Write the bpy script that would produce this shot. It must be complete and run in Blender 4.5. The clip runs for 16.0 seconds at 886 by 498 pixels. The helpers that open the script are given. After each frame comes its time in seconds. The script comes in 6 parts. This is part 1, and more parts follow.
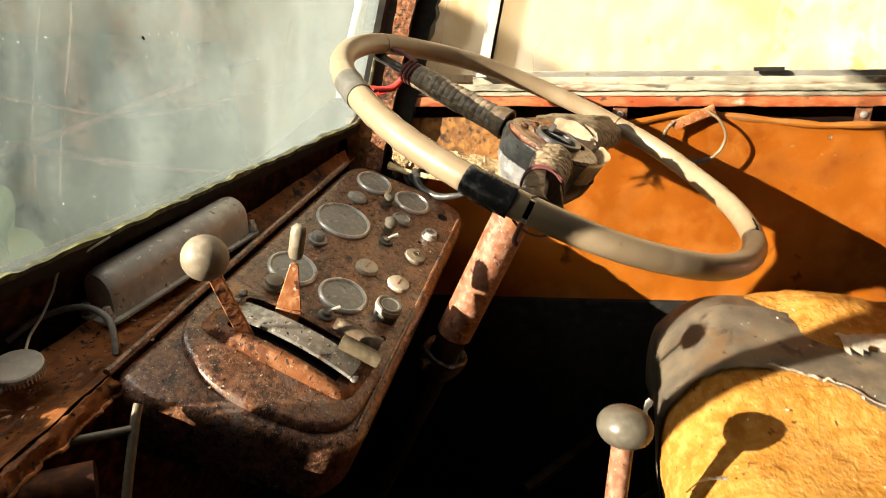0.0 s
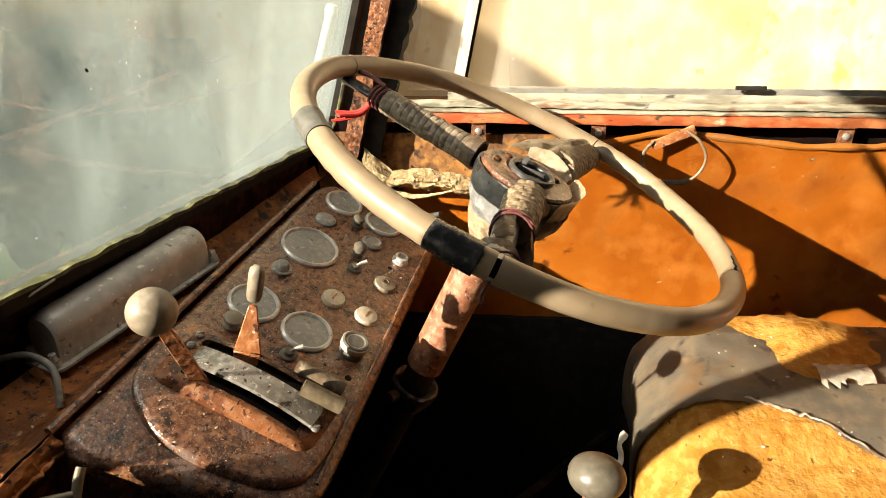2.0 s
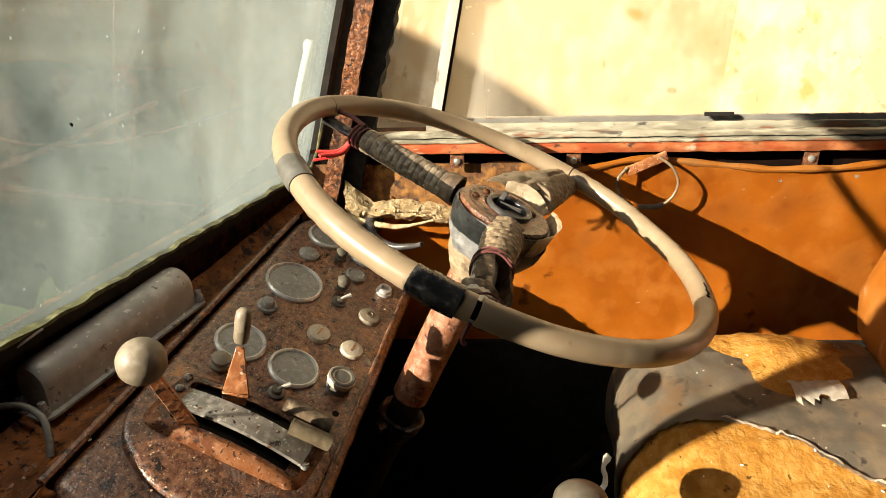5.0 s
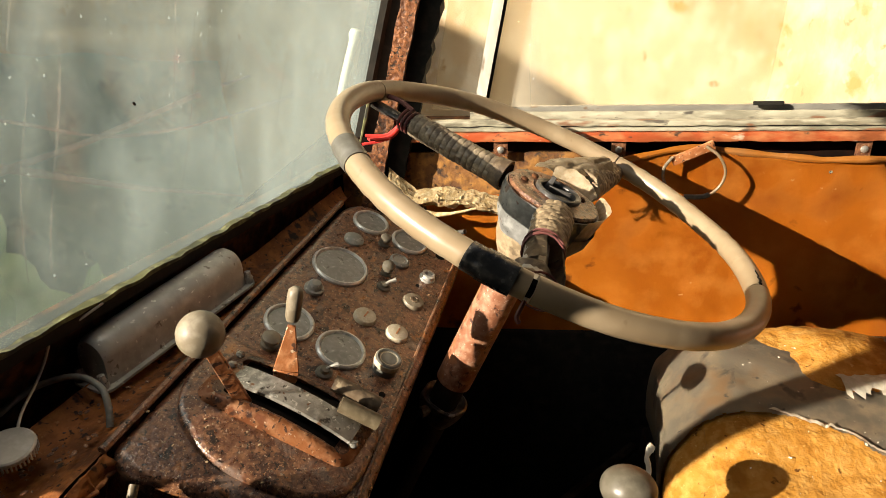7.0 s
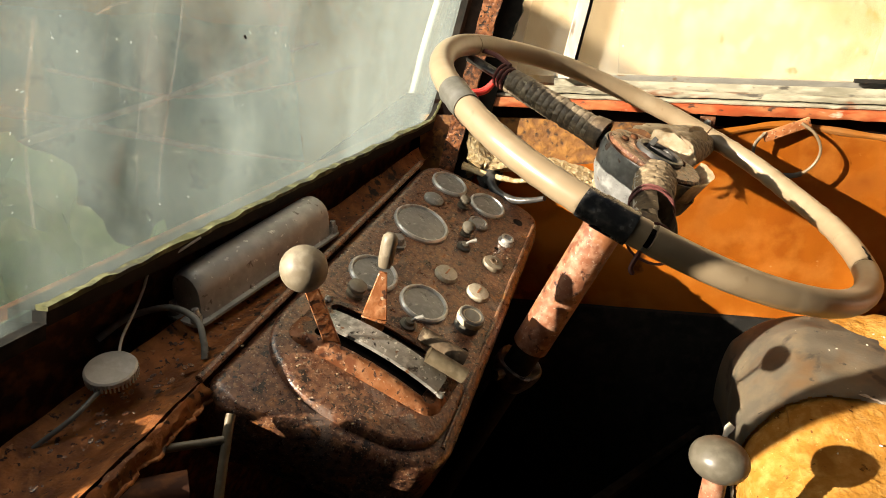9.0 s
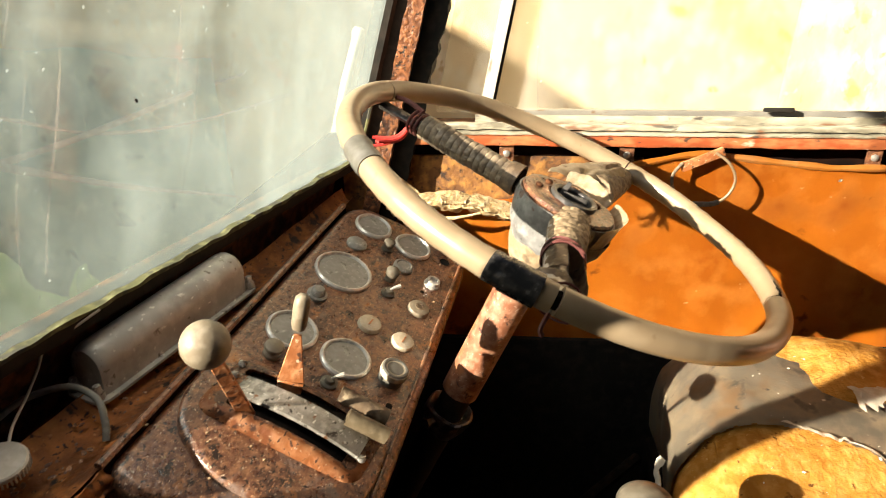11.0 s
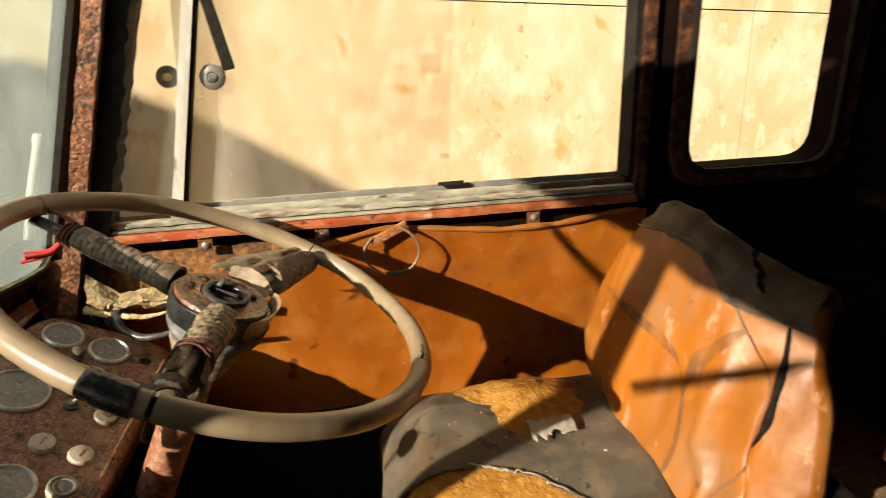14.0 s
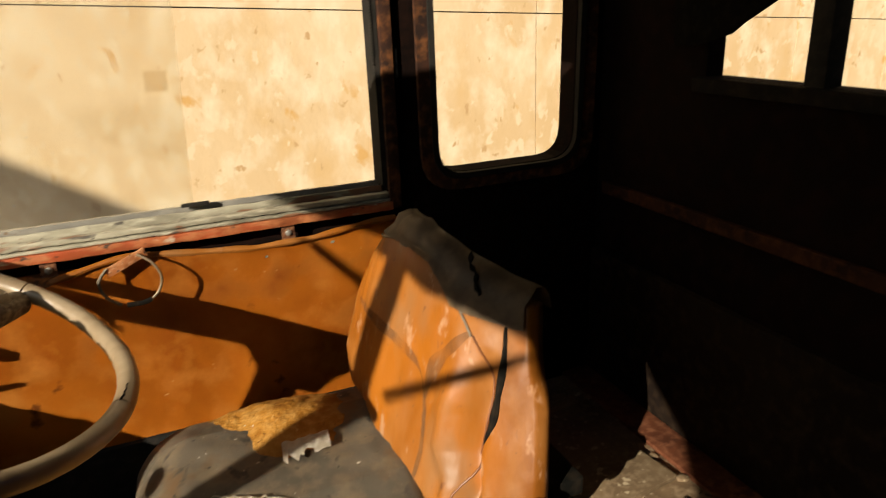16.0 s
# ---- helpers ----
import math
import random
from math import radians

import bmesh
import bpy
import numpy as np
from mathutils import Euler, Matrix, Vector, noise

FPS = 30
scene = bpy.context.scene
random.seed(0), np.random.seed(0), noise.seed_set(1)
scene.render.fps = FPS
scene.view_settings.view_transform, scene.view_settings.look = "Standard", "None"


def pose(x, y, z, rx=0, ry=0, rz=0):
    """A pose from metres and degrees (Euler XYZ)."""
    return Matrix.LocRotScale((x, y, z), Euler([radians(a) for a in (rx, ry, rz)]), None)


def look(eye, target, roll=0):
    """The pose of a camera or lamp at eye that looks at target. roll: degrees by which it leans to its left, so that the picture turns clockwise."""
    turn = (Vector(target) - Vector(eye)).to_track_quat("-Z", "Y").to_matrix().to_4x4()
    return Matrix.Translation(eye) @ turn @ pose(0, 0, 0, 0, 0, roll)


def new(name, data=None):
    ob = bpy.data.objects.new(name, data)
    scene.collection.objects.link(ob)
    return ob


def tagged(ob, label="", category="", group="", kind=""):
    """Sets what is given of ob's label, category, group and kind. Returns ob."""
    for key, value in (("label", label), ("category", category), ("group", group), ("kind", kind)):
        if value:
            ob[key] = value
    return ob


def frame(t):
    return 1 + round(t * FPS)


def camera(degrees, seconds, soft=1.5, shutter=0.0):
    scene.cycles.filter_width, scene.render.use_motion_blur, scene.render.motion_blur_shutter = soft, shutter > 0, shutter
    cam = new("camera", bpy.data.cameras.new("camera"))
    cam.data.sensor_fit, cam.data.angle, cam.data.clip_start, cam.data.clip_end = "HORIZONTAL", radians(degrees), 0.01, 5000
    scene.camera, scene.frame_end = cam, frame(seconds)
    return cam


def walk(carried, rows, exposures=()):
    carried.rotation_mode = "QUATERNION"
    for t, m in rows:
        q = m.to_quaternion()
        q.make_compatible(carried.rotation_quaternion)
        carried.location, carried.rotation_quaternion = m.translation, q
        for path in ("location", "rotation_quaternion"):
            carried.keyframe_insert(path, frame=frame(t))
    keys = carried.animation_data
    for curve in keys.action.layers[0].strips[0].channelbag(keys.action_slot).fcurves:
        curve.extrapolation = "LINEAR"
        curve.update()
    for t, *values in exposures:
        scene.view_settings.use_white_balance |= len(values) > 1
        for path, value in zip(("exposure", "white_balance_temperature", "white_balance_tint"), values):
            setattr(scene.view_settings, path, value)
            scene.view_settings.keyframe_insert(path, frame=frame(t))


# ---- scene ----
cam = camera(66.1, 16.0, soft=0.6, shutter=0.5)
PATH = [
    (0, (0.1254, 0.0305, 1.0066), (-0.0554, 1.8595, 0.2180), -1.18),
    (0.5, (0.1144, 0.0703, 1.0253), (-0.0668, 1.8883, 0.2115), 0.80),
    (1, (0.1248, 0.0766, 1.0363), (-0.0786, 1.8782, 0.1920), -0.10),
    (1.5, (0.1352, 0.0839, 1.0382), (-0.0403, 1.8884, 0.1938), -0.43),
    (2, (0.1377, 0.0850, 1.0476), (0.0064, 1.8972, 0.2118), -0.24),
    (2.5, (0.1321, 0.0849, 1.0481), (0.0210, 1.9089, 0.2354), 0.25),
    (3, (0.1234, 0.0974, 1.0701), (-0.0107, 1.9296, 0.2796), -0.53),
    (3.5, (0.1289, 0.0922, 1.0736), (0.0210, 1.9248, 0.2800), 0.57),
    (4, (0.1297, 0.0842, 1.0757), (0.0079, 1.9099, 0.2682), -0.22),
    (4.5, (0.1385, 0.0828, 1.0829), (0.0502, 1.9155, 0.2871), -1.19),
    (4.7, (0.1400, 0.0807, 1.0810), (0.0615, 1.9097, 0.2757), -1.30),
    (6.8, (0.1241, 0.0713, 1.0670), (-0.0472, 1.9131, 0.3064), -0.56),
    (7, (0.1187, 0.0676, 1.0642), (-0.0467, 1.8911, 0.2595), -1.51),
    (7.5, (0.1165, 0.0550, 1.0675), (-0.0417, 1.8863, 0.2792), 1.50),
    (8, (0.1068, 0.0535, 1.0460), (-0.1124, 1.8740, 0.2473), 0.96),
    (8.2, (0.0943, 0.0540, 1.0236), (-0.1681, 1.8537, 0.1915), -0.04),
    (10.3, (0.0457, 0.0787, 1.0303), (-0.2103, 1.8797, 0.1991), 0.96),
    (10.5, (0.0559, 0.0858, 1.0316), (-0.1577, 1.8968, 0.2101), -0.04),
    (11, (0.0900, 0.0912, 1.0593), (-0.0349, 1.9196, 0.2586), -0.38),
    (11.5, (0.1109, 0.0856, 1.0763), (0.0054, 1.9267, 0.3024), -1.39),
    (12, (0.1370, 0.0827, 1.0955), (0.1217, 1.9507, 0.3810), 0.25),
    (12.5, (0.1604, 0.0748, 1.0970), (0.2035, 1.9396, 0.3754), -0.63),
    (13, (0.1913, 0.0687, 1.0989), (0.3046, 1.9264, 0.3667), -1.20),
    (13.5, (0.2278, 0.0586, 1.1021), (0.4614, 1.9158, 0.3975), -0.27),
    (14, (0.2792, 0.0354, 1.1102), (0.6606, 1.8876, 0.4590), -1.46),
    (14.5, (0.3377, -0.0296, 1.1081), (0.7234, 1.8240, 0.4635), -3.44),
    (15, (0.4083, -0.0305, 1.0889), (0.9309, 1.7908, 0.4487), -2.55),
    (15.5, (0.4416, -0.0181, 1.0892), (1.0884, 1.7532, 0.4227), -2.93),
    (16, (0.4746, -0.0102, 1.1247), (1.2051, 1.7283, 0.4584), -2.36),
]
walk(cam, [(t, look(eye, target, roll)) for t, eye, target, roll in PATH], [(0, 1.82), (3.5, 1.72), (4.7, 1.54), (7, 1.41), (8.2, 1.38), (10.3, 2.02), (11.5, 1.87), (12.5, 1.47), (13.5, 1.13), (14.5, 0.9), (16, 0.66)])

# ---------------------------------------------------------------- world and sun
SUN_DIR = Vector((0.761, 0.518, -0.391)).normalized()      # the way the sunlight travels
world = bpy.data.worlds.new("sky")
scene.world = world
world.use_nodes = True
wn, wl = world.node_tree.nodes, world.node_tree.links
sky = wn.new("ShaderNodeTexSky")
sky.sky_type, sky.sun_disc = "NISHITA", False
sky.sun_elevation = radians(23)
sky.sun_rotation = math.atan2(-SUN_DIR.x, -SUN_DIR.y)
wl.new(sky.outputs[0], wn["Background"].inputs[0])
wn["Background"].inputs[1].default_value = 0.018
sun = new("sun", bpy.data.lights.new("sun", "SUN"))
sun.data.energy, sun.data.angle, sun.data.color = 5.0, radians(0.6), (1.0, 0.88, 0.70)
sun.matrix_world = look((0, 0, 6), Vector((0, 0, 6)) + SUN_DIR)
# added warm area lamp standing in for sky light through the upper windscreen
sky_fill = new("windscreen_fill_lamp", bpy.data.lights.new("windscreen_fill_lamp", "AREA"))
sky_fill.data.shape, sky_fill.data.size, sky_fill.data.size_y = "RECTANGLE", 0.85, 0.16
sky_fill.data.energy, sky_fill.data.color = 1.0, (1.0, 0.93, 0.82)
sky_fill.matrix_world = look((-0.33, 0.60, 1.34), (0.0, 0.62, 0.62), 0) @ Matrix.Rotation(radians(72), 4, "Z")

# ---------------------------------------------------------------- materials
def rgb(c):
    return (*c, 1.0)


def surface(name, cols, rough=0.6, metal=0.0, big=6.0, fine=60.0, bump=0.2, fleck=None, fleck_at=0.62,
            fleck_scale=40.0, spec=0.5, stretch=(1, 1, 1), bump_scale=None, depth=0.002, rough_var=0.15, specks=(), fleck_soft=0.05):
    """Two tones blended by large noise, a third by fine noise, flecks on top, and fine relief."""
    m = bpy.data.materials.new(name)
    m.use_nodes = True
    n, l = m.node_tree.nodes, m.node_tree.links
    b = n["Principled BSDF"]
    tc, mp = n.new("ShaderNodeTexCoord"), n.new("ShaderNodeMapping")
    mp.inputs["Scale"].default_value = stretch
    l.new(tc.outputs["Object"], mp.inputs[0])

    def noisy(scale, detail=6.0, distort=0.0):
        t = n.new("ShaderNodeTexNoise")
        t.inputs["Scale"].default_value, t.inputs["Detail"].default_value = scale, detail
        t.inputs["Distortion"].default_value = distort
        l.new(mp.outputs[0], t.inputs["Vector"])
        return t.outputs["Fac"]

    def ramp(src, lo, hi):
        r = n.new("ShaderNodeMapRange")
        r.inputs["From Min"].default_value, r.inputs["From Max"].default_value = lo, hi
        l.new(src, r.inputs["Value"])
        return r.outputs["Result"]

    def blend(fac, a, c):
        x = n.new("ShaderNodeMix")
        x.data_type = "RGBA"
        l.new(fac, x.inputs["Factor"])
        for sock, v in ((x.inputs["A"], a), (x.inputs["B"], c)):
            if isinstance(v, tuple):
                sock.default_value = rgb(v)
            else:
                l.new(v, sock)
        return x.outputs["Result"]

    f1, f2 = noisy(big, 8.0, 0.4), noisy(fine, 8.0)
    col = blend(ramp(f1, 0.38, 0.62), cols[0], cols[1])
    if len(cols) > 2:
        col = blend(ramp(f2, 0.45, 0.68), col, cols[2])
    if fleck:
        f3 = noisy(fleck_scale, 3.0)
        col = blend(ramp(f3, fleck_at, fleck_at + fleck_soft), col, fleck)
    for tone, at, scale in specks:
        col = blend(ramp(noisy(scale, 5.0, 0.3), at, at + 0.07), col, tone)
    l.new(col, b.inputs["Base Color"])
    rr = n.new("ShaderNodeMapRange")
    rr.inputs["To Min"].default_value, rr.inputs["To Max"].default_value = max(0.03, rough - rough_var), min(1, rough + rough_var)
    l.new(f2, rr.inputs["Value"])
    l.new(rr.outputs["Result"], b.inputs["Roughness"])
    b.inputs["Metallic"].default_value = metal
    b.inputs["Specular IOR Level"].default_value = spec
    if bump:
        bp = n.new("ShaderNodeBump")
        bp.inputs["Strength"].default_value, bp.inputs["Distance"].default_value = bump, depth
        l.new(noisy(bump_scale or fine, 9.0), bp.inputs["Height"])
        l.new(bp.outputs[0], b.inputs["Normal"])
    return m


M = {
    "rust": surface("rusty_metal", [(0.150, 0.060, 0.030), (0.058, 0.027, 0.019), (0.27, 0.125, 0.060)], 0.31, 0.1, 22, 130, 0.55, (0.36, 0.28, 0.20), 0.665, 120,
                    specks=(((0.018, 0.009, 0.006), 0.59, 55), ((0.34, 0.135, 0.04), 0.62, 38), ((0.17, 0.115, 0.09), 0.60, 26), ((0.56, 0.42, 0.30), 0.63, 300), ((0.016, 0.010, 0.008), 0.585, 240), ((0.34, 0.18, 0.09), 0.59, 420)), depth=0.0018, bump_scale=170, spec=0.8, rough_var=0.14),
    "rust_bright": surface("orange_rust", [(0.42, 0.155, 0.050), (0.24, 0.080, 0.028), (0.52, 0.25, 0.115)], 0.5, 0.1, 14, 90, 0.9, (0.07, 0.028, 0.016), 0.59, 60, specks=(((0.62, 0.45, 0.30), 0.63, 210), ((0.08, 0.035, 0.02), 0.59, 180))),
    "rust_dark": surface("dark_rust", [(0.055, 0.022, 0.012), (0.022, 0.012, 0.009), (0.14, 0.055, 0.02)], 0.8, 0.0, 10, 60, 0.5, spec=0.15),
    "red_rust": surface("flaking_red_paint", [(0.40, 0.070, 0.020), (0.21, 0.060, 0.020), (0.42, 0.16, 0.06)], 0.5, 0.0, 14, 80, 0.6, (0.50, 0.41, 0.30), 0.64, 60, stretch=(0.4, 1, 1), specks=(((0.05, 0.028, 0.018), 0.62, 110),)),
    "column_paint": surface("faded_red_paint", [(0.25, 0.100, 0.052), (0.15, 0.056, 0.028), (0.36, 0.195, 0.120)], 0.5, 0.0, 14, 110, 0.7, (0.44, 0.31, 0.23), 0.64, 260, specks=(((0.055, 0.025, 0.018), 0.61, 120), ((0.30, 0.12, 0.05), 0.58, 30)), depth=0.0015),
    "bakelite": surface("beige_bakelite", [(0.270, 0.203, 0.126), (0.240, 0.176, 0.106), (0.300, 0.232, 0.150)], 0.34, 0.0, 5, 30, 0.06, (0.20, 0.14, 0.08), 0.68, 45, rough_var=0.1),
    "knob": surface("weathered_ivory_plastic", [(0.205, 0.168, 0.115), (0.150, 0.120, 0.080), (0.26, 0.222, 0.162)], 0.5, 0.0, 25, 120, 0.15, (0.24, 0.18, 0.10), 0.66, 60),
    "knob_grey": surface("grey_plastic_knob", [(0.105, 0.092, 0.068), (0.080, 0.069, 0.050), (0.130, 0.115, 0.088)], 0.36, 0.0, 20, 120, 0.06),
    "vinyl": surface("orange_vinyl", [(0.64, 0.195, 0.016), (0.38, 0.092, 0.007), (0.66, 0.235, 0.036)], 0.38, 0.0, 3.2, 18, 0.25, (0.36, 0.090, 0.009), 0.56, 9, bump_scale=240, depth=0.001, spec=0.35, fleck_soft=0.2, specks=(((0.64, 0.33, 0.14), 0.71, 60), ((0.22, 0.06, 0.010), 0.66, 22))),
    "vinyl_seat": surface("worn_orange_vinyl", [(0.310, 0.100, 0.008), (0.185, 0.060, 0.007), (0.300, 0.122, 0.028)], 0.40, 0.0, 6.0, 16, 0.40, (0.200, 0.105, 0.045), 0.53, 8, fleck_soft=0.20, specks=(((0.38, 0.20, 0.10), 0.62, 40), ((0.13, 0.045, 0.014), 0.69, 26), ((0.15, 0.056, 0.018), 0.66, 90)), bump_scale=55, depth=0.003, spec=0.45, stretch=(1, 1, 0.45)),
    "piping": surface("dark_orange_piping", [(0.17, 0.055, 0.012), (0.11, 0.036, 0.010)], 0.5, 0.0, 20, 90, 0.2),
    "vinyl_grey": surface("grey_vinyl", [(0.250, 0.212, 0.158), (0.150, 0.128, 0.097), (0.31, 0.242, 0.158)], 0.40, 0.0, 7.0, 30, 0.25, (0.24, 0.150, 0.078), 0.57, 13, specks=(((0.42, 0.37, 0.29), 0.70, 150), ((0.07, 0.062, 0.054), 0.66, 60), ((0.10, 0.085, 0.07), 0.63, 22)), fleck_soft=0.12, bump_scale=200, depth=0.001),
    "vinyl_brown": surface("dusty_brown_vinyl", [(0.175, 0.120, 0.066), (0.115, 0.078, 0.044), (0.235, 0.165, 0.095)], 0.5, 0.0, 9.0, 30, 0.4, (0.085, 0.056, 0.03), 0.58, 22, fleck_soft=0.15, bump_scale=200, depth=0.001),
    "foam": surface("yellow_foam", [(0.40, 0.195, 0.038), (0.31, 0.138, 0.020), (0.44, 0.235, 0.060)], 0.95, 0.0, 9.0, 70, 0.6, (0.27, 0.115, 0.016), 0.57, 24, fleck_soft=0.12, specks=(((0.09, 0.036, 0.008), 0.655, 75), ((0.46, 0.27, 0.085), 0.64, 150)), spec=0.1, bump_scale=140, depth=0.005),
    "backing": surface("white_cloth_backing", [(0.66, 0.62, 0.52), (0.55, 0.49, 0.38), (0.72, 0.68, 0.60)], 0.95, 0.0, 20, 120, 0.5, spec=0.1),
    "jute": surface("crumbling_jute_pad", [(0.62, 0.48, 0.27), (0.48, 0.34, 0.16), (0.68, 0.57, 0.37)], 0.95, 0.0, 40, 160, 0.9, (0.16, 0.09, 0.04), 0.63, 90, spec=0.1, depth=0.004),
    "leather": surface("dusty_grey_leather", [(0.130, 0.088, 0.050), (0.066, 0.044, 0.027), (0.20, 0.145, 0.088)], 0.6, 0.0, 25, 110, 0.6, (0.30, 0.235, 0.15), 0.64, 90, specks=(((0.03, 0.02, 0.014), 0.62, 70),)),
    "leather_pale": surface("dry_cream_leather", [(0.24, 0.175, 0.105), (0.14, 0.10, 0.056), (0.34, 0.26, 0.16)], 0.7, 0.0, 30, 120, 0.6, (0.12, 0.085, 0.05), 0.62, 50),
    "cream": surface("cream_split_leather", [(0.52, 0.42, 0.28), (0.40, 0.31, 0.19), (0.60, 0.51, 0.37)], 0.6, 0.0, 25, 120, 0.4, (0.16, 0.10, 0.05), 0.66, 50),
    "cord": surface("dark_wound_cord", [(0.17, 0.132, 0.092), (0.095, 0.073, 0.052), (0.30, 0.24, 0.16)], 0.5, 0.0, 30, 130, 0.4, (0.42, 0.36, 0.26), 0.68, 90),
    "thread": surface("wine_red_thread", [(0.12, 0.032, 0.026), (0.085, 0.022, 0.02)], 0.7, 0.0, 60, 200, 0.3),
    "red_wire": surface("red_wire", [(0.62, 0.045, 0.035), (0.50, 0.035, 0.03)], 0.5, 0.0, 60, 200, 0.1),
    "tape": surface("black_tape", [(0.016, 0.017, 0.019), (0.028, 0.029, 0.031), (0.06, 0.058, 0.054)], 0.24, 0.0, 30, 120, 0.4),
    "tape_grey": surface("grey_tape", [(0.099, 0.095, 0.080), (0.076, 0.072, 0.061), (0.122, 0.118, 0.106)], 0.4, 0.0, 40, 140, 0.2),
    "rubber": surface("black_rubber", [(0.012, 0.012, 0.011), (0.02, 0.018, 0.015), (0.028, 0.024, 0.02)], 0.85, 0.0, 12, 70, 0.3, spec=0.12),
    "moss": surface("mossy_seal", [(0.083, 0.086, 0.030), (0.038, 0.041, 0.019), (0.165, 0.165, 0.075)], 0.9, 0.0, 20, 90, 0.7, (0.04, 0.04, 0.03), 0.60, 50),
    "alu": surface("dull_aluminium", [(0.364, 0.350, 0.315), (0.294, 0.280, 0.245), (0.420, 0.399, 0.350)], 0.42, 0.55, 12, 90, 0.2, (0.28, 0.20, 0.13), 0.66, 60, stretch=(0.4, 1, 1)),
    "pale_frame": surface("weathered_pale_frame", [(0.56, 0.53, 0.46), (0.42, 0.39, 0.33), (0.64, 0.61, 0.54)], 0.45, 0.0, 10, 80, 0.3, (0.22, 0.17, 0.12), 0.64, 50, stretch=(1, 1, 0.3)),
    "sill": surface("weathered_sill_paint", [(0.36, 0.335, 0.25), (0.17, 0.155, 0.11), (0.45, 0.42, 0.32)], 0.6, 0.0, 24, 110, 0.5, (0.22, 0.11, 0.06), 0.58, 40, stretch=(0.3, 1, 1), specks=(((0.09, 0.08, 0.065), 0.60, 90),)),
    "grey_metal": surface("grey_painted_metal", [(0.40, 0.385, 0.35), (0.29, 0.275, 0.24), (0.47, 0.45, 0.41)], 0.34, 0.1, 8, 60, 0.2, (0.72, 0.70, 0.63), 0.655, 150, specks=(((0.13, 0.105, 0.08), 0.63, 90), ((0.80, 0.77, 0.70), 0.70, 70))),
    "steel": surface("worn_steel", [(0.31, 0.295, 0.26), (0.12, 0.110, 0.096), (0.38, 0.36, 0.32)], 0.40, 0.4, 22, 110, 0.4, (0.15, 0.066, 0.028), 0.62, 90, specks=(((0.62, 0.60, 0.54), 0.60, 160), ((0.035, 0.028, 0.022), 0.61, 130))),
    "gauge_face": surface("dusty_gauge_glass", [(0.25, 0.24, 0.21), (0.19, 0.185, 0.165), (0.30, 0.29, 0.26)], 0.35, 0.0, 30, 160, 0.15, (0.46, 0.44, 0.39), 0.64, 200, specks=(((0.10, 0.085, 0.07), 0.64, 120),)),
    "bezel": surface("tarnished_bezel", [(0.60, 0.59, 0.55), (0.42, 0.40, 0.36), (0.66, 0.64, 0.60)], 0.32, 0.4, 60, 160, 0.1),
    "white_knob": surface("cream_push_button", [(0.46, 0.40, 0.29), (0.36, 0.29, 0.19), (0.52, 0.46, 0.36)], 0.45, 0.0, 60, 200, 0.15, (0.30, 0.12, 0.05), 0.64, 90),
    # black parts; also carries deep shade of the floor, hollows and folds
    "dark": surface("black_and_shade", [(0.006, 0.006, 0.005), (0.010, 0.008, 0.007), (0.018, 0.014, 0.010)], 0.9, 0.0, 8, 60, 0.3, spec=0.05),
    # near-black brown, with the cab's deep shade put into the paint colour
    "cab_inside": surface("shade_dark_cab_paint", [(0.007, 0.004, 0.003), (0.005, 0.003, 0.0025), (0.013, 0.006, 0.004)], 0.9, 0.0, 6, 40, 0.3, spec=0.04),
    "cable": surface("grey_cable", [(0.160, 0.152, 0.132), (0.112, 0.104, 0.088), (0.200, 0.192, 0.168)], 0.55, 0.0, 30, 120, 0.1),
    "black_grip": surface("black_grip", [(0.03, 0.03, 0.03), (0.045, 0.043, 0.04), (0.07, 0.065, 0.06)], 0.35, 0.0, 40, 120, 0.1),
    "white_cap": surface("white_plastic_cap", [(0.47, 0.43, 0.375), (0.40, 0.36, 0.30), (0.50, 0.465, 0.42)], 0.5, 0.0, 40, 160, 0.2),
    "cardboard": surface("dusty_board", [(0.185, 0.125, 0.066), (0.13, 0.085, 0.044), (0.23, 0.165, 0.095)], 0.8, 0.0, 10, 80, 0.5, (0.42, 0.34, 0.22), 0.63, 60),
    "dusty_floor": surface("dusty_brown_floor", [(0.23, 0.152, 0.080), (0.11, 0.066, 0.032), (0.30, 0.215, 0.125)], 0.85, 0.0, 9, 70, 0.6, (0.32, 0.25, 0.16), 0.66, 60),
    "sheeting": surface("pale_green_sheeting", [(0.70, 0.88, 0.54), (0.56, 0.74, 0.50), (0.76, 0.90, 0.62)], 0.45, 0.0, 5, 30, 0.2),
    "tarpaulin": surface("grey_green_tarpaulin", [(0.58, 0.70, 0.63), (0.42, 0.53, 0.48), (0.64, 0.74, 0.66)], 0.55, 0.0, 3.2, 22, 0.25, (0.16, 0.21, 0.19), 0.58, 9, fleck_soft=0.12),
    "pink_tape": surface("faded_pink_tape", [(0.55, 0.42, 0.36), (0.42, 0.32, 0.28), (0.62, 0.50, 0.44)], 0.6, 0.0, 12, 60, 0.2),
    "rod_paint": surface("weathered_white_rod", [(0.74, 0.70, 0.60), (0.60, 0.55, 0.46), (0.80, 0.76, 0.68)], 0.45, 0.0, 20, 80, 0.2),
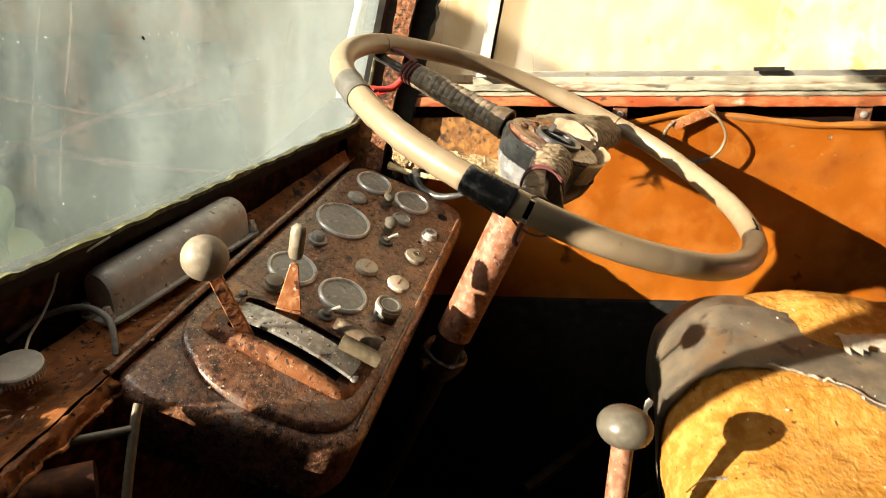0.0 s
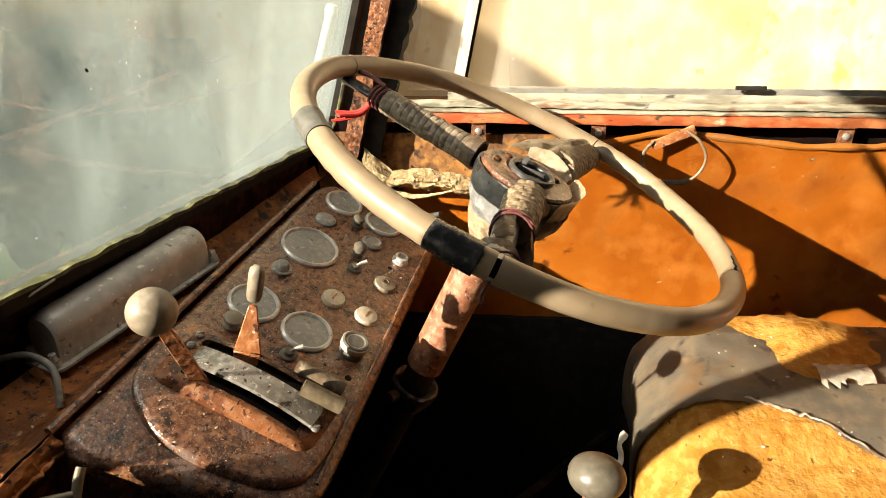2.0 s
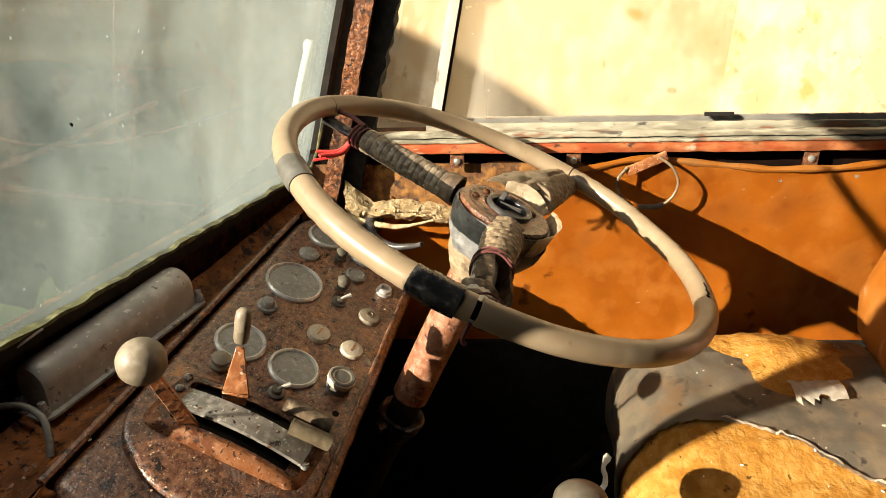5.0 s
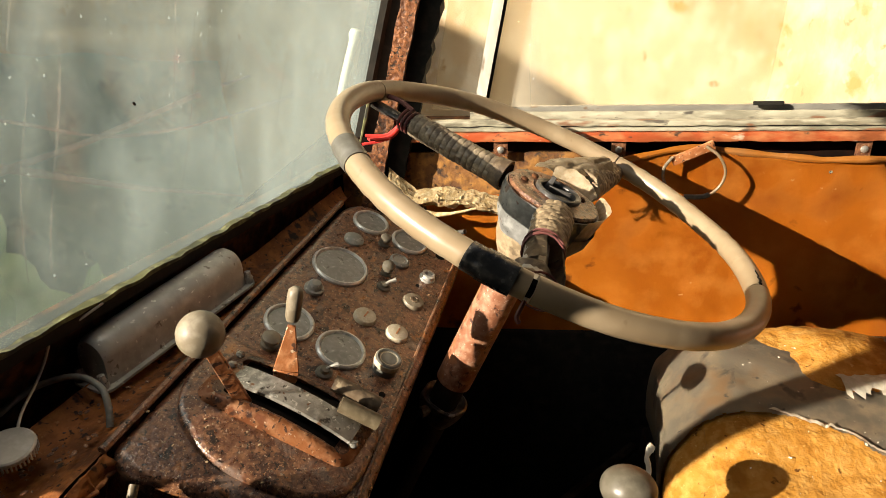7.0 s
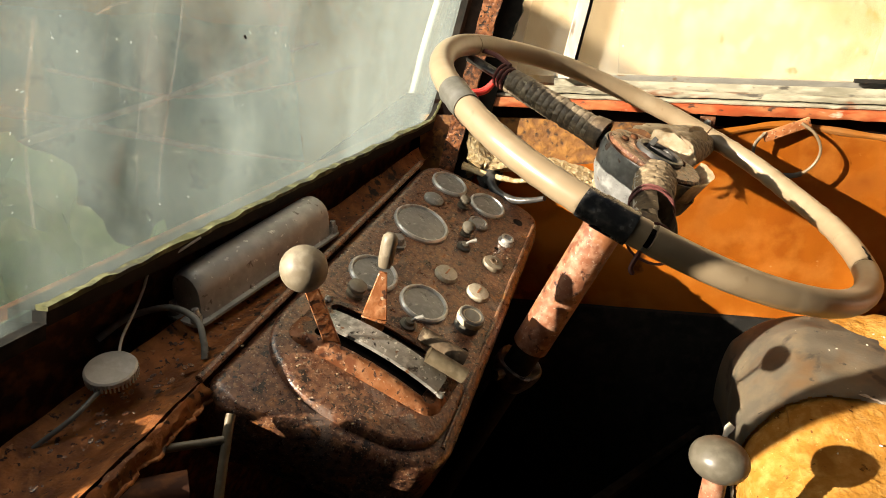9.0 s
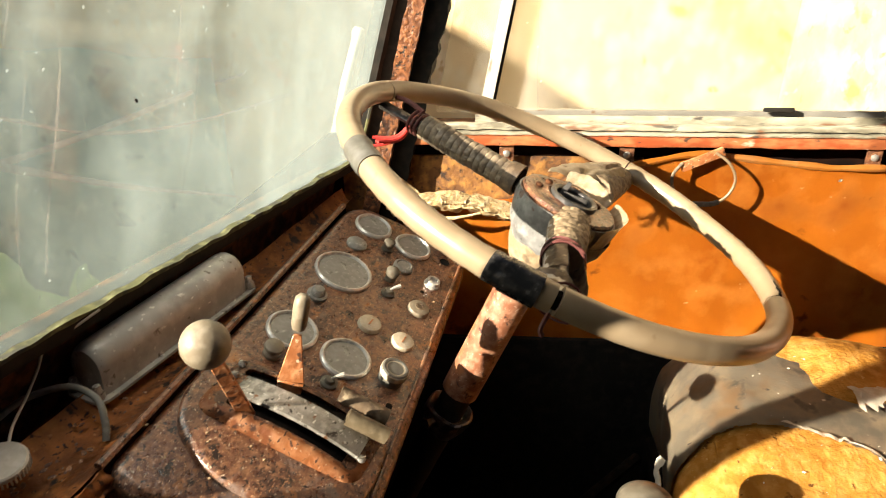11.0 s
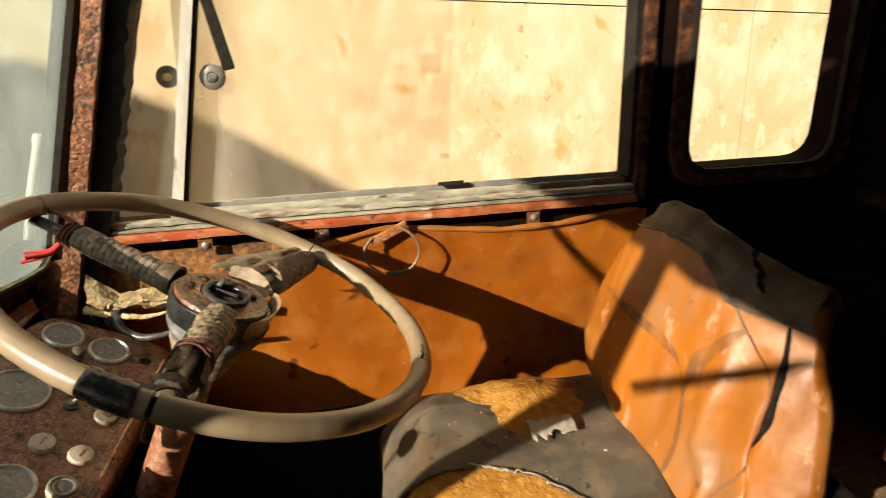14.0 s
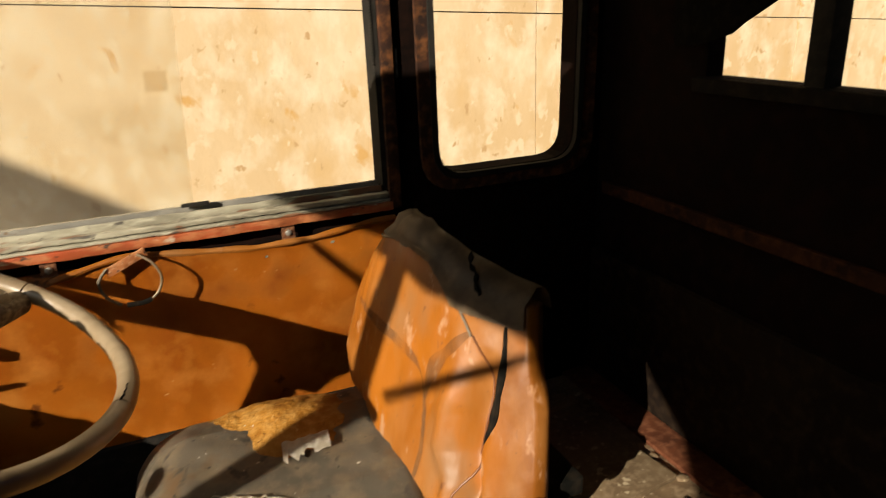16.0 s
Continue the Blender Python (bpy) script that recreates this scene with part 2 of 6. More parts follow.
    "wall": surface("cream_plaster", [(0.74, 0.575, 0.365), (0.66, 0.475, 0.265), (0.80, 0.68, 0.49)], 0.9, 0.0, 3.2, 13, 0.3, (0.66, 0.45, 0.22), 0.56, 7, spec=0.1, bump_scale=45, depth=0.004, stretch=(1, 1, 0.7), fleck_soft=0.22, specks=(((0.76, 0.62, 0.42), 0.58, 24), ((0.55, 0.36, 0.18), 0.66, 34), ((0.64, 0.39, 0.15), 0.635, 11))),
    "trim_dark": surface("dark_rusty_strip", [(0.035, 0.012, 0.006), (0.014, 0.006, 0.004), (0.07, 0.025, 0.010)], 0.8, 0.0, 10, 60, 0.5, spec=0.1),
    "sleeve_beige": surface("dirty_beige_plastic", [(0.13, 0.100, 0.058), (0.085, 0.064, 0.036), (0.17, 0.135, 0.085)], 0.5, 0.0, 25, 120, 0.2),
    "hub_grey": surface("chipped_grey_casting", [(0.19, 0.19, 0.185), (0.11, 0.11, 0.105), (0.26, 0.26, 0.25)], 0.32, 0.0, 25, 110, 0.3, (0.10, 0.05, 0.03), 0.62, 60),
    "joint": surface("dark_joint", [(0.14, 0.09, 0.055), (0.10, 0.065, 0.04)], 0.95, 0.0, 8, 60, 0.3),
    "rust_shelf": surface("crusted_rust", [(0.40, 0.135, 0.032), (0.17, 0.060, 0.020), (0.56, 0.21, 0.055)], 0.6, 0.05, 16, 60, 0.8, (0.03, 0.018, 0.012), 0.62, 40, depth=0.004, bump_scale=95, specks=(((0.05, 0.02, 0.012), 0.60, 150), ((0.55, 0.25, 0.09), 0.64, 180))),
    "rust_ochre": surface("ochre_rust", [(0.22, 0.095, 0.022), (0.10, 0.042, 0.014), (0.34, 0.16, 0.035)], 0.75, 0.0, 20, 70, 0.8, (0.035, 0.02, 0.012), 0.56, 100, depth=0.004, fleck_soft=0.15),
    "pillar_rust": surface("pillar_rust", [(0.150, 0.050, 0.017), (0.045, 0.019, 0.011), (0.30, 0.115, 0.040)], 0.45, 0.05, 22, 150, 0.9, (0.02, 0.014, 0.010), 0.60, 160, depth=0.003, spec=0.6, specks=(((0.45, 0.22, 0.10), 0.64, 240),)),
    "clamp_grease": surface("greasy_grey_iron", [(0.060, 0.054, 0.046), (0.022, 0.019, 0.016), (0.17, 0.155, 0.13)], 0.35, 0.2, 30, 90, 0.7, (0.28, 0.26, 0.22), 0.63, 80),
    "soil": surface("dry_soil", [(0.20, 0.15, 0.09), (0.13, 0.10, 0.06), (0.25, 0.20, 0.12)], 0.95, 0.0, 1.0, 14, 0.6, depth=0.02),
    # dusty panel colour darkened to carry the shade behind the seat
    "sooty_panel": surface("shade_dark_dusty_panel", [(0.014, 0.009, 0.005), (0.007, 0.004, 0.003), (0.026, 0.016, 0.009)], 0.85, 0.0, 6, 50, 0.4, spec=0.1),
    "red_beam": surface("worn_red_beam", [(0.13, 0.042, 0.018), (0.06, 0.020, 0.010), (0.18, 0.07, 0.034)], 0.7, 0.0, 12, 70, 0.5, spec=0.2),
    "boards": surface("old_grey_boards", [(0.22, 0.19, 0.15), (0.15, 0.13, 0.10), (0.28, 0.25, 0.2)], 0.85, 0.0, 3, 30, 0.4),
}


def dusty_glass(name, tint, haze, lo, hi, streak, scale=5.0, speck=0.735, edge=None, axis="Y", speck_scale=130.0):
    """Thin clear glass with a film of dust that scatters the light, in streaks and blotches."""
    m = bpy.data.materials.new(name)
    m.use_nodes = True
    n, l = m.node_tree.nodes, m.node_tree.links
    n.remove(n["Principled BSDF"])
    out = n["Material Output"]
    clear, gloss, mix1 = n.new("ShaderNodeBsdfTransparent"), n.new("ShaderNodeBsdfGlossy"), n.new("ShaderNodeMixShader")
    clear.inputs[0].default_value = rgb(tint)
    gloss.inputs["Roughness"].default_value = 0.03
    mix1.inputs[0].default_value = 0.04
    l.new(clear.outputs[0], mix1.inputs[1]); l.new(gloss.outputs[0], mix1.inputs[2])
    dif, tra, mix2 = n.new("ShaderNodeBsdfDiffuse"), n.new("ShaderNodeBsdfTranslucent"), n.new("ShaderNodeMixShader")
    for d in (dif, tra):
        d.inputs[0].default_value = rgb(haze)
    mix2.inputs[0].default_value = 0.6
    l.new(dif.outputs[0], mix2.inputs[1]); l.new(tra.outputs[0], mix2.inputs[2])
    tc, mp = n.new("ShaderNodeTexCoord"), n.new("ShaderNodeMapping")
    mp.inputs["Scale"].default_value = streak
    l.new(tc.outputs["Object"], mp.inputs[0])
    a, b = n.new("ShaderNodeTexNoise"), n.new("ShaderNodeTexNoise")
    a.inputs["Scale"].default_value, a.inputs["Detail"].default_value, a.inputs["Distortion"].default_value = scale, 9.0, 0.6
    b.inputs["Scale"].default_value, b.inputs["Detail"].default_value = speck_scale, 2.0
    l.new(mp.outputs[0], a.inputs["Vector"]); l.new(tc.outputs["Object"], b.inputs["Vector"])
    r, s, add = n.new("ShaderNodeMapRange"), n.new("ShaderNodeMapRange"), n.new("ShaderNodeMath")
    r.inputs["From Min"].default_value, r.inputs["From Max"].default_value = 0.3, 0.7
    r.inputs["To Min"].default_value, r.inputs["To Max"].default_value = lo, hi
    s.inputs["From Min"].default_value, s.inputs["From Max"].default_value = speck, speck + 0.04
    s.inputs["To Min"].default_value, s.inputs["To Max"].default_value = 0.0, 0.35
    l.new(a.outputs["Fac"], r.inputs["Value"]); l.new(b.outputs["Fac"], s.inputs["Value"])
    add.use_clamp = True
    l.new(r.outputs["Result"], add.inputs[0]); l.new(s.outputs["Result"], add.inputs[1])
    if edge:
        # thicker film towards one end of the pane, brightness put into the haze
        sp, er, ad = n.new("ShaderNodeSeparateXYZ"), n.new("ShaderNodeMapRange"), n.new("ShaderNodeMath")
        er.inputs["From Min"].default_value, er.inputs["From Max"].default_value, er.inputs["To Max"].default_value = edge
        l.new(tc.outputs["Object"], sp.inputs[0]); l.new(sp.outputs[axis], er.inputs["Value"])
        l.new(er.outputs["Result"], ad.inputs[0]); l.new(r.outputs["Result"], ad.inputs[1]); l.new(ad.outputs[0], add.inputs[0])
    mix3 = n.new("ShaderNodeMixShader")
    l.new(add.outputs[0], mix3.inputs[0]); l.new(mix1.outputs[0], mix3.inputs[1]); l.new(mix2.outputs[0], mix3.inputs[2])
    l.new(mix3.outputs[0], out.inputs["Surface"])
    return m


# extra film towards the pillar paints the brighter view there
M["windscreen"] = dusty_glass("dusty_windscreen", (0.90, 0.99, 0.97), (0.47, 0.54, 0.54), 0.018, 0.175, (1, 1, 0.5), 10.0, 0.712, (0.0, 0.46, 0.20), "Y", 210.0)
M["smear"] = dusty_glass("dusty_smear", (0.97, 0.96, 0.94), (0.50, 0.49, 0.465), 0.0, 0.15, (1, 1, 1), 30.0)
M["streak"] = dusty_glass("grey_wear_streak", (1, 1, 1), (0.20, 0.17, 0.12), 0.0, 0.42, (1, 1, 0.6), 26.0)
M["paper_film"] = dusty_glass("faded_sticker_film", (0.98, 0.955, 0.91), (0.74, 0.64, 0.48), 0.01, 0.05, (1, 1, 1), 30.0)
# extra film beside the mullion paints the brighter haze there
M["slide_glass"] = dusty_glass("dusty_sliding_glass", (0.985, 0.98, 0.95), (0.78, 0.74, 0.64), 0.05, 0.15, (1, 1, 0.6), 5.0, 0.735, (-0.205, -0.29, 0.34), "X")
M["side_glass"] = dusty_glass("dusty_side_glass", (0.985, 0.98, 0.95), (0.78, 0.74, 0.64), 0.05, 0.13, (1, 1, 0.6))

# ---------------------------------------------------------------- mesh helpers
PLACE = {}


def thing(name, place, label, category, group="", kind=""):
    """An empty at the base of a thing, to which its parts are added."""
    ob = new(name)
    m = place if isinstance(place, Matrix) else Matrix.Translation(place)
    ob.matrix_world = m
    ob.empty_display_size = 0.05
    PLACE[ob] = m
    return tagged(ob, label, category, group, kind)


def mesh_of(name, bm, material, smooth=40):
    me = bpy.data.meshes.new(name)
    bmesh.ops.recalc_face_normals(bm, faces=bm.faces)
    for f in bm.faces:
        f.smooth = smooth > 0
    for e in bm.edges:
        if smooth and len(e.link_faces) == 2 and e.calc_face_angle(0) > radians(smooth):
            e.smooth = False
    bm.to_mesh(me)
    bm.free()
    for x in (material if isinstance(material, (list, tuple)) else [material]):
        me.materials.append(M[x])
    return me


def part(name, bm, material, parent, label="", smooth=40):
    """One mesh, given in world places, under a thing or under one of its parts."""
    bm.transform(PLACE[parent].inverted())
    ob = new(name, mesh_of(name, bm, material, smooth))
    ob.parent = parent
    PLACE[ob] = PLACE[parent]
    return tagged(ob, label)


def solid(name, bm, material, label, category, kind="", smooth=40, group=""):
    """A thing of one mesh, its origin at the middle of its base."""
    lo = [min(v.co[i] for v in bm.verts) for i in range(3)]
    hi = [max(v.co[i] for v in bm.verts) for i in range(3)]
    at = Vector(((lo[0] + hi[0]) / 2, (lo[1] + hi[1]) / 2, lo[2]))
    bm.transform(Matrix.Translation(-at))
    ob = new(name, mesh_of(name, bm, material, smooth))
    ob.location = at
    PLACE[ob] = Matrix.Translation(at)
    return tagged(ob, label, category, group, kind)


def box(x0, x1, y0, y1, z0, z1, bevel=0.0, m=None, seg=2):
    bm = bmesh.new()
    bmesh.ops.create_cube(bm, size=1)
    bm.transform(Matrix.Translation(((x0 + x1) / 2, (y0 + y1) / 2, (z0 + z1) / 2)) @ Matrix.Diagonal((x1 - x0, y1 - y0, z1 - z0, 1)))
    if bevel:
        bmesh.ops.bevel(bm, geom=bm.edges[:], offset=bevel, segments=seg, profile=0.6, affect="EDGES")
    if m:
        bm.transform(m)
    return bm


def join(*bms):
    out = bms[0]
    for b in bms[1:]:
        me = bpy.data.meshes.new("tmp")
        b.to_mesh(me)
        b.free()
        out.from_mesh(me)
        bpy.data.meshes.remove(me)
    return out


def extrude(points, z0, z1, bevel=0.0, m=None, seg=3):
    """An upright prism over a flat outline; the top edge is rounded."""
    bm = bmesh.new()
    vs = [bm.verts.new((x, y, z0)) for x, y in points]
    f = bm.faces.new(vs)
    r = bmesh.ops.extrude_face_region(bm, geom=[f])
    top = [v for v in r["geom"] if isinstance(v, bmesh.types.BMVert)]
    for v in top:
        v.co.z = z1
    bmesh.ops.recalc_face_normals(bm, faces=bm.faces)
    if bevel:
        hi = max(z0, z1)
        es = [e for e in bm.edges if all(abs(v.co.z - z1) < 1e-6 for v in e.verts)]
        bmesh.ops.bevel(bm, geom=es, offset=bevel, segments=seg, profile=0.55, affect="EDGES")
    if m:
        bm.transform(m)
    return bm


def rounded(points, r, steps=5):
    """A polygon with its corners rounded."""
    out, n = [], len(points)
    for i in range(n):
        p, a, b = Vector(points[i]), Vector(points[i - 1]), Vector(points[(i + 1) % n])
        ra = min(r, (a - p).length * 0.45, (b - p).length * 0.45)
        s, e = p + (a - p).normalized() * ra, p + (b - p).normalized() * ra
        for k in range(steps + 1):
            t = k / steps
            q = s * (1 - t) ** 2 + p * 2 * t * (1 - t) + e * t ** 2
            out.append((q.x, q.y))
    return out


def lathe(profile, seg=24, m=None):
    """Turned about z: rows of (radius, height)."""
    bm = bmesh.new()
    rings = []
    for r, z in profile:
        if r < 1e-5:
            rings.append([bm.verts.new((0, 0, z))])
        else:
            rings.append([bm.verts.new((r * math.cos(2 * math.pi * k / seg), r * math.sin(2 * math.pi * k / seg), z)) for k in range(seg)])
    for a, b in zip(rings, rings[1:]):
        for k in range(seg):
            q = (k + 1) % seg
            if len(a) == 1 and len(b) == 1:
                continue
            if len(a) == 1:
                bm.faces.new((a[0], b[k], b[q]))
            elif len(b) == 1:
                bm.faces.new((a[k], a[q], b[0]))
            else:
                bm.faces.new((a[k], a[q], b[q], b[k]))
    for ring in (rings[0], rings[-1]):
        if len(ring) > 2:
            bm.faces.new(ring)
    if m:
        bm.transform(m)
    return bm


def spline(pts, n=8):
    """A smooth curve through points."""
    p = [Vector(q) for q in pts]
    p = [p[0] * 2 - p[1]] + p + [p[-1] * 2 - p[-2]]
    out = []
    for i in range(1, len(p) - 2):
        for k in range(n):
            t = k / n
            out.append(0.5 * (2 * p[i] + (p[i + 1] - p[i - 1]) * t + (2 * p[i - 1] - 5 * p[i] + 4 * p[i + 1] - p[i + 2]) * t * t
                              + (3 * p[i] - p[i - 1] - 3 * p[i + 1] + p[i + 2]) * t ** 3))
    out.append(p[-2])
    return out


def sweep(pts, r, seg=10, closed=False, flat=1.0, up=None):
    """A tube along points; r is one radius or one for each point; flat squeezes it across up."""
    bm = bmesh.new()
    n = len(pts)
    pts = [Vector(p) for p in pts]
    rs = r if isinstance(r, (list, tuple)) else [r] * n
    rings, nrm = [], None
    for i in range(n):
        a = pts[(i - 1) % n] if closed or i > 0 else pts[i]
        b = pts[(i + 1) % n] if closed or i < n - 1 else pts[i]
        t = (b - a).normalized()
        if up is not None:
            nrm = Vector(up) - t * Vector(up).dot(t)
        elif nrm is None:
            nrm = t.orthogonal()
        else:
            nrm = nrm - t * nrm.dot(t)
        nrm.normalize()
        bi = t.cross(nrm)
        rings.append([bm.verts.new(pts[i] + rs[i] * (math.cos(2 * math.pi * k / seg) * bi + flat * math.sin(2 * math.pi * k / seg) * nrm)) for k in range(seg)])
    pairs = list(zip(rings, rings[1:])) + ([(rings[-1], rings[0])] if closed else [])
    for a, b in pairs:
        for k in range(seg):
            q = (k + 1) % seg
            bm.faces.new((a[k], a[q], b[q], b[k]))
    if not closed:
        bm.faces.new(rings[0])
        bm.faces.new(list(reversed(rings[-1])))
    return bm


def basis(o, x, y, z):
    m = Matrix.Identity(4)
    for i, v in enumerate((x, y, z, o)):
        for k in range(3):
            m[k][i] = v[k]
    return m


def aimed(o, z, x=None):
    """A frame at o whose z axis is z."""
    z = Vector(z).normalized()
    x = Vector(x) if x is not None else z.orthogonal()
    x = (x - z * x.dot(z)).normalized()
    return basis(Vector(o), x, z.cross(x), z)


def rough_up(bm, amount, scale, seed=0.0):
    for v in bm.verts:
        v.co += noise.noise_vector(v.co * scale + Vector((seed, 0, 0))) * amount
    return bm


def jag(x, seed, amp, scale=60.0):
    """Uneven offset for torn edges."""
    return amp * (noise.noise(Vector((x * scale, seed, 0))) + 0.6 * noise.noise(Vector((x * scale * 2.7, seed, 5))))

# ---------------------------------------------------------------- the yard outside
GROUND = -0.95
bm = bmesh.new()
bmesh.ops.create_grid(bm, x_segments=60, y_segments=60, size=1)
for v in bm.verts:
    v.co.x, v.co.y = v.co.x ** 3 * 800, v.co.y ** 3 * 800
    v.co.z = GROUND + 0.03 * noise.noise(v.co * 0.7)
solid("ground", bm, "soil", "dry trampled soil of the yard round the vehicle", "ground", "structure")

WALL_Y = 2.0
wall_out = thing("wall_yard", (0, WALL_Y + 0.1, GROUND), "sunlit cream plastered panel wall beside the cab", "wall", kind="structure")
part("core", box(-9, 14, WALL_Y + 0.02, WALL_Y + 0.22, GROUND - 0.1, 2.7), "joint", wall_out)
SEAMS = [-8.9, -5.3, -1.9, 1.68, 2.86, 3.40, 4.60, 5.80, 9.4, 13.9]


def wall_top(x):
    return 1.185 - 0.052 * x if x < 4 else 0.977


for x0, x1 in zip(SEAMS, SEAMS[1:]):
    for low in (True, False):
        bm = bmesh.new()
        g = 0.0018
        if low:
            a = [(x0 + g, GROUND), (x1 - g, GROUND), (x1 - g, wall_top(x1) - g), (x0 + g, wall_top(x0) - g)]
        else:
            a = [(x0 + g, wall_top(x0) + g), (x1 - g, wall_top(x1) + g), (x1 - g, 2.7), (x0 + g, 2.7)]
        f = [bm.verts.new((x, WALL_Y + 0.03, z)) for x, z in a]
        b = [bm.verts.new((x, WALL_Y, z)) for x, z in a]
        bm.faces.new(b), bm.faces.new(f)
        for i in range(4):
            bm.faces.new((f[i], f[(i + 1) % 4], b[(i + 1) % 4], b[i]))
        part("wall_panel", bm, "wall", wall_out, smooth=0)

# unseen board screen ahead of the cab, added to shade the lower wall
shade_screen = thing("shade_boards", (-3.63, 0, GROUND), "unseen tall board screen with a sloping top, added to shade the wall", "fence")


def shade_screen_top(x):
    return float(np.interp(x, [-6.43, -3.42, -3.375, -3.25, -3.13, -3.01, -2.79, -1.88], [3.486, 3.386, 2.546, 2.546, 2.506, 2.456, 2.356, 1.786]))


x = -6.375
while x < -1.93:
    bm = bmesh.new()
    lo = [bm.verts.new((a, b, GROUND - 0.02)) for a, b in ((x, -0.03), (x + 0.149, -0.03), (x + 0.149, 0), (x, 0))]
    hi = [bm.verts.new((a, b, shade_screen_top(a))) for a, b in ((x, -0.03), (x + 0.149, -0.03), (x + 0.149, 0), (x, 0))]
    bm.faces.new(lo), bm.faces.new(hi)
    for k in range(4):
        bm.faces.new((lo[k], lo[(k + 1) % 4], hi[(k + 1) % 4], hi[k]))
    part("board", bm, "boards", shade_screen, smooth=0)
    x += 0.15
shade_screen.location.x -= 0.096
for z in (0.0, 1.2):
    part("rail", box(-6.33, -1.88, -0.07, -0.031, z - 0.05, z + 0.05), "boards", shade_screen, smooth=0)

# ---------------------------------------------------------------- the cab
SIDE = 1.12            # inner face of the driver's side wall
CAB_TOP = 1.42
RAKE = 0.27


def ws_x(y, z=0.755):
    """x of the windscreen at a width and height."""
    return -0.145 - 0.3077 * (1.07 - (y if y > 0.05 else 0.10 - y)) + RAKE * (z - 0.755)


solid("floor", box(-0.75, 1.34, -1.0, 1.16, -0.04, 0.0), "dark", "black rubber cab floor, deep shade put into its colour", "floor", "structure")

# unseen roof for shade, cut away over the driver so sun reaches the wall
roof = join(box(0.88, 1.36, -1.0, 1.17, CAB_TOP, CAB_TOP + 0.03), box(-0.5, 0.45, -1.0, 0.55, CAB_TOP, CAB_TOP + 0.03), box(0.45, 0.88, -1.0, 0.80, CAB_TOP, CAB_TOP + 0.03))
solid("ceiling", roof, "cab_inside", "unseen dark cab roof, cut away over the driver to let the sun through", "ceiling", "structure")

# driver's side wall: below the window, pillars, header
def slab(points, y0, y1):
    """A plate over an outline in x and z, between two depths."""
    bm = bmesh.new()
    a, b = [bm.verts.new((x, y0, z)) for x, z in points], [bm.verts.new((x, y1, z)) for x, z in points]
    bm.faces.new(a), bm.faces.new(b)
    for i in range(len(points)):
        k = (i + 1) % len(points)
        bm.faces.new((a[i], a[k], b[k], b[i]))
    return bm


def ring_slab(outer, inner, y0, y1):
    """A plate with a hole; both outlines have as many points."""
    bm = bmesh.new()
    n = len(outer)
    o0, i0 = [bm.verts.new((x, y0, z)) for x, z in outer], [bm.verts.new((x, y0, z)) for x, z in inner]
    o1, i1 = [bm.verts.new((x, y1, z)) for x, z in outer], [bm.verts.new((x, y1, z)) for x, z in inner]
    for k in range(n):
        q = (k + 1) % n
        bm.faces.new((o0[k], o0[q], i0[q], i0[k]))
        bm.faces.new((o1[k], i1[k], i1[q], o1[q]))
        bm.faces.new((i0[k], i0[q], i1[q], i1[k]))
        bm.faces.new((o0[k], o1[k], o1[q], o0[q]))
    return bm


quarter_in = rounded([(0.945, 0.838), (1.235, 0.838), (1.245, 1.36), (0.945, 1.36)], 0.055)
quarter_out = rounded([(0.9, 0.79), (1.30, 0.79), (1.30, CAB_TOP), (0.9, CAB_TOP)], 0.001)
side = join(slab([(-0.42, -0.04), (0.9, -0.04), (0.9, 0.79), (-0.17, 0.79), (-0.42, 0.6)], SIDE + 0.012, SIDE + 0.05),
            slab([(0.9, -0.04), (1.34, -0.04), (1.34, 0.79), (0.9, 0.79)], SIDE, SIDE + 0.05),
            slab([(0.9, 0.79), (0.9, 1.30), (0.846, 1.30), (0.846, 0.79)], SIDE, SIDE + 0.05),
            slab([(1.30, 0.79), (1.34, 0.79), (1.34, CAB_TOP), (1.30, CAB_TOP)], SIDE, SIDE + 0.05),
            ring_slab(quarter_out, quarter_in, SIDE, SIDE + 0.05))
solid("wall_side", side, "cab_inside", "side wall of the cab with window openings, deep shade in its paint", "wall", "structure", smooth=0)
w2 = thing("window_2", (1.09, SIDE, 0.82), "small open rear quarter window with rounded corners and dark rusty frame", "window", kind="structure")
part("window_frame", ring_slab(rounded([(0.912, 0.806), (1.276, 0.806), (1.286, 1.39), (0.912, 1.39)], 0.075), rounded([(0.934, 0.827), (1.246, 0.827), (1.256, 1.37), (0.934, 1.37)], 0.06), SIDE - 0.010, SIDE - 0.0005), "rust_dark", w2, smooth=0)
part("seal", ring_slab(rounded([(0.9335, 0.8265), (1.2465, 0.8265), (1.2565, 1.3705), (0.9335, 1.3705)], 0.06), rounded([(0.944, 0.837), (1.236, 0.837), (1.246, 1.361), (0.944, 1.361)], 0.055), SIDE - 0.014, SIDE - 0.0006), "rubber", w2)

# bulkhead behind the seat, with its window, bar and hanging lining
bh = join(slab([(-1.0, 0.0), (1.12, 0.0), (1.12, 1.006), (-1.0, 1.006)], 1.30, 1.335),
          slab([(0.845, 1.006), (1.12, 1.006), (1.12, CAB_TOP), (0.845, CAB_TOP)], 1.30, 1.335),
          slab([(-1.0, 1.006), (-0.6, 1.006), (-0.6, CAB_TOP), (-1.0, CAB_TOP)], 1.30, 1.335),
          slab([(-0.6, 1.33), (0.845, 1.33), (0.845, CAB_TOP), (-0.6, CAB_TOP)], 1.30, 1.335))
bh.transform(Matrix(((0, 1, 0, 0), (1, 0, 0, 0), (0, 0, 1, 0), (0, 0, 0, 1))))
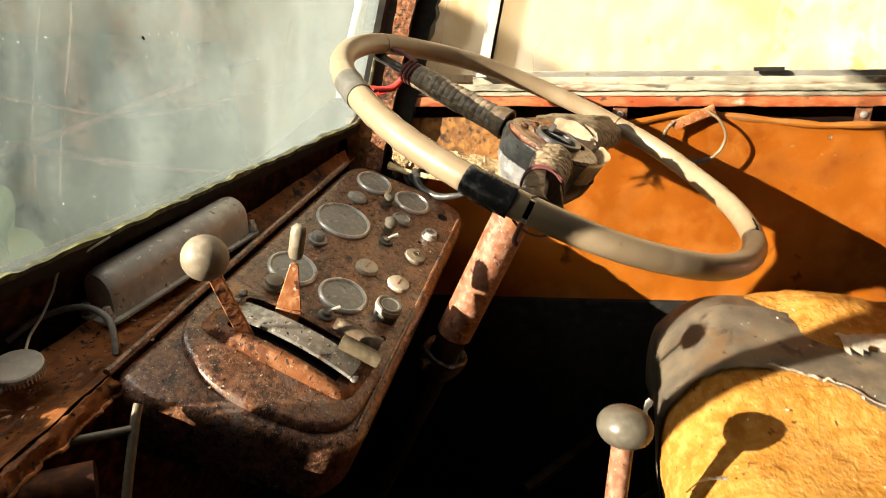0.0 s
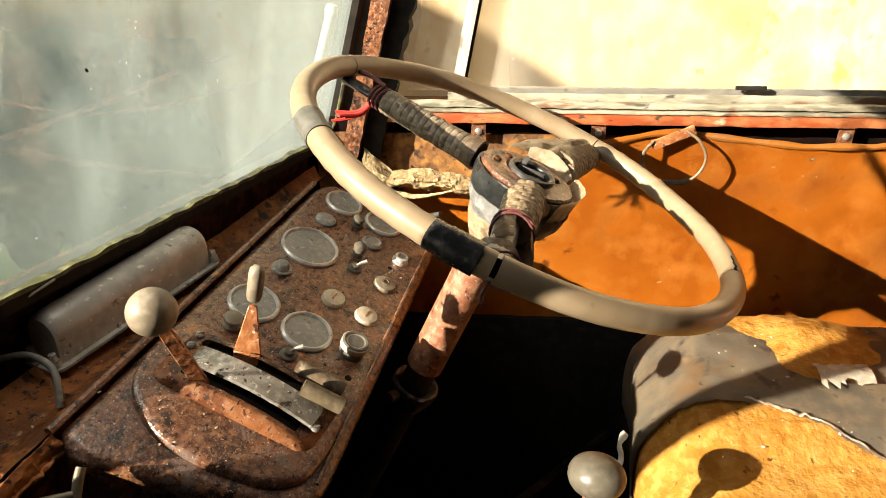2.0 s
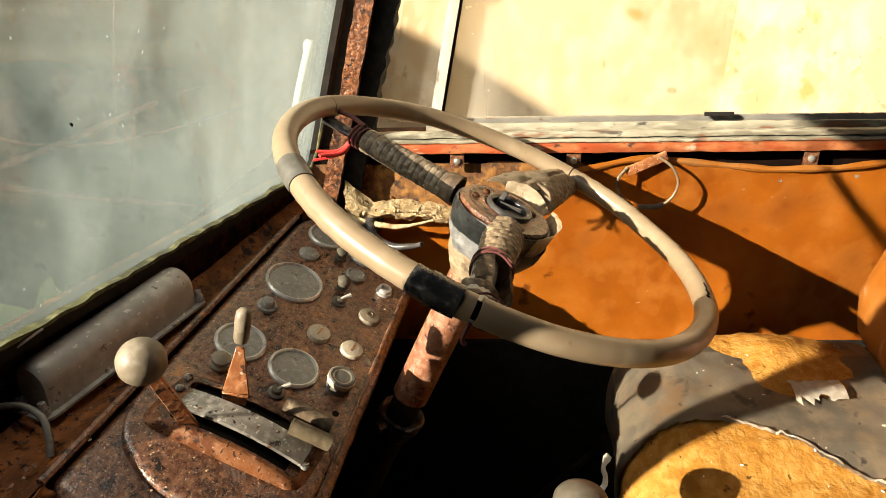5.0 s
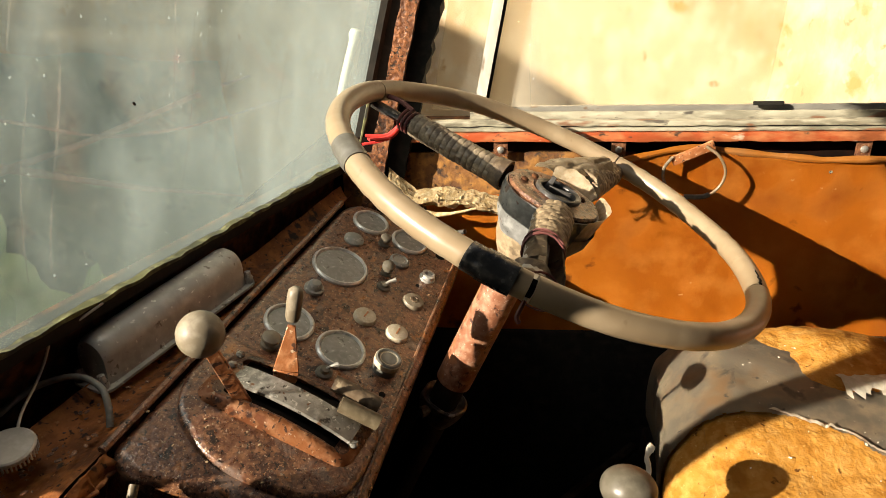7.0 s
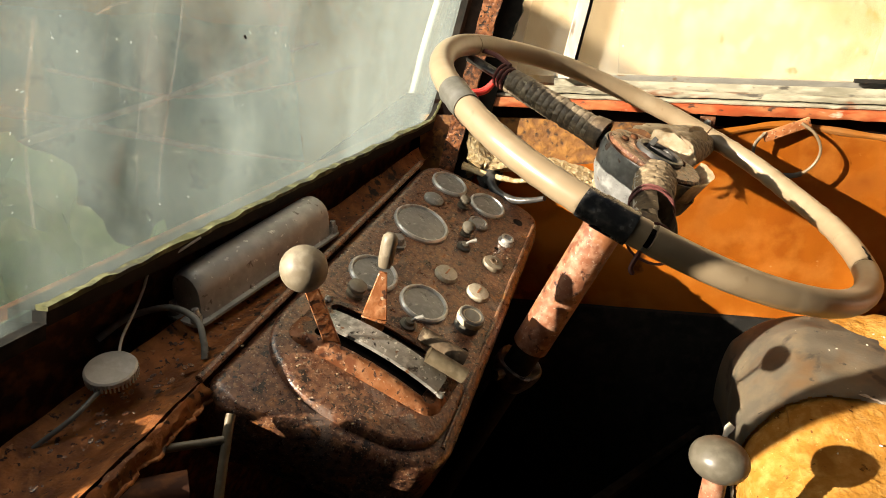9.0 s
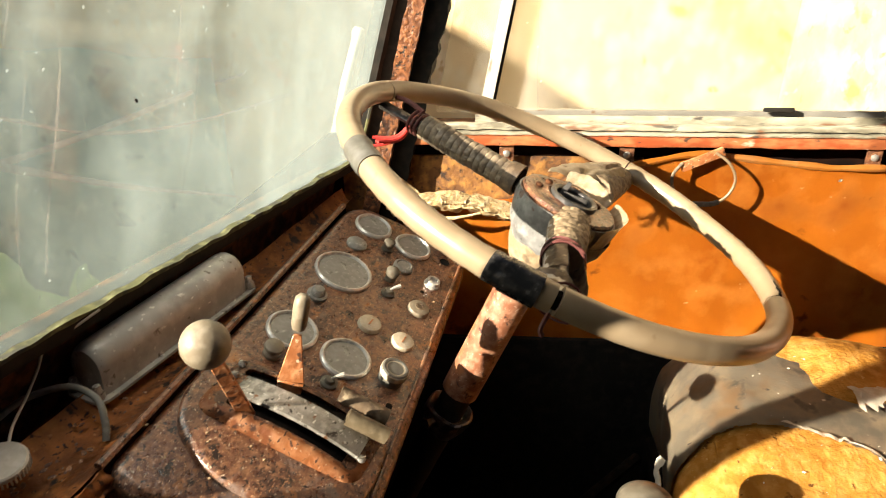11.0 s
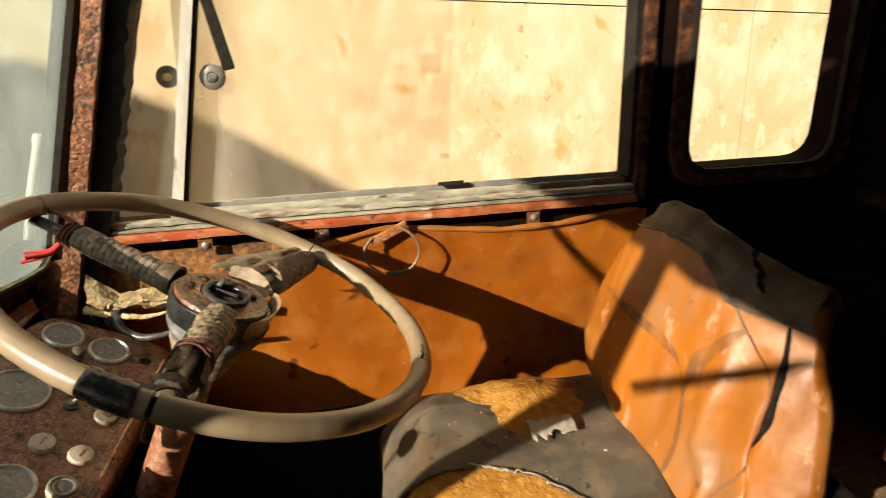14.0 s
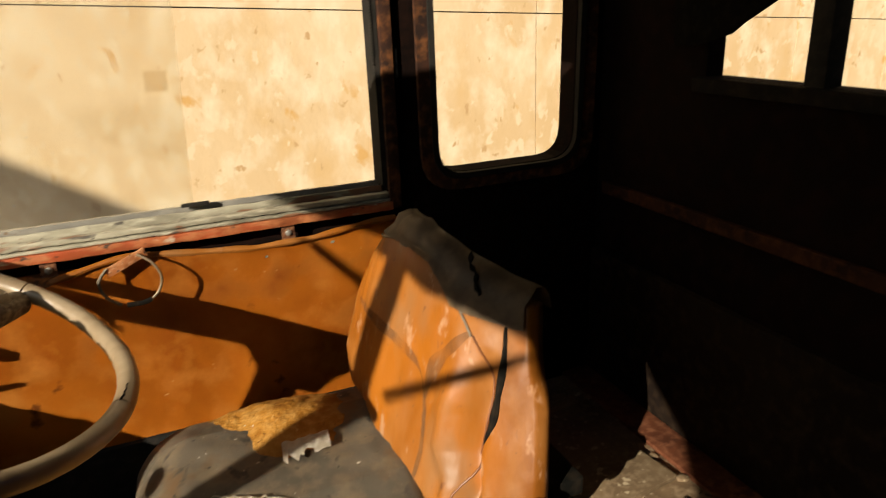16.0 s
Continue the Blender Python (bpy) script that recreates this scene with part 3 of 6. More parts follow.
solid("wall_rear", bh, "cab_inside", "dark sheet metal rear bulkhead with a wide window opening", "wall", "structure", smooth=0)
w3 = thing("window_3", (1.29, 0.4, 1.0), "wide rear window opening with a rough black sill and dividing bar", "window", kind="structure")
part("window_sill", rough_up(box(1.282, 1.299, -0.6, 0.86, 0.982, 1.005, 0.004), 0.003, 40), "dark", w3)
part("bar", box(1.286, 1.32, 0.622, 0.654, 1.0065, 1.40, 0.003), "rubber", w3)
bm = bmesh.new()
edge = [(0.90, 1.052), (0.842, 1.055), (0.765, 1.074), (0.745, 1.090), (0.705, 1.116), (0.60, 1.19), (0.45, 1.28), (0.2, 1.32), (-0.2, 1.33)]
lo = [bm.verts.new((1.272 + 0.008 * math.sin(y * 30), y, z)) for y, z in edge]
hi = [bm.verts.new((1.262, y, CAB_TOP - 0.01)) for y, z in edge]
for k in range(len(edge) - 1):
    bm.faces.new((lo[k], lo[k + 1], hi[k + 1], hi[k]))
bmesh.ops.solidify(bm, geom=bm.faces[:], thickness=0.004)
solid("hanging_lining", bm, "dark", "black torn headlining cloth hanging over the rear window", "cloth")
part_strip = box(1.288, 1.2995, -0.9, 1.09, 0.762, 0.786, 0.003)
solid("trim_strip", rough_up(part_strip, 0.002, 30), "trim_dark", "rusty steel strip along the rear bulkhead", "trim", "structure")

# unseen wall on the passenger's side, added to close the cab
solid("wall_passenger", box(-0.75, 1.34, -1.04, -1.0, -0.04, CAB_TOP), "cab_inside", "unseen dark sheet metal passenger side wall, added to close the cab", "wall", "structure", smooth=0)

# windscreen halves with a centre post, header and front panel below
def screen_panel(y0, y1, z0, z1, off, thick):
    bm = bmesh.new()
    vs = []
    for o in (off, off - thick):
        for y, z in ((y0, z0), (y1, z0), (y1, z1), (y0, z1)):
            vs.append(bm.verts.new((ws_x(y, z) + o, y, z)))
    a, b = vs[:4], vs[4:]
    bm.faces.new(a), bm.faces.new(b)
    for k in range(4):
        bm.faces.new((a[k], a[(k + 1) % 4], b[(k + 1) % 4], b[k]))
    return bm


front = join(screen_panel(0.47, 1.17, 0.0, 0.745, -0.02, 0.03), screen_panel(0.385, 0.4699, 0.0, 0.733, -0.02, 0.03), screen_panel(0.05, 0.3849, 0.0, 0.695, -0.02, 0.03), screen_panel(-1.0, 0.0499, 0.0, 0.695, -0.02, 0.03),
             screen_panel(0.05, 0.45, 1.327, 1.419, 0.0, 0.03), screen_panel(-1.0, 0.0499, 1.327, 1.419, 0.0, 0.03))
solid("wall_front", front, "rust_dark", "rusty front panel of the cab under the windscreen", "wall", "structure", smooth=0)
w1 = thing("window_1", (-0.3, 0.6, 0.745), "large dusty windscreen pane in a mossy black rubber seal", "window", kind="structure")
pane = part("pane", screen_panel(0.25, 1.132, 0.757, 1.326, 0.0, 0.005), "windscreen", w1, "dusty scratched glass", smooth=0)
pane.visible_shadow = False
low_pane = part("pane", join(screen_panel(0.3852, 0.4695, 0.7455, 0.7568, 0.0, 0.005), screen_panel(0.345, 0.3848, 0.7195, 0.7568, 0.0, 0.005)), "windscreen", w1, "dusty scratched glass", smooth=0)
low_pane.visible_shadow = False
part("seal", join(screen_panel(0.47, 1.147, 0.742, 0.7565, 0.012, 0.034), screen_panel(0.385, 0.4699, 0.730, 0.745, 0.012, 0.034), screen_panel(0.05, 0.3849, 0.692, 0.719, 0.012, 0.034), screen_panel(1.133, 1.147, 0.757, 1.284, 0.010, 0.028)), "rubber", w1, smooth=0)
bm = screen_panel(0.47, 1.132, 0.7567, 0.7615, 0.014, 0.010)
bmesh.ops.subdivide_edges(bm, edges=[e for e in bm.edges if abs(e.verts[0].co.y - e.verts[1].co.y) > 0.5], cuts=120)
for v in bm.verts:
    v.co.z += 0.003 * noise.noise(v.co * 60) * (1 if v.co.z > 0.76 else 0.3) + (0.006 * max(0, noise.noise(v.co * 31) - 0.1) if v.co.z > 0.76 else 0)
    v.co.x += 0.003 * noise.noise(v.co * 45 + Vector((3, 0, 0)))
part("moss_strip", bm, "moss", w1, "greenish moss along the lower seal")
bm = bmesh.new()
edge = [(0.318, 0.709), (0.351, 0.709), (0.195, 1.326), (0.152, 1.326), (0.200, 1.06), (0.258, 0.93)]
fa, fb = [bm.verts.new((ws_x(y, z) + 0.02, y, z)) for y, z in edge], [bm.verts.new((ws_x(y, z) - 0.03, y, z)) for y, z in edge]
bm.faces.new(fa), bm.faces.new(fb)
for k in range(6):
    bm.faces.new((fa[k], fa[(k + 1) % 6], fb[(k + 1) % 6], fb[k]))
part("centre_post", bm, "rubber", w1, smooth=0)
arc = [(1.098 + 0.035 * math.cos(a), 0.7915 - 0.035 * math.sin(a)) for a in np.linspace(0, math.pi / 2, 12)]
bm = bmesh.new()
edge = [(1.1325, 0.757)] + [(y, z) for y, z in arc]
fa, fb = [bm.verts.new((ws_x(y, z) + 0.0095, y, z)) for y, z in edge], [bm.verts.new((ws_x(y, z) + 0.0015, y, z)) for y, z in edge]
bm.faces.new(fa), bm.faces.new(fb)
for k in range(len(edge)):
    q = (k + 1) % len(edge)
    bm.faces.new((fa[k], fa[q], fb[q], fb[k]))
part("corner_seal", bm, "rubber", w1, smooth=0)
curve = spline([Vector((ws_x(y, z) + 0.011, y, z)) for y, z in [(1.133, 0.86)] + arc + [(1.057, 0.7565)]], 4)
part("moss_strip", rough_up(sweep(curve, [0.0022 + 0.0012 * noise.noise(Vector((k * 0.3, 5, 0))) for k in range(len(curve))], 6), 0.0012, 90), "moss", w1, "greenish moss round the corner of the seal")
w4 = thing("window_4", (-0.3, -0.5, 0.745), "passenger side windscreen, partly closed by an unseen added light block", "window", kind="structure")
part("seal", screen_panel(-1.0, 0.0499, 0.692, 0.708, 0.012, 0.034), "rubber", w4, smooth=0)
# unseen black sheet, added and outlined to keep sun off the bulkhead
bm = bmesh.new()
edge = [(-1.0, 0.709), (-0.386, 0.709), (-0.366, 1.062), (-0.131, 1.268), (-0.101, 1.325), (-1.0, 1.325)]
fa, fb = [bm.verts.new((ws_x(y, z), y, z)) for y, z in edge], [bm.verts.new((ws_x(y, z) - 0.02, y, z)) for y, z in edge]
bm.faces.new(fa), bm.faces.new(fb)
for k in range(6):
    bm.faces.new((fa[k], fa[(k + 1) % 6], fb[(k + 1) % 6], fb[k]))
part("board", bm, "dark", w4, smooth=0)

# front corner pillar: black channels with a strip of rust, raked with the screen
def pillar(xa, xb, ya, yb):
    bm = bmesh.new()
    z0, z1 = 0.60, 1.20
    vs = []
    for z in (z0, z1):
        d = 0.258 * (z - 0.89)
        vs.append([bm.verts.new((x + d, y, z)) for x, y in ((xa, ya), (xb, ya), (xb, yb), (xa, yb))])
    a, b = vs
    bm.faces.new(a), bm.faces.new(b)
    for k in range(4):
        bm.faces.new((a[k], a[(k + 1) % 4], b[(k + 1) % 4], b[k]))
    return bm


pl = thing("corner_pillar", (-0.06, 1.1, 0.6), "black and rusty raked corner pillar of the cab", "pillar", kind="structure")
part("channel", pillar(-0.088, -0.052, 1.148, 1.17), "rubber", pl, smooth=0)
bm = pillar(-0.052, -0.0262, 1.078, 1.15)
bmesh.ops.subdivide_edges(bm, edges=[e for e in bm.edges if abs(e.verts[0].co.z - e.verts[1].co.z) > 0.3], cuts=70)
part("rust_strip", rough_up(bm, 0.0022, 60), "pillar_rust", pl, "rusty steel strip")
bm = pillar(-0.026, 0.006, 1.10, 1.16)
bmesh.ops.subdivide_edges(bm, edges=[e for e in bm.edges if abs(e.verts[0].co.z - e.verts[1].co.z) > 0.3], cuts=90)
for v in bm.verts:
    if v.co.x - 0.258 * (v.co.z - 0.89) > 0:
        v.co.x += 0.006 * noise.noise(v.co * 55)
part("inner_channel", bm, "rubber", pl, "black flaking inner channel", smooth=0)
part("trim_strip", pillar(-0.0905, -0.0845, 1.1345, 1.1475), "alu", pl, "pale weathered trim beside the glass", smooth=0)

# driver's window: sill, red edge, seal, mullion, pane
w5 = thing("window_5", (0.42, SIDE, 0.79), "driver's side sliding window with weathered sill and raked mullion", "window", kind="structure")
def long_bar(x0, x1, y0, y1, z0, z1, rough, bev=0.002):
    bm = box(x0, x1, y0, y1, z0, z1, bev)
    bmesh.ops.subdivide_edges(bm, edges=[e for e in bm.edges if abs(e.verts[0].co.x - e.verts[1].co.x) > 0.3], cuts=90)
    return rough_up(bm, rough, 50)


part("window_sill", long_bar(-0.075, 0.846, SIDE - 0.010, SIDE + 0.006, 0.8115, 0.820, 0.0014), "sill", w5, "weathered pale painted sill")
part("sill_strip", long_bar(-0.075, 0.846, SIDE - 0.0145, SIDE + 0.004, 0.8045, 0.8095, 0.0014), "sill", w5, "chipped lower strip of the sill")
part("sill_channel", box(-0.07, 0.846, SIDE + 0.0065, SIDE + 0.05, 0.80, 0.8155), "rust_dark", w5, smooth=0)
part("red_rail", long_bar(-0.075, 0.85, SIDE - 0.018, SIDE + 0.03, 0.789, 0.8035, 0.0015), "red_rust", w5, "flaking red lower rail")
part("track", long_bar(0.07, 0.84, SIDE + 0.0135, SIDE + 0.0175, 0.816, 0.829, 0.0008, 0.0005), "sill", w5)
part("track", long_bar(0.07, 0.84, SIDE + 0.027, SIDE + 0.032, 0.816, 0.836, 0.0008, 0.0005), "alu", w5)
part("seal", box(0.8365, 0.8455, SIDE - 0.006, SIDE + 0.04, 0.833, 1.28), "rubber", w5, smooth=0)
part("seal", box(0.50, 0.836, SIDE + 0.018, SIDE + 0.026, 0.8165, 0.827), "rubber", w5, smooth=0)
part("rear_post", box(0.846, 0.868, SIDE - 0.014, SIDE - 0.0005, 0.79, 1.29, 0.003), "rust_dark", w5)


def raked(xa, xb, ya, yb, z0, z1, k=0.185):
    bm = box(xa, xb, ya, yb, z0, z1)
    for v in bm.verts:
        v.co.x += k * (v.co.z - 0.845)
    return bm


part("mullion", raked(0.078, 0.094, SIDE - 0.006, SIDE + 0.03, 0.833, 1.20), "pale_frame", w5, "weathered pale mullion", smooth=0)
part("mullion_seal", raked(0.0945, 0.099, SIDE, SIDE + 0.028, 0.833, 1.20), "rubber", w5, smooth=0)
pane = part("pane", raked(0.099, 0.52, SIDE + 0.020, SIDE + 0.024, 0.836, 1.20, 0.05), "slide_glass", w5, "dusty sliding glass pane", smooth=0)
pane.visible_shadow = False
bm = raked(0.012, 0.079, SIDE + 0.012, SIDE + 0.015, 0.833, 1.20, 0.185)
pane = part("vent_pane", bm, "side_glass", w5, "dusty vent glass", smooth=0)
pane.visible_shadow = False
part("serrated_strip", join(*[box(0.8325, 0.8364, SIDE - 0.008, SIDE - 0.003, z, z + 0.0022) for z in np.arange(1.040, 1.17, 0.0048)]), "rubber", w5, "serrated rubber lip", smooth=0)
part("latch_slot", box(0.874, 0.8785, SIDE - 0.004, SIDE - 0.0006, 1.016, 1.064, 0.0015), "steel", w5, "bright worn latch slot")
part("sticker", box(0.479, 0.511, SIDE + 0.0185, SIDE + 0.0197, 1.022, 1.052), "paper_film", w5, "faded beige square sticker on the glass", smooth=0)
part("pull", rough_up(box(0.50, 0.545, SIDE + 0.013, SIDE + 0.0195, 0.8365, 0.8425, 0.001), 0.001, 60), "rubber", w5)

# ---------------------------------------------------------------- dashboard shelf and instrument panel
P0 = Vector((-0.0659, 0.7390, 0.6412))
EU, EV, EN = Vector((0.2607, 0.9637, 0.0577)), Vector((0.8787, -0.2121, -0.4276)), Vector((0.3998, -0.1621, 0.9021))
PANEL = basis(P0, EU, -EV, EN)             # local x along the panel, y towards the windscreen, z out of it


def on_panel(u, v, h=0.0):
    return P0 + EU * u + EV * v + EN * h


def bead_v(u):
    """The seam between the panel and the ledge runs slightly askew."""
    return -0.1217 - 0.068 * u


def shelf_mesh():
    """The ledge between the panel's groove and the windscreen, as a bent sheet with thickness."""
    bm = bmesh.new()
    a, b = on_panel(-0.42, bead_v(-0.42)), on_panel(0.30, bead_v(0.30))
    n, k = 60, 10
    grid = []
    for i in range(n + 1):
        p = a.lerp(b, i / n)
        q = Vector((ws_x(p.y + 0.03) + 0.004, p.y + 0.03, p.z + 0.004))
        row = []
        for j in range(k + 1):
            w = p.lerp(q, j / k)
            w.z += 0.0025 * noise.noise(w * 30) - 0.012 * math.sin(math.pi * j / k)
            row.append(bm.verts.new(w))
        grid.append(row)
    for i in range(n):
        for j in range(k):
            bm.faces.new((grid[i][j], grid[i + 1][j], grid[i + 1][j + 1], grid[i][j + 1]))
    bmesh.ops.solidify(bm, geom=bm.faces[:], thickness=0.004)
    return bm


solid("dashboard_shelf", shelf_mesh(), "rust_shelf", "rusty sheet metal ledge under the windscreen with flaking crust", "dashboard", "structure")

panel = thing("instrument_panel", PANEL @ Matrix.Translation((0, 0, -0.07)), "rust-brown steel instrument panel with gauges, switches and lever quadrant", "instrument panel")


def flip(pts):
    return [(u, -v) for u, v in pts]


OUT = flip([(0.262, -0.135), (0.296, -0.118), (0.322, 0.005), (0.318, 0.048), (0.275, 0.064), (0.127, 0.0825), (0.015, 0.0965), (-0.165, 0.1185), (-0.202, 0.105), (-0.262, -0.069), (-0.2545, -0.1005)])
body = extrude(rounded(OUT, 0.03), -0.075, 0.0, 0.012, None, 4)
body.transform(PANEL)
part("body", body, "rust", panel)
STEP = flip([(-0.105, -0.104), (-0.155, -0.101), (-0.190, -0.083), (-0.214, -0.035), (-0.2125, 0.015), (-0.198, 0.072), (-0.172, 0.0985), (-0.13, 0.101), (-0.075, 0.094), (-0.075, -0.104)])
bm = extrude(rounded(STEP, 0.035), 0.0004, 0.009, 0.0075, PANEL, 4)
part("raised_step", bm, "rust", panel)
groove = [on_panel(u, bead_v(u), 0.003) for u in np.linspace(-0.258, 0.262, 40)]
part("bead", sweep(groove, 0.0042, 8), "rust", panel)

rim_line = [on_panel(u, float(np.interp(u, [-0.165, 0.015, 0.127, 0.285], [0.1065, 0.0845, 0.0705, 0.0515])), 0.0005) for u in np.linspace(-0.165, 0.285, 40)]
part("edge_bead", sweep(rim_line, 0.0026, 8), "rust", panel)

# lever quadrant: rusty cover with two slots and an arched steel strip between them
quad = thing("lever_quadrant", PANEL @ Matrix.Translation((-0.1, 0, 0.006)), "orange-rusted lever quadrant with two slots and worn steel strip", "lever quadrant")


def arch(v):
    return 0.012 + 0.012 * (1 - ((v - 0.0) / 0.085) ** 2)


def arched(u0, u1, v0, v1, thick, skew, base=0.0, n=24):
    """A strip across the panel that bulges upward; skew moves it along as it goes."""
    bm = bmesh.new()
    rows = []
    for k in range(n + 1):
        v = v0 + (v1 - v0) * k / n
        du = skew * (v - v0)
        z = arch(v) + base
        rows.append([bm.verts.new(PANEL @ Vector((u + du, -v, h))) for u, h in ((u0, z), (u1, z), (u1, z - thick), (u0, z - thick))])
    for a, b in zip(rows, rows[1:]):
        for k in range(4):
            bm.faces.new((a[k], a[(k + 1) % 4], b[(k + 1) % 4], b[k]))
    bm.faces.new(rows[0]), bm.faces.new(rows[-1])
    return bm


SK = 0.10


def cover_mesh():
    """The cover as one pressed plate: rounded outline, arched, with two long slots through it."""
    bm = bmesh.new()
    nu, nv = 150, 200
    u0, u1, v0, v1 = -0.1685, -0.0855, -0.0845, 0.0885
    vs = {}

    def inside(u, v):
        # distance inside a rounded box whose sides lean
        uu = u - SK * (v + 0.07)
        a, b = abs(uu + 0.127) - 0.041 + 0.018, abs(v - 0.002) - 0.086 + 0.018
        return 0.018 - (math.hypot(max(a, 0), max(b, 0)) + min(max(a, b), 0))

    def slot(u, v, uc, w, va, vb):
        uu = u - SK * (v + 0.07) - uc
        vv = max(va - v, 0, v - vb)
        return math.hypot(uu, vv) < w

    def at(i, j):
        if (i, j) not in vs:
            v = v0 + (v1 - v0) * j / nv
            u = u0 + (u1 - u0) * i / nu + SK * (v + 0.07)
            e = min(1.0, max(0.0, inside(u, v) / 0.010))
            h = 0.004 + (arch(v) - 0.004) * math.sqrt(1 - (1 - e) ** 2) + 0.0006 * noise.noise(Vector((u * 120, v * 120, 0)))
            vs[i, j] = bm.verts.new(PANEL @ Vector((u, -v, h)))
        return vs[i, j]

    for i in range(nu):
        for j in range(nv):
            v = v0 + (v1 - v0) * (j + 0.5) / nv
            u = u0 + (u1 - u0) * (i + 0.5) / nu + SK * (v + 0.07)
            if inside(u, v) > 0 and not slot(u, v, -0.1478, 0.0062, -0.054, 0.070) and not slot(u, v, -0.1065, 0.0062, -0.060, 0.056):
                face = bm.faces.new((at(i, j), at(i + 1, j), at(i + 1, j + 1), at(i, j + 1)))
                worn = inside(u, v) + 0.004 * noise.noise(Vector((u * 90, v * 90, 3)))
                face.material_index = 1 if worn < 0.012 and u - SK * (v + 0.07) < -0.135 else 0
    bmesh.ops.solidify(bm, geom=bm.faces[:], thickness=0.004)
    return bm


part("cover", cover_mesh(), ["rust", "rust_bright"], quad, "brown pressed cover with an orange-rusted edge")
part("steel_strip", arched(-0.1402, -0.1138, -0.060, 0.0735, 0.004, SK, 0.004), "steel", quad, "worn steel strip with paint flakes")
part("slot_floor", arched(-0.158, -0.096, -0.066, 0.078, 0.002, SK, -0.0085), "dark", quad)
for u, v in ((-0.117, -0.072), (-0.100, -0.074), (-0.124, 0.077)):
    c = on_panel(u, v, arch(v) + 0.001)
    part("screw", join(lathe([(0.0045, 0), (0.0045, 0.0015), (0.003, 0.003), (0, 0.0033)], 14, aimed(c, EN)), box(-0.004, 0.004, -0.0006, 0.0006, 0.003, 0.0036, 0, aimed(c, EN))), "steel", quad)


def tube_piece(a, b, r, t=0.0018, seg=18):
    """A short open pipe."""
    a, b = Vector(a), Vector(b)
    L = (b - a).length
    return lathe([(r, 0), (r, L), (r - t, L), (r - t, 0.002), (r, 0)], seg, aimed(a, b - a))


for k, (p, q, r) in enumerate(((on_panel(-0.074, 0.024, 0.022), on_panel(-0.066, 0.078, 0.019), 0.0095), (on_panel(-0.100, 0.044, 0.029), on_panel(-0.090, 0.087, 0.023), 0.0085))):
    solid("plastic_sleeve", tube_piece(p, q, r), "leather" if k == 0 else "sleeve_beige", ("dark" if k == 0 else "beige") + " plastic lever sleeve lying on the quadrant", "sleeve")

# levers
ball = Vector((-0.133, 0.548, 0.771))
root1 = on_panel(-0.1445, -0.037, 0.010)
lev = thing("ball_lever", root1, "flat rusty lever with a dusty ivory ball knob", "lever")


def blade(a, b, w0, w1, t, side):
    """A flat bar from a to b, its width given at both ends."""
    a, b, side = Vector(a), Vector(b), Vector(side)
    d = (b - a).normalized()
    s = (side - d * side.dot(d)).normalized()
    n = d.cross(s)
    bm = bmesh.new()
    vs = []
    for p, w in ((a, w0), (b, w1)):
        vs.append([bm.verts.new(p + s * i * w / 2 + n * j * t / 2) for i, j in ((-1, -1), (1, -1), (1, 1), (-1, 1))])
    bm.faces.new(vs[0]), bm.faces.new(vs[1])
    for k in range(4):
        bm.faces.new((vs[0][k], vs[0][(k + 1) % 4], vs[1][(k + 1) % 4], vs[1][k]))
    bmesh.ops.bevel(bm, geom=bm.edges[:], offset=t * 0.2, segments=1, affect="EDGES")
    return bm


part("arm", blade(root1, root1.lerp(ball, 0.95), 0.0155, 0.012, 0.0045, (1, 0.35, 0)), "rust_bright", lev, "rusty flat arm")
bm = bmesh.new()
bmesh.ops.create_uvsphere(bm, u_segments=32, v_segments=20, radius=0.0204)
bm.transform(Matrix.Translation(ball))
part("ball_knob", bm, "knob", lev, "dusty ivory ball")
root2 = on_panel(-0.099, -0.018, 0.008)
tip = Vector((-0.083, 0.661, 0.760))
lev = thing("hand_lever", root2, "rusty spade-shaped hand lever with a beige grip", "lever")
d2 = (tip - root2)
mid = root2.lerp(tip, 0.62)
part("arm", join(blade(root2, root2.lerp(tip, 0.16), 0.022, 0.027, 0.004, (1, 0.2, 0)), blade(root2.lerp(tip, 0.158), mid, 0.027, 0.008, 0.0039, (1, 0.2, 0))), "rust_bright", lev)
part("grip", lathe([(0, 0), (0.0062, 0.001), (0.0078, 0.006), (0.0082, 0.028), (0.0074, 0.034), (0.004, 0.0375), (0, 0.038)], 20, aimed(root2.lerp(tip, 0.66), d2)), "knob", lev, "beige plastic grip")

# gauges
def gauge(u, v, r, label):
    c = on_panel(u, v, 0.0)
    m = aimed(c, EN)
    g = thing("gauge", c, label, "gauge", "gauges of the instrument panel")
    part("bezel", lathe([(r + 0.001, 0), (r + 0.001, 0.003), (r - 0.001, 0.0052), (r - 0.0025, 0.0052), (r - 0.0042, 0.0025), (r - 0.0042, 0.0)], 48, m), "bezel", g, "tarnished metal rim")
    part("dial", lathe([(r - 0.0041, 0.0004), (r - 0.0041, 0.0022), (0, 0.0026)], 40, m), "gauge_face", g, "dust-blind grey glass")
    return g


gauge(0.1290, -0.0698, 0.0374, "large round gauge with dust-blind grey glass")
for u, v in ((-0.0086, -0.0655), (-0.0045, 0.0028)):
    gauge(u, v, 0.0290, "medium round gauge with dust-blind grey glass")
for u, v in ((0.2555, -0.0846), (0.2600, -0.0203)):
    gauge(u, v, 0.0268, "medium round gauge with dust-blind grey glass at the far end")


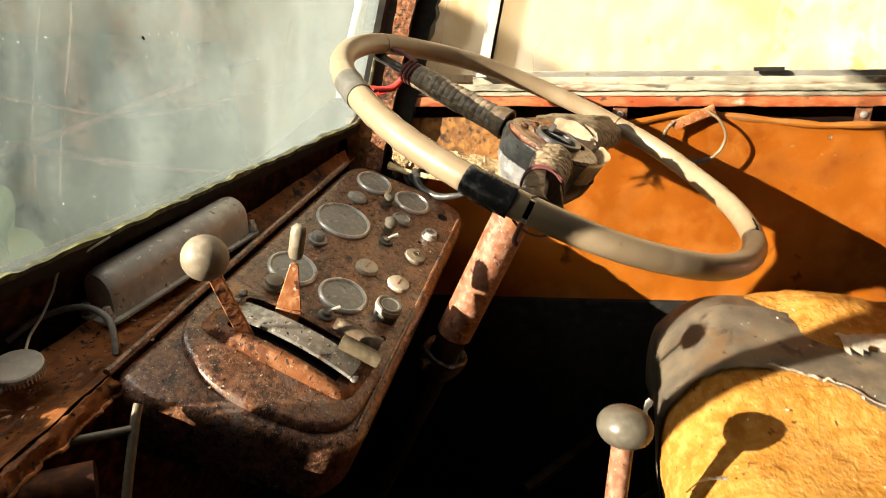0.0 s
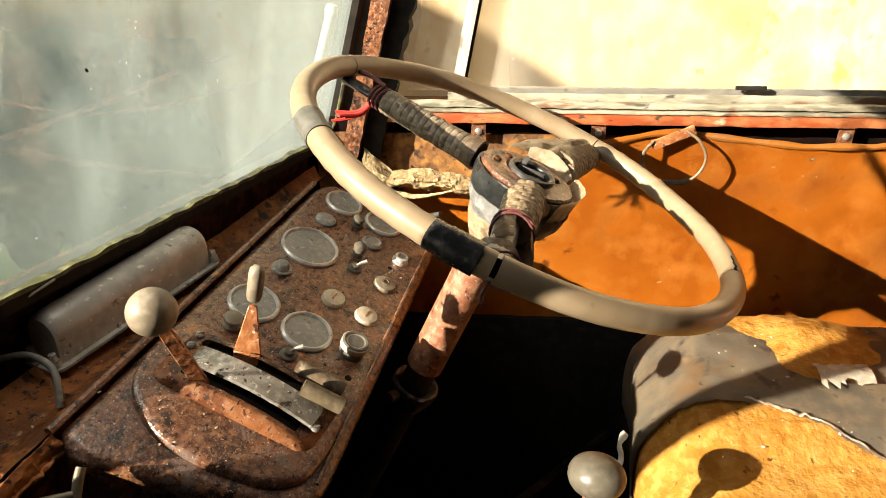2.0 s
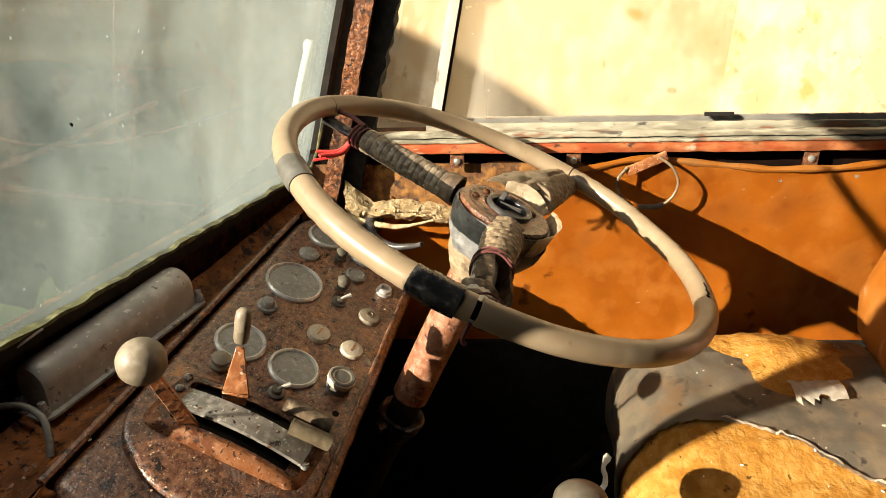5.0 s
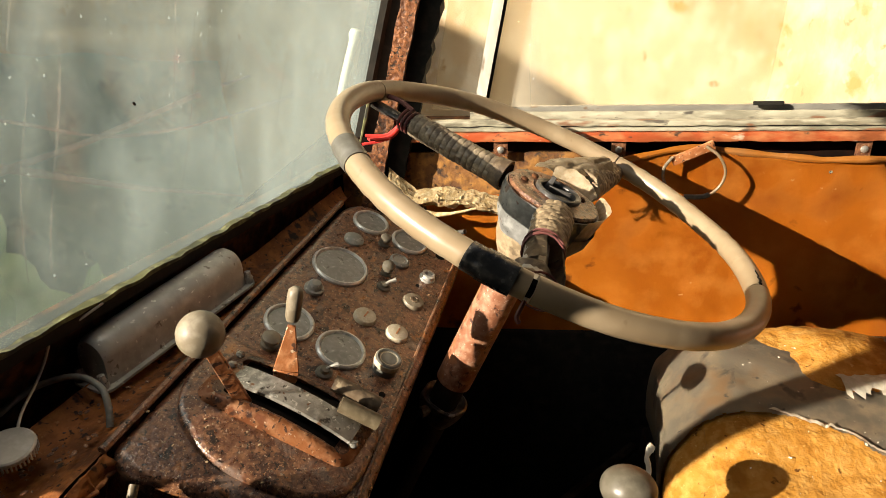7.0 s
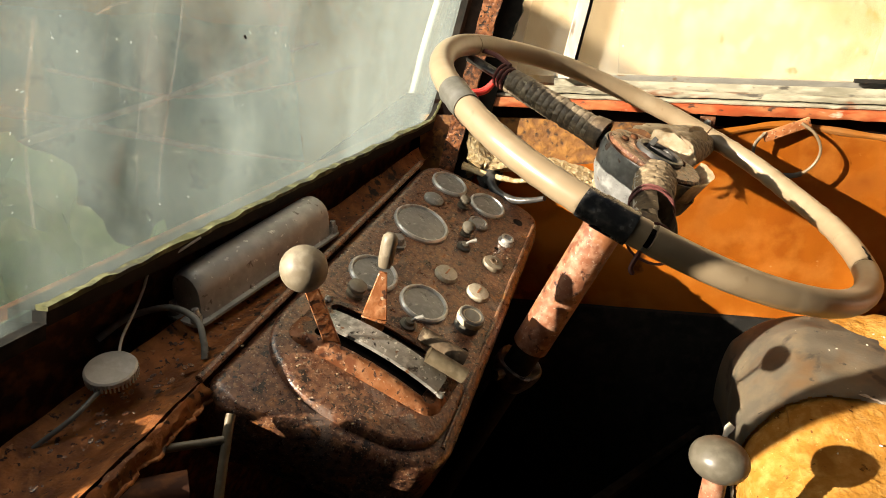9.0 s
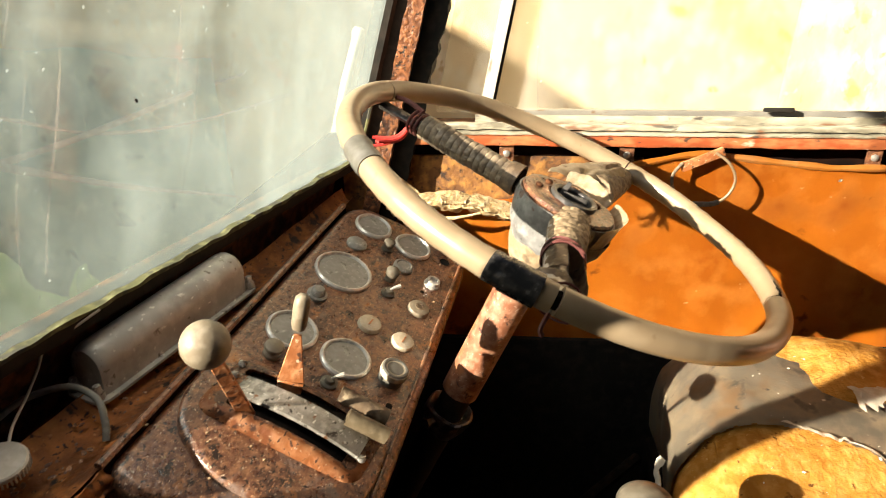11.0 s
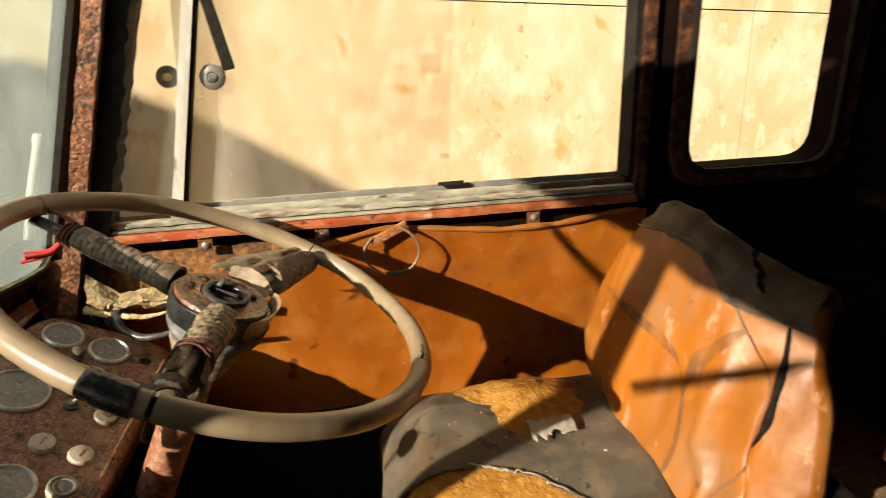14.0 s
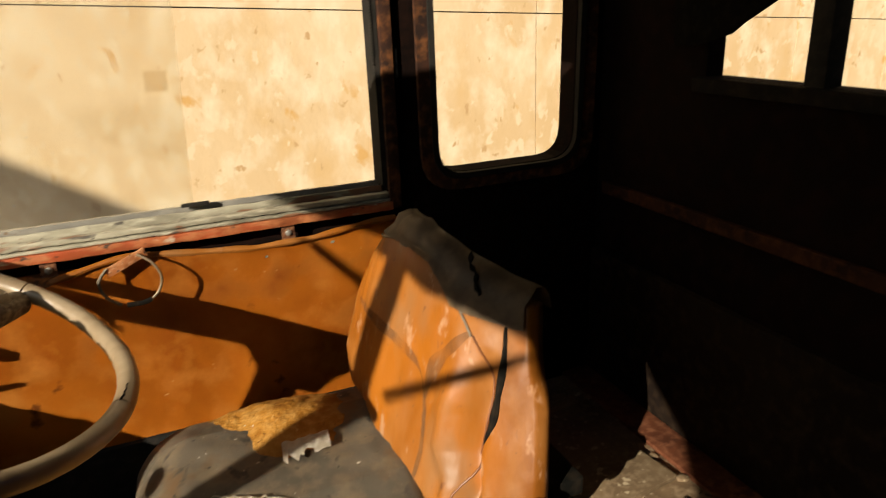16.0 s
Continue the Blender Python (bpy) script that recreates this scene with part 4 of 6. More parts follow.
def control(name, u, v, profile, material, label, extra=()):
    c = on_panel(u, v)
    m = aimed(c, EN, EU)
    t = thing(name, c, label, name.replace("_", " "), "switches of the instrument panel")
    part("body", lathe(profile, 24, m), material, t)
    for nm, bm, mt in extra:
        bm.transform(m)
        part(nm, bm, mt, t)


for u, v in ((0.1974, -0.084),):
    control("indicator_lamp", u, v, [(0.0145, 0), (0.0145, 0.003), (0.012, 0.005), (0, 0.0065)], "gauge_face", "small round indicator lamp with dusty lens")
control("indicator_lamp", 0.2044, -0.0126, [(0.0145, 0), (0.0145, 0.004), (0.011, 0.006), (0.0095, 0.0045), (0, 0.006)], "gauge_face", "small round indicator lamp with dusty lens")
control("push_button", 0.0640, -0.0738, [(0.0125, 0), (0.0125, 0.004), (0.009, 0.0045), (0.0085, 0.010), (0.006, 0.0125), (0, 0.013)], "gauge_face", "small grey push button in a collar")
control("pull_switch", 0.2245, -0.0475, [(0.0085, 0), (0.0085, 0.003), (0.004, 0.004), (0.004, 0.007), (0.0078, 0.008), (0.0082, 0.014), (0.006, 0.016), (0, 0.0165)], "knob_grey", "dark knob switch on a short stem")
control("pull_switch", 0.1660, -0.0165, [(0.0075, 0), (0.0075, 0.003), (0.004, 0.004), (0.004, 0.008), (0.0085, 0.009), (0.0095, 0.016), (0.006, 0.020), (0, 0.021)], "knob_grey", "grey knob switch with rounded cap")
for u, v in ((0.1372, -0.0066), (-0.0485, 0.0044)):
    tg = sweep([(0, 0, 0.006), (0.004, -0.004, 0.011), (0.009, -0.010, 0.015)], [0.0018, 0.002, 0.003], 8)
    control("toggle_switch", u, v, [(0.0095, 0), (0.0095, 0.003), (0.006, 0.004), (0.005, 0.008), (0, 0.0085)], "knob_grey", "toggle switch with a bright metal lever", [("toggle", tg, "alu")])
control("key_switch", 0.2030, 0.0336, [(0.0115, 0), (0.0115, 0.003), (0.0095, 0.004), (0.0095, 0.009), (0.006, 0.0095), (0.0055, 0.005), (0, 0.005)], "bezel", "round socket switch with metal collar", )
for u, v, mt, lab in ((0.1392, 0.0382, "knob", "round beige rotary knob with a raised centre"), (0.0652, 0.0002, "white_knob", "cream button with a worn rusty slot"), (0.0676, 0.0452, "white_knob", "cream push button with rusty worn centre")):
    ex = [("slot", box(-0.006, 0.006, -0.001, 0.001, 0.0060, 0.0072), "rust_bright")]
    if u == 0.1392:
        ex = [("centre", lathe([(0.006, 0.0055), (0.006, 0.0078), (0.0035, 0.0082), (0.003, 0.0072), (0, 0.0072)], 16), "leather")]
    control("round_button", u, v, [(0.0150, 0), (0.0150, 0.0025), (0.0135, 0.0055), (0.008, 0.0066), (0, 0.0068)], mt, lab, ex)
control("starter_button", 0.0050, 0.0570, [(0.0150, 0), (0.0150, 0.010), (0.0160, 0.011), (0.0160, 0.018), (0.0140, 0.0195), (0.0115, 0.019), (0.0110, 0.016), (0.0100, 0.016), (0.0095, 0.0182), (0, 0.0186)], "tape_grey", "tall cream and grey starter button standing proud of the panel",
        [("collar", lathe([(0.0164, 0.011), (0.0166, 0.012), (0.0166, 0.0175), (0.0160, 0.0182)], 24), "white_knob")])
control("pull_switch", -0.0540, -0.0640, [(0.010, 0), (0.010, 0.004), (0.0065, 0.005), (0.0065, 0.009), (0.0105, 0.010), (0.0105, 0.014), (0.0075, 0.016), (0, 0.0165)], "knob", "short ivory knob switch with a rusty stem")
for u, v, r in ((0.2682, 0.030, 0.0075), (-0.032, 0.072, 0.004), (0.1778, 0.0289, 0.003)):
    part("hole", lathe([(r, 0.0002), (r, 0.0007), (0, 0.0007)], 16, aimed(on_panel(u, v), EN)), "dark", panel, "empty switch hole")

# ---------------------------------------------------------------- wiper motor cover, cables and cap on the shelf
A, B = Vector((-0.281, 0.607, 0.0)), Vector((-0.207, 0.793, 0.0))
ax = (B - A).normalized()
cr = Vector((ax.y, -ax.x, 0))              # towards the driver
prof = [(-0.0215, 0.0), (-0.0215, 0.028)] + [(-0.0215 * math.cos(a), 0.028 + 0.0215 * math.sin(a)) for a in np.linspace(0.15, math.pi - 0.15, 14)] + [(0.0215, 0.028), (0.0215, 0.0)]
bm = bmesh.new()
L = (B - A).length
rings = []
for s, k in ((0.0, 0.90), (0.004, 0.97), (0.010, 1.0), (L - 0.010, 1.0), (L - 0.004, 0.97), (L, 0.90)):
    z0 = 0.678 + 0.018 * s / L
    rings.append([bm.verts.new(A + ax * s + cr * (p * k) + Vector((0, 0, z0 + q * k))) for p, q in prof])
for a, b in zip(rings, rings[1:]):
    for k in range(len(prof) - 1):
        bm.faces.new((a[k], a[k + 1], b[k + 1], b[k]))
    bm.faces.new((a[-1], a[0], b[0], b[-1]))
bm.faces.new(rings[0]), bm.faces.new(rings[-1])
cover = thing("wiper_motor_cover", (A + B) / 2 + Vector((0, 0, 0.676)), "grey half-round metal wiper motor cover on the ledge", "motor cover")
part("shell", bm, "grey_metal", cover)
bm = bmesh.new()
fl = rounded([(-0.012, -0.025), (L + 0.014, -0.025), (L + 0.014, 0.028), (-0.012, 0.028)], 0.013)
vs = [[bm.verts.new(A + ax * s + cr * p + Vector((0, 0, 0.6765 + 0.018 * s / L + h))) for s, p in fl] for h in (0.0, 0.003)]
bm.faces.new(vs[0]), bm.faces.new(vs[1])
for k in range(len(fl)):
    q = (k + 1) % len(fl)
    bm.faces.new((vs[0][k], vs[0][q], vs[1][q], vs[1][k]))
part("flange", bm, "grey_metal", cover)
for s, p in ((-0.006, 0.018), (-0.006, -0.014), (L + 0.006, 0.020)):
    c = A + ax * s + cr * p + Vector((0, 0, 0.680 + 0.018 * s / L))
    part("bolt", lathe([(0.006, 0), (0.006, 0.006), (0.004, 0.009), (0.0035, 0.014), (0, 0.0145)], 10, Matrix.Translation(c)), "steel", cover)

cap = thing("ridged_cap", (-0.293, 0.495, 0.672), "white ridged plastic cap hanging on a wire", "cap")
cm = aimed((-0.293, 0.495, 0.684), (0.12, -0.15, 1.0)) @ Matrix.Diagonal((1.07, 1.07, 1.0, 1.0))
bm = lathe([(0.0178, 0), (0.0193, 0.0015), (0.0201, 0.0060), (0.0186, 0.0074), (0.0168, 0.0068), (0, 0.0064)], 40, cm)
part("lid", bm, "white_cap", cap)
bm = bmesh.new()
for k in range(40):
    a = 2 * math.pi * k / 40
    bm = join(bm, box(0.0189, 0.0205, -0.0006, 0.0006, -0.0025, 0.0050, 0, cm @ Matrix.Rotation(a, 4, "Z")))
part("ridged_edge", bm, "white_cap", cap, smooth=0)


def cable(name, pts, r, material, label, seg=14):
    return solid(name, sweep(spline(pts), r, seg), material, label, "cable")


cable("thin_wire", [(-0.266, 0.625, 0.757), (-0.280, 0.602, 0.750), (-0.303, 0.594, 0.737), (-0.311, 0.584, 0.715), (-0.313, 0.566, 0.700), (-0.303, 0.530, 0.696), (-0.292, 0.505, 0.690)], 0.0013, "white_cap", "thin pale wire hanging from the windscreen seal")
cable("grey_cable", [(-0.34, 0.545, 0.682), (-0.32, 0.57, 0.694), (-0.285, 0.583, 0.700), (-0.255, 0.575, 0.694), (-0.242, 0.560, 0.680), (-0.238, 0.55, 0.668)], 0.0032, "cable", "grey cable arching over the ledge")
cable("grey_cable", [(-0.325, 0.425, 0.655), (-0.30, 0.45, 0.672), (-0.292, 0.478, 0.680), (-0.288, 0.492, 0.679)], 0.0022, "cable", "thin cable trailing from the white cap")

# ---------------------------------------------------------------- steering wheel and column
WC, WN, WR = Vector((0.1753, 0.7953, 0.8155)), Vector((0.4321, -0.0498, 1.0)).normalized(), 0.2456
WHEEL = aimed(WC, WN, (1, 0, 0))


def wheel_at(deg, r=WR, h=0.0):
    a = radians(deg)
    return WHEEL @ Vector((r * math.cos(a), r * math.sin(a), h))


wheel = thing("steering_wheel", WC - WN * 0.05, "large cracked beige bakelite steering wheel with wrapped spokes", "steering wheel")
JOINTS = [61.9, 156.3, 261.9, 345.4]


def rim_arc(d0, d1, r=0.0124, n=60, swell=0.0, seg=20):
    pts, rs = [], []
    for k in range(n + 1):
        d = d0 + (d1 - d0) * k / n
        pts.append(wheel_at(d, WR + 0.0010 * noise.noise(Vector((d * 0.03, 1, 0))), 0.0015 * noise.noise(Vector((d * 0.04, 7, 0)))))
        grip = 0.0006 if 190 < d % 360 < 248 or d % 360 < 62 else 0.00012
        rs.append(r + swell + grip * math.sin(radians(d) * 70) * (0.5 + noise.noise(Vector((d * 0.1, 3, 0)))))
    return sweep(pts, rs, seg, up=WN)


for i, j in enumerate(JOINTS):
    nx = JOINTS[(i + 1) % 4] + (360 if i == 3 else 0)
    g = 0.55 if j == 261.9 else 0.22
    part("rim_section", rim_arc(j + g, nx - (0.55 if nx == 261.9 else 0.22)), "bakelite", wheel)
part("rim_core", rim_arc(0, 359.9, 0.0085, 120, 0, 8), "dark", wheel)
part("grey_tape_band", rim_arc(206.5, 215.0, 0.0124, 10, 0.0011), "tape_grey", wheel, "grey tape wound on the rim")
part("black_tape_band", join(rim_arc(248.6, 252.2, 0.0124, 8, 0.0010), rim_arc(251.8, 258.6, 0.0124, 10, 0.0020)), "tape", wheel, "shiny black tape wound on the rim")
part("crack", sweep([wheel_at(345.4 + k * 1.15, WR + 0.0126 * math.cos(1.8 + 0.08 * math.sin(k * 2.1)), 0.0126 * math.sin(1.8 + 0.12 * math.sin(k * 1.7))) for k in range(9)], [0.0016 - 0.00013 * k for k in range(9)], 5), "dark", wheel)

# hub: rusty disc in a broken grey cup
hubm = WHEEL @ Matrix.Translation((0.002, -0.012, 0))
part("hub_disc", rough_up(lathe([(0.051, -0.006), (0.0535, 0.0), (0.052, 0.003), (0.044, 0.0035), (0.042, 0.0022), (0.029, 0.0030), (0.0265, 0.0045), (0.024, 0.001), (0.020, -0.004), (0, -0.004)], 44, hubm), 0.0012, 90), "rust", wheel, "rusty hub disc")
part("hub_cup", rough_up(lathe([(0.030, -0.064), (0.042, -0.054), (0.0520, -0.036), (0.0565, -0.012), (0.0560, -0.002), (0.0540, -0.002), (0.0545, -0.012), (0.050, -0.034), (0.040, -0.050), (0.028, -0.060)], 44, hubm), 0.0012, 50), "hub_grey", wheel, "chipped grey hub cup")
part("horn_ring", lathe([(0.0235, 0.001), (0.0265, 0.004), (0.0265, 0.0085), (0.0240, 0.0095), (0.0205, 0.0075), (0.0195, 0.003), (0.0215, 0.000)], 28, hubm @ Matrix.Translation((0.003, -0.002, 0))), "black_grip", wheel)
part("horn_tongue", rough_up(join(blade(hubm @ Vector((-0.010, 0.006, -0.001)), hubm @ Vector((-0.004, 0.014, 0.016)), 0.008, 0.005, 0.002, EV), blade(hubm @ Vector((-0.008, 0.002, 0.004)), hubm @ Vector((0.016, -0.008, 0.009)), 0.011, 0.006, 0.002, EV)), 0.001, 80), "black_grip", wheel)
for a in (75, 128, 172, 20):
    part("rivet", lathe([(0.0042, 0.002), (0.0042, 0.0046), (0.0028, 0.0058), (0, 0.0058)], 10, hubm @ Matrix.Rotation(radians(a), 4, "Z") @ Matrix.Translation((0.036, 0, 0))), "rust_dark", wheel)


def hub_shell(d0, d1, prof, top, seed):
    """A thin broken piece of curved shell standing at the disc's edge, its upper edge chipped."""
    bm, rows, n = bmesh.new(), [], 22
    for k in range(n + 1):
        t = k / n
        a = radians(d0 + (d1 - d0) * t)
        hgt = top(t) + 0.0022 * noise.noise(Vector((t * 7, seed, 0)))
        rows.append([bm.verts.new(hubm @ Vector((r * math.cos(a), r * math.sin(a), h + (hgt if i == len(prof) - 1 else hgt * 0.5 if i == len(prof) - 2 else 0)))) for i, (r, h) in enumerate(prof)])
    for a, b in zip(rows, rows[1:]):
        for k in range(len(prof) - 1):
            bm.faces.new((a[k], a[k + 1], b[k + 1], b[k]))
    bmesh.ops.solidify(bm, geom=bm.faces[:], thickness=0.0022)
    return bm


part("broken_shell", hub_shell(88, 34, ((0.0565, -0.018), (0.0590, -0.006), (0.0630, 0.002), (0.0680, 0.004)), lambda t: 0.013 * math.sin(math.pi * min(1, 0.12 + t * 0.9)) ** 0.7, 1.0), "cream", wheel, "broken curved piece of pale hub shell")
part("broken_shell", hub_shell(27, -58, ((0.0530, -0.034), (0.0580, -0.018), (0.0610, -0.004), (0.0640, 0.003)), lambda t: 0.009 * math.sin(math.pi * (0.18 + t * 0.8)) ** 0.6, 5.0), "cream", wheel, "broken curved piece of pale hub shell")
part("broken_shell", hub_shell(30, -62, ((0.0330, -0.062), (0.0470, -0.052), (0.0570, -0.036), (0.0600, -0.020)), lambda t: 0.0, 9.0), "leather", wheel, "cracked brown lower piece of the hub shell")

# spokes
S1, S2, S3 = 157.0, 61.5, 262.3


def along(deg, r0, r1, n, h0=-0.012, h1=0.0):
    return [wheel_at(deg, r0 + (r1 - r0) * k / n, h0 + (h1 - h0) * k / n) for k in range(n + 1)]


part("spoke", sweep(along(S1, 0.030, 0.240, 16, -0.013, -0.014), 0.011, 12, flat=0.45, up=WN), "clamp_grease", wheel, "bare flat steel spoke")
part("spoke", sweep(along(S2, 0.05, 0.240, 16, -0.008, -0.006), 0.012, 12, flat=0.6, up=WN), "grey_metal", wheel)
part("spoke", sweep(along(S3, 0.05, 0.240, 16, -0.010, -0.008), 0.012, 12, flat=0.6, up=WN), "grey_metal", wheel)
def laced(deg, r0, r1, w0, w1, h, rows, cols, s0=0.0, s1=0.0):
    """A plaited leather sleeve: rows of small pads, each row shifted by half a pad."""
    n, seg = 9 * rows, 7 * cols
    radial, across = (wheel_at(deg, 1) - WC).normalized(), (wheel_at(deg + 90, 1) - WC).normalized()
    bm, rings = bmesh.new(), []
    for k in range(n + 1):
        t = k / n
        row = min(rows - 1, int(t * rows))
        ft = t * rows - row
        ring = []
        for q in range(seg):
            a = 2 * math.pi * q / seg
            fa = (a / (2 * math.pi) * cols + 0.5 * (row % 2)) % 1.0
            pad = (math.sin(math.pi * ft) * abs(math.sin(math.pi * fa))) ** 0.4
            w = (w0 + (w1 - w0) * t) * (0.945 + 0.055 * pad) + 0.0012 * noise.noise(Vector((t * 9, a * 3, deg)))
            ring.append(bm.verts.new(wheel_at(deg, r0 + (r1 - r0) * t, h) + across * (math.cos(a) * w + s0 + (s1 - s0) * t) + WN * math.sin(a) * w * 0.86))
        rings.append(ring)
    for a, b in zip(rings, rings[1:]):
        for q in range(seg):
            bm.faces.new((a[q], a[(q + 1) % seg], b[(q + 1) % seg], b[q]))
    bm.faces.new(rings[0]), bm.faces.new(rings[-1])
    return bm


part("plaited_sleeve", laced(S1, 0.068, 0.182, 0.0180, 0.0170, -0.012, 15, 7), "cord", wheel, "plaited dusty brown leather sleeve on the spoke")
part("sleeve_end", sweep(along(S1, 0.054, 0.070, 6, -0.011, -0.011), [0.0215, 0.0212, 0.0208, 0.0204, 0.020, 0.0195, 0.019], 18, flat=0.86, up=WN), "leather", wheel, "cut leather end of the plait")
part("sleeve_hollow", sweep(along(S1, 0.0532, 0.0548, 2, -0.011, -0.011), 0.0172, 16, flat=0.86, up=WN), "dark", wheel)
part("leather_sleeve", laced(S3, 0.046, 0.134, 0.0230, 0.0190, -0.010, 10, 13, 0.011, 0.007), "leather_pale", wheel, "plaited grey-brown leather sleeve on the spoke")
part("leather_sleeve", laced(S2, 0.112, 0.234, 0.0250, 0.0185, -0.012, 11, 13, -0.003, 0.0), "leather_pale", wheel, "plaited dusty cream leather sleeve on the spoke")


def half_shell(deg, r0, r1, wa, wb, a0, a1, h, seed):
    """A split leather flap curled round a spoke, with a ragged outer end."""
    across = (wheel_at(deg + 90, 1) - WC).normalized()
    bm, rows = bmesh.new(), []
    for i in range(15):
        t, row = i / 14, []
        for q in range(13):
            a = radians(a0 + (a1 - a0) * q / 12)
            end = r1 + 0.012 * noise.noise(Vector((q * 0.55, seed, 0)))
            w = wa + (wb - wa) * t + 0.0016 * noise.noise(Vector((t * 5, q * 0.6, seed)))
            row.append(bm.verts.new(wheel_at(deg, r0 + (end - r0) * t, h) + across * math.cos(a) * w + WN * math.sin(a) * w * 0.85))
        rows.append(row)
    for a, b in zip(rows, rows[1:]):
        for q in range(12):
            bm.faces.new((a[q], a[q + 1], b[q + 1], b[q]))
    bmesh.ops.solidify(bm, geom=bm.faces[:], thickness=0.0022)
    return bm


part("torn_sleeve", half_shell(S3 + 2.5, 0.130, 0.192, 0.0190, 0.0215, -150, 50, -0.010, 3.0), "leather", wheel, "split leather sleeve hanging open")
part("torn_sleeve", half_shell(S3 + 2.5, 0.130, 0.186, 0.0185, 0.0185, 100, 200, -0.010, 7.0), "leather", wheel, "split leather sleeve hanging open")
part("torn_fold", rough_up(sweep(along(S3, 0.186, 0.236, 12, -0.008, -0.010), [0.015 + 0.004 * math.sin(k * 1.3) for k in range(13)], 14, flat=0.5, up=WN), 0.004, 60), "leather", wheel, "torn leather folds at the rim")
for r, w, ph in ((0.136, 0.0205, 0), (0.141, 0.0205, 1.5), (0.147, 0.0205, 0.7), (0.226, 0.0190, 2)):
    part("thread_loop", sweep([wheel_at(S3, r, -0.010) + (wheel_at(S3 + 90, 1) - WC).normalized() * (0.0065 + w * math.cos(a)) + WN * w * 0.9 * math.sin(a) + (wheel_at(S3, 1) - WC) * 0.004 * math.sin(a * 2 + ph) for a in np.linspace(0, 2 * math.pi, 22)], 0.0011, 6), "thread", wheel, "wine-red binding thread")
# pale shroud below the hub, torn leather flaps and dry strips by the second spoke
part("shroud", rough_up(lathe([(0.0465, -0.046), (0.0420, -0.060), (0.0340, -0.076), (0.0285, -0.090), (0.0262, -0.090), (0.031, -0.074), (0.039, -0.058), (0.0435, -0.046)], 30, hubm @ Matrix.Rotation(radians(200), 4, "Z")), 0.007, 26), "leather_pale", wheel, "torn pale cloth shroud under the hub")
# split cream leather plate lying along the second spoke from its sleeve to the hub
bm, rows = bmesh.new(), []
for i in range(25):
    t = i / 24
    r = 0.052 + 0.150 * t
    lo, hi = float(np.interp(r, [0.05, 0.083, 0.14, 0.205], [80, 63, 57.5, 59])), float(np.interp(r, [0.05, 0.083, 0.14, 0.205], [113, 93, 76.5, 67]))
    row = []
    for q in range(11):
        v = q / 10
        slit = -0.004 * max(0, 1 - abs(v - 0.42 - 0.05 * math.sin(r * 60)) * 14) * (0.25 < t < 0.98)
        row.append(bm.verts.new(wheel_at(lo + (hi - lo) * v + 1.2 * noise.noise(Vector((t * 9, 2, 0))), r + 0.004 * noise.noise(Vector((q * 0.7, 3, 0))) * (1 - t), 0.0035 + 0.0075 * math.sin(math.pi * v) ** 0.8 * (0.4 + t) + slit + 0.0012 * noise.noise(Vector((t * 8, v * 3, 5))))))
    rows.append(row)
for a, b in zip(rows, rows[1:]):
    for q in range(10):
        bm.faces.new((a[q], a[q + 1], b[q + 1], b[q]))
bmesh.ops.solidify(bm, geom=bm.faces[:], thickness=0.0022)
part("leather_flap", bm, "cream", wheel, "dry split cream leather flap")
# red wires knotted on the first spoke
rng = random.Random(4)
o = wheel_at(S1, 0.196, -0.006)
for k in range(5):
    e = o + Vector((-0.036 - 0.020 * rng.random(), -0.034 + 0.007 * k, -0.020 - 0.016 * rng.random()))
    part("red_wire", sweep(spline([o, o.lerp(e, 0.45) + Vector((0, 0, -0.012)), e], 6), 0.0019, 6), "red_wire", wheel, "loose red wire end")
side_v = (wheel_at(S1 + 90, 1) - WC).normalized()
part("thread_knot", join(*[sweep([wheel_at(S1, r, -0.012) + side_v * 0.0165 * math.cos(a) + WN * 0.0125 * math.sin(a) for a in np.linspace(0, 2 * math.pi, 18)], 0.0020, 6) for r in (0.186, 0.191, 0.196)]), "thread", wheel, "wine-red thread tied round the spoke")
part("purple_wire", sweep(spline([wheel_at(S1, 0.19, 0.002), wheel_at(S1 - 1.5, 0.213, 0.003), wheel_at(S1 - 3, 0.236, -0.002)], 6), 0.003, 7), "thread", wheel)
# rag end at the near joint
part("rag_end", sweep(spline([wheel_at(262, WR, -0.012), wheel_at(262, WR + 0.004, -0.026), wheel_at(263, WR + 0.006, -0.030)], 5), [0.0022] * 10 + [0.001], 6), "thread", wheel)

col = thing("steering_column", WC - WN * 0.62, "faded red painted steel steering column", "steering column")
part("tube", sweep([WC - WN * s for s in (0.055, 0.15, 0.22, 0.288)], [0.023, 0.0235, 0.0235, 0.0235], 28), "column_paint", col)
# lower column coloured black for the shadow that falls on it
part("lower_shaft", sweep([WC - WN * s for s in (0.288, 0.45, 0.62)], [0.0195, 0.019, 0.019], 20), "rubber", col, "lower shaft, black with the footwell shade put into its colour")
cm = aimed(WC - WN * 0.330, WN)
part("collar", rough_up(lathe([(0.019, -0.026), (0.024, -0.024), (0.029, -0.010), (0.032, 0.003), (0.0315, 0.010), (0.029, 0.012), (0.026, 0.010), (0.021, 0.003)], 26, cm), 0.003, 45), "clamp_grease", col, "greasy grey clamp collar")
for a in (0.3, 3.3):
    part("bolt", lathe([(0.007, -0.004), (0.007, 0.010), (0, 0.010)], 6, cm @ Matrix.Rotation(a, 4, "Z") @ Matrix.Translation((0.034, 0, 0)) @ Matrix.Rotation(math.pi / 2, 4, "Y")), "clamp_grease", col)

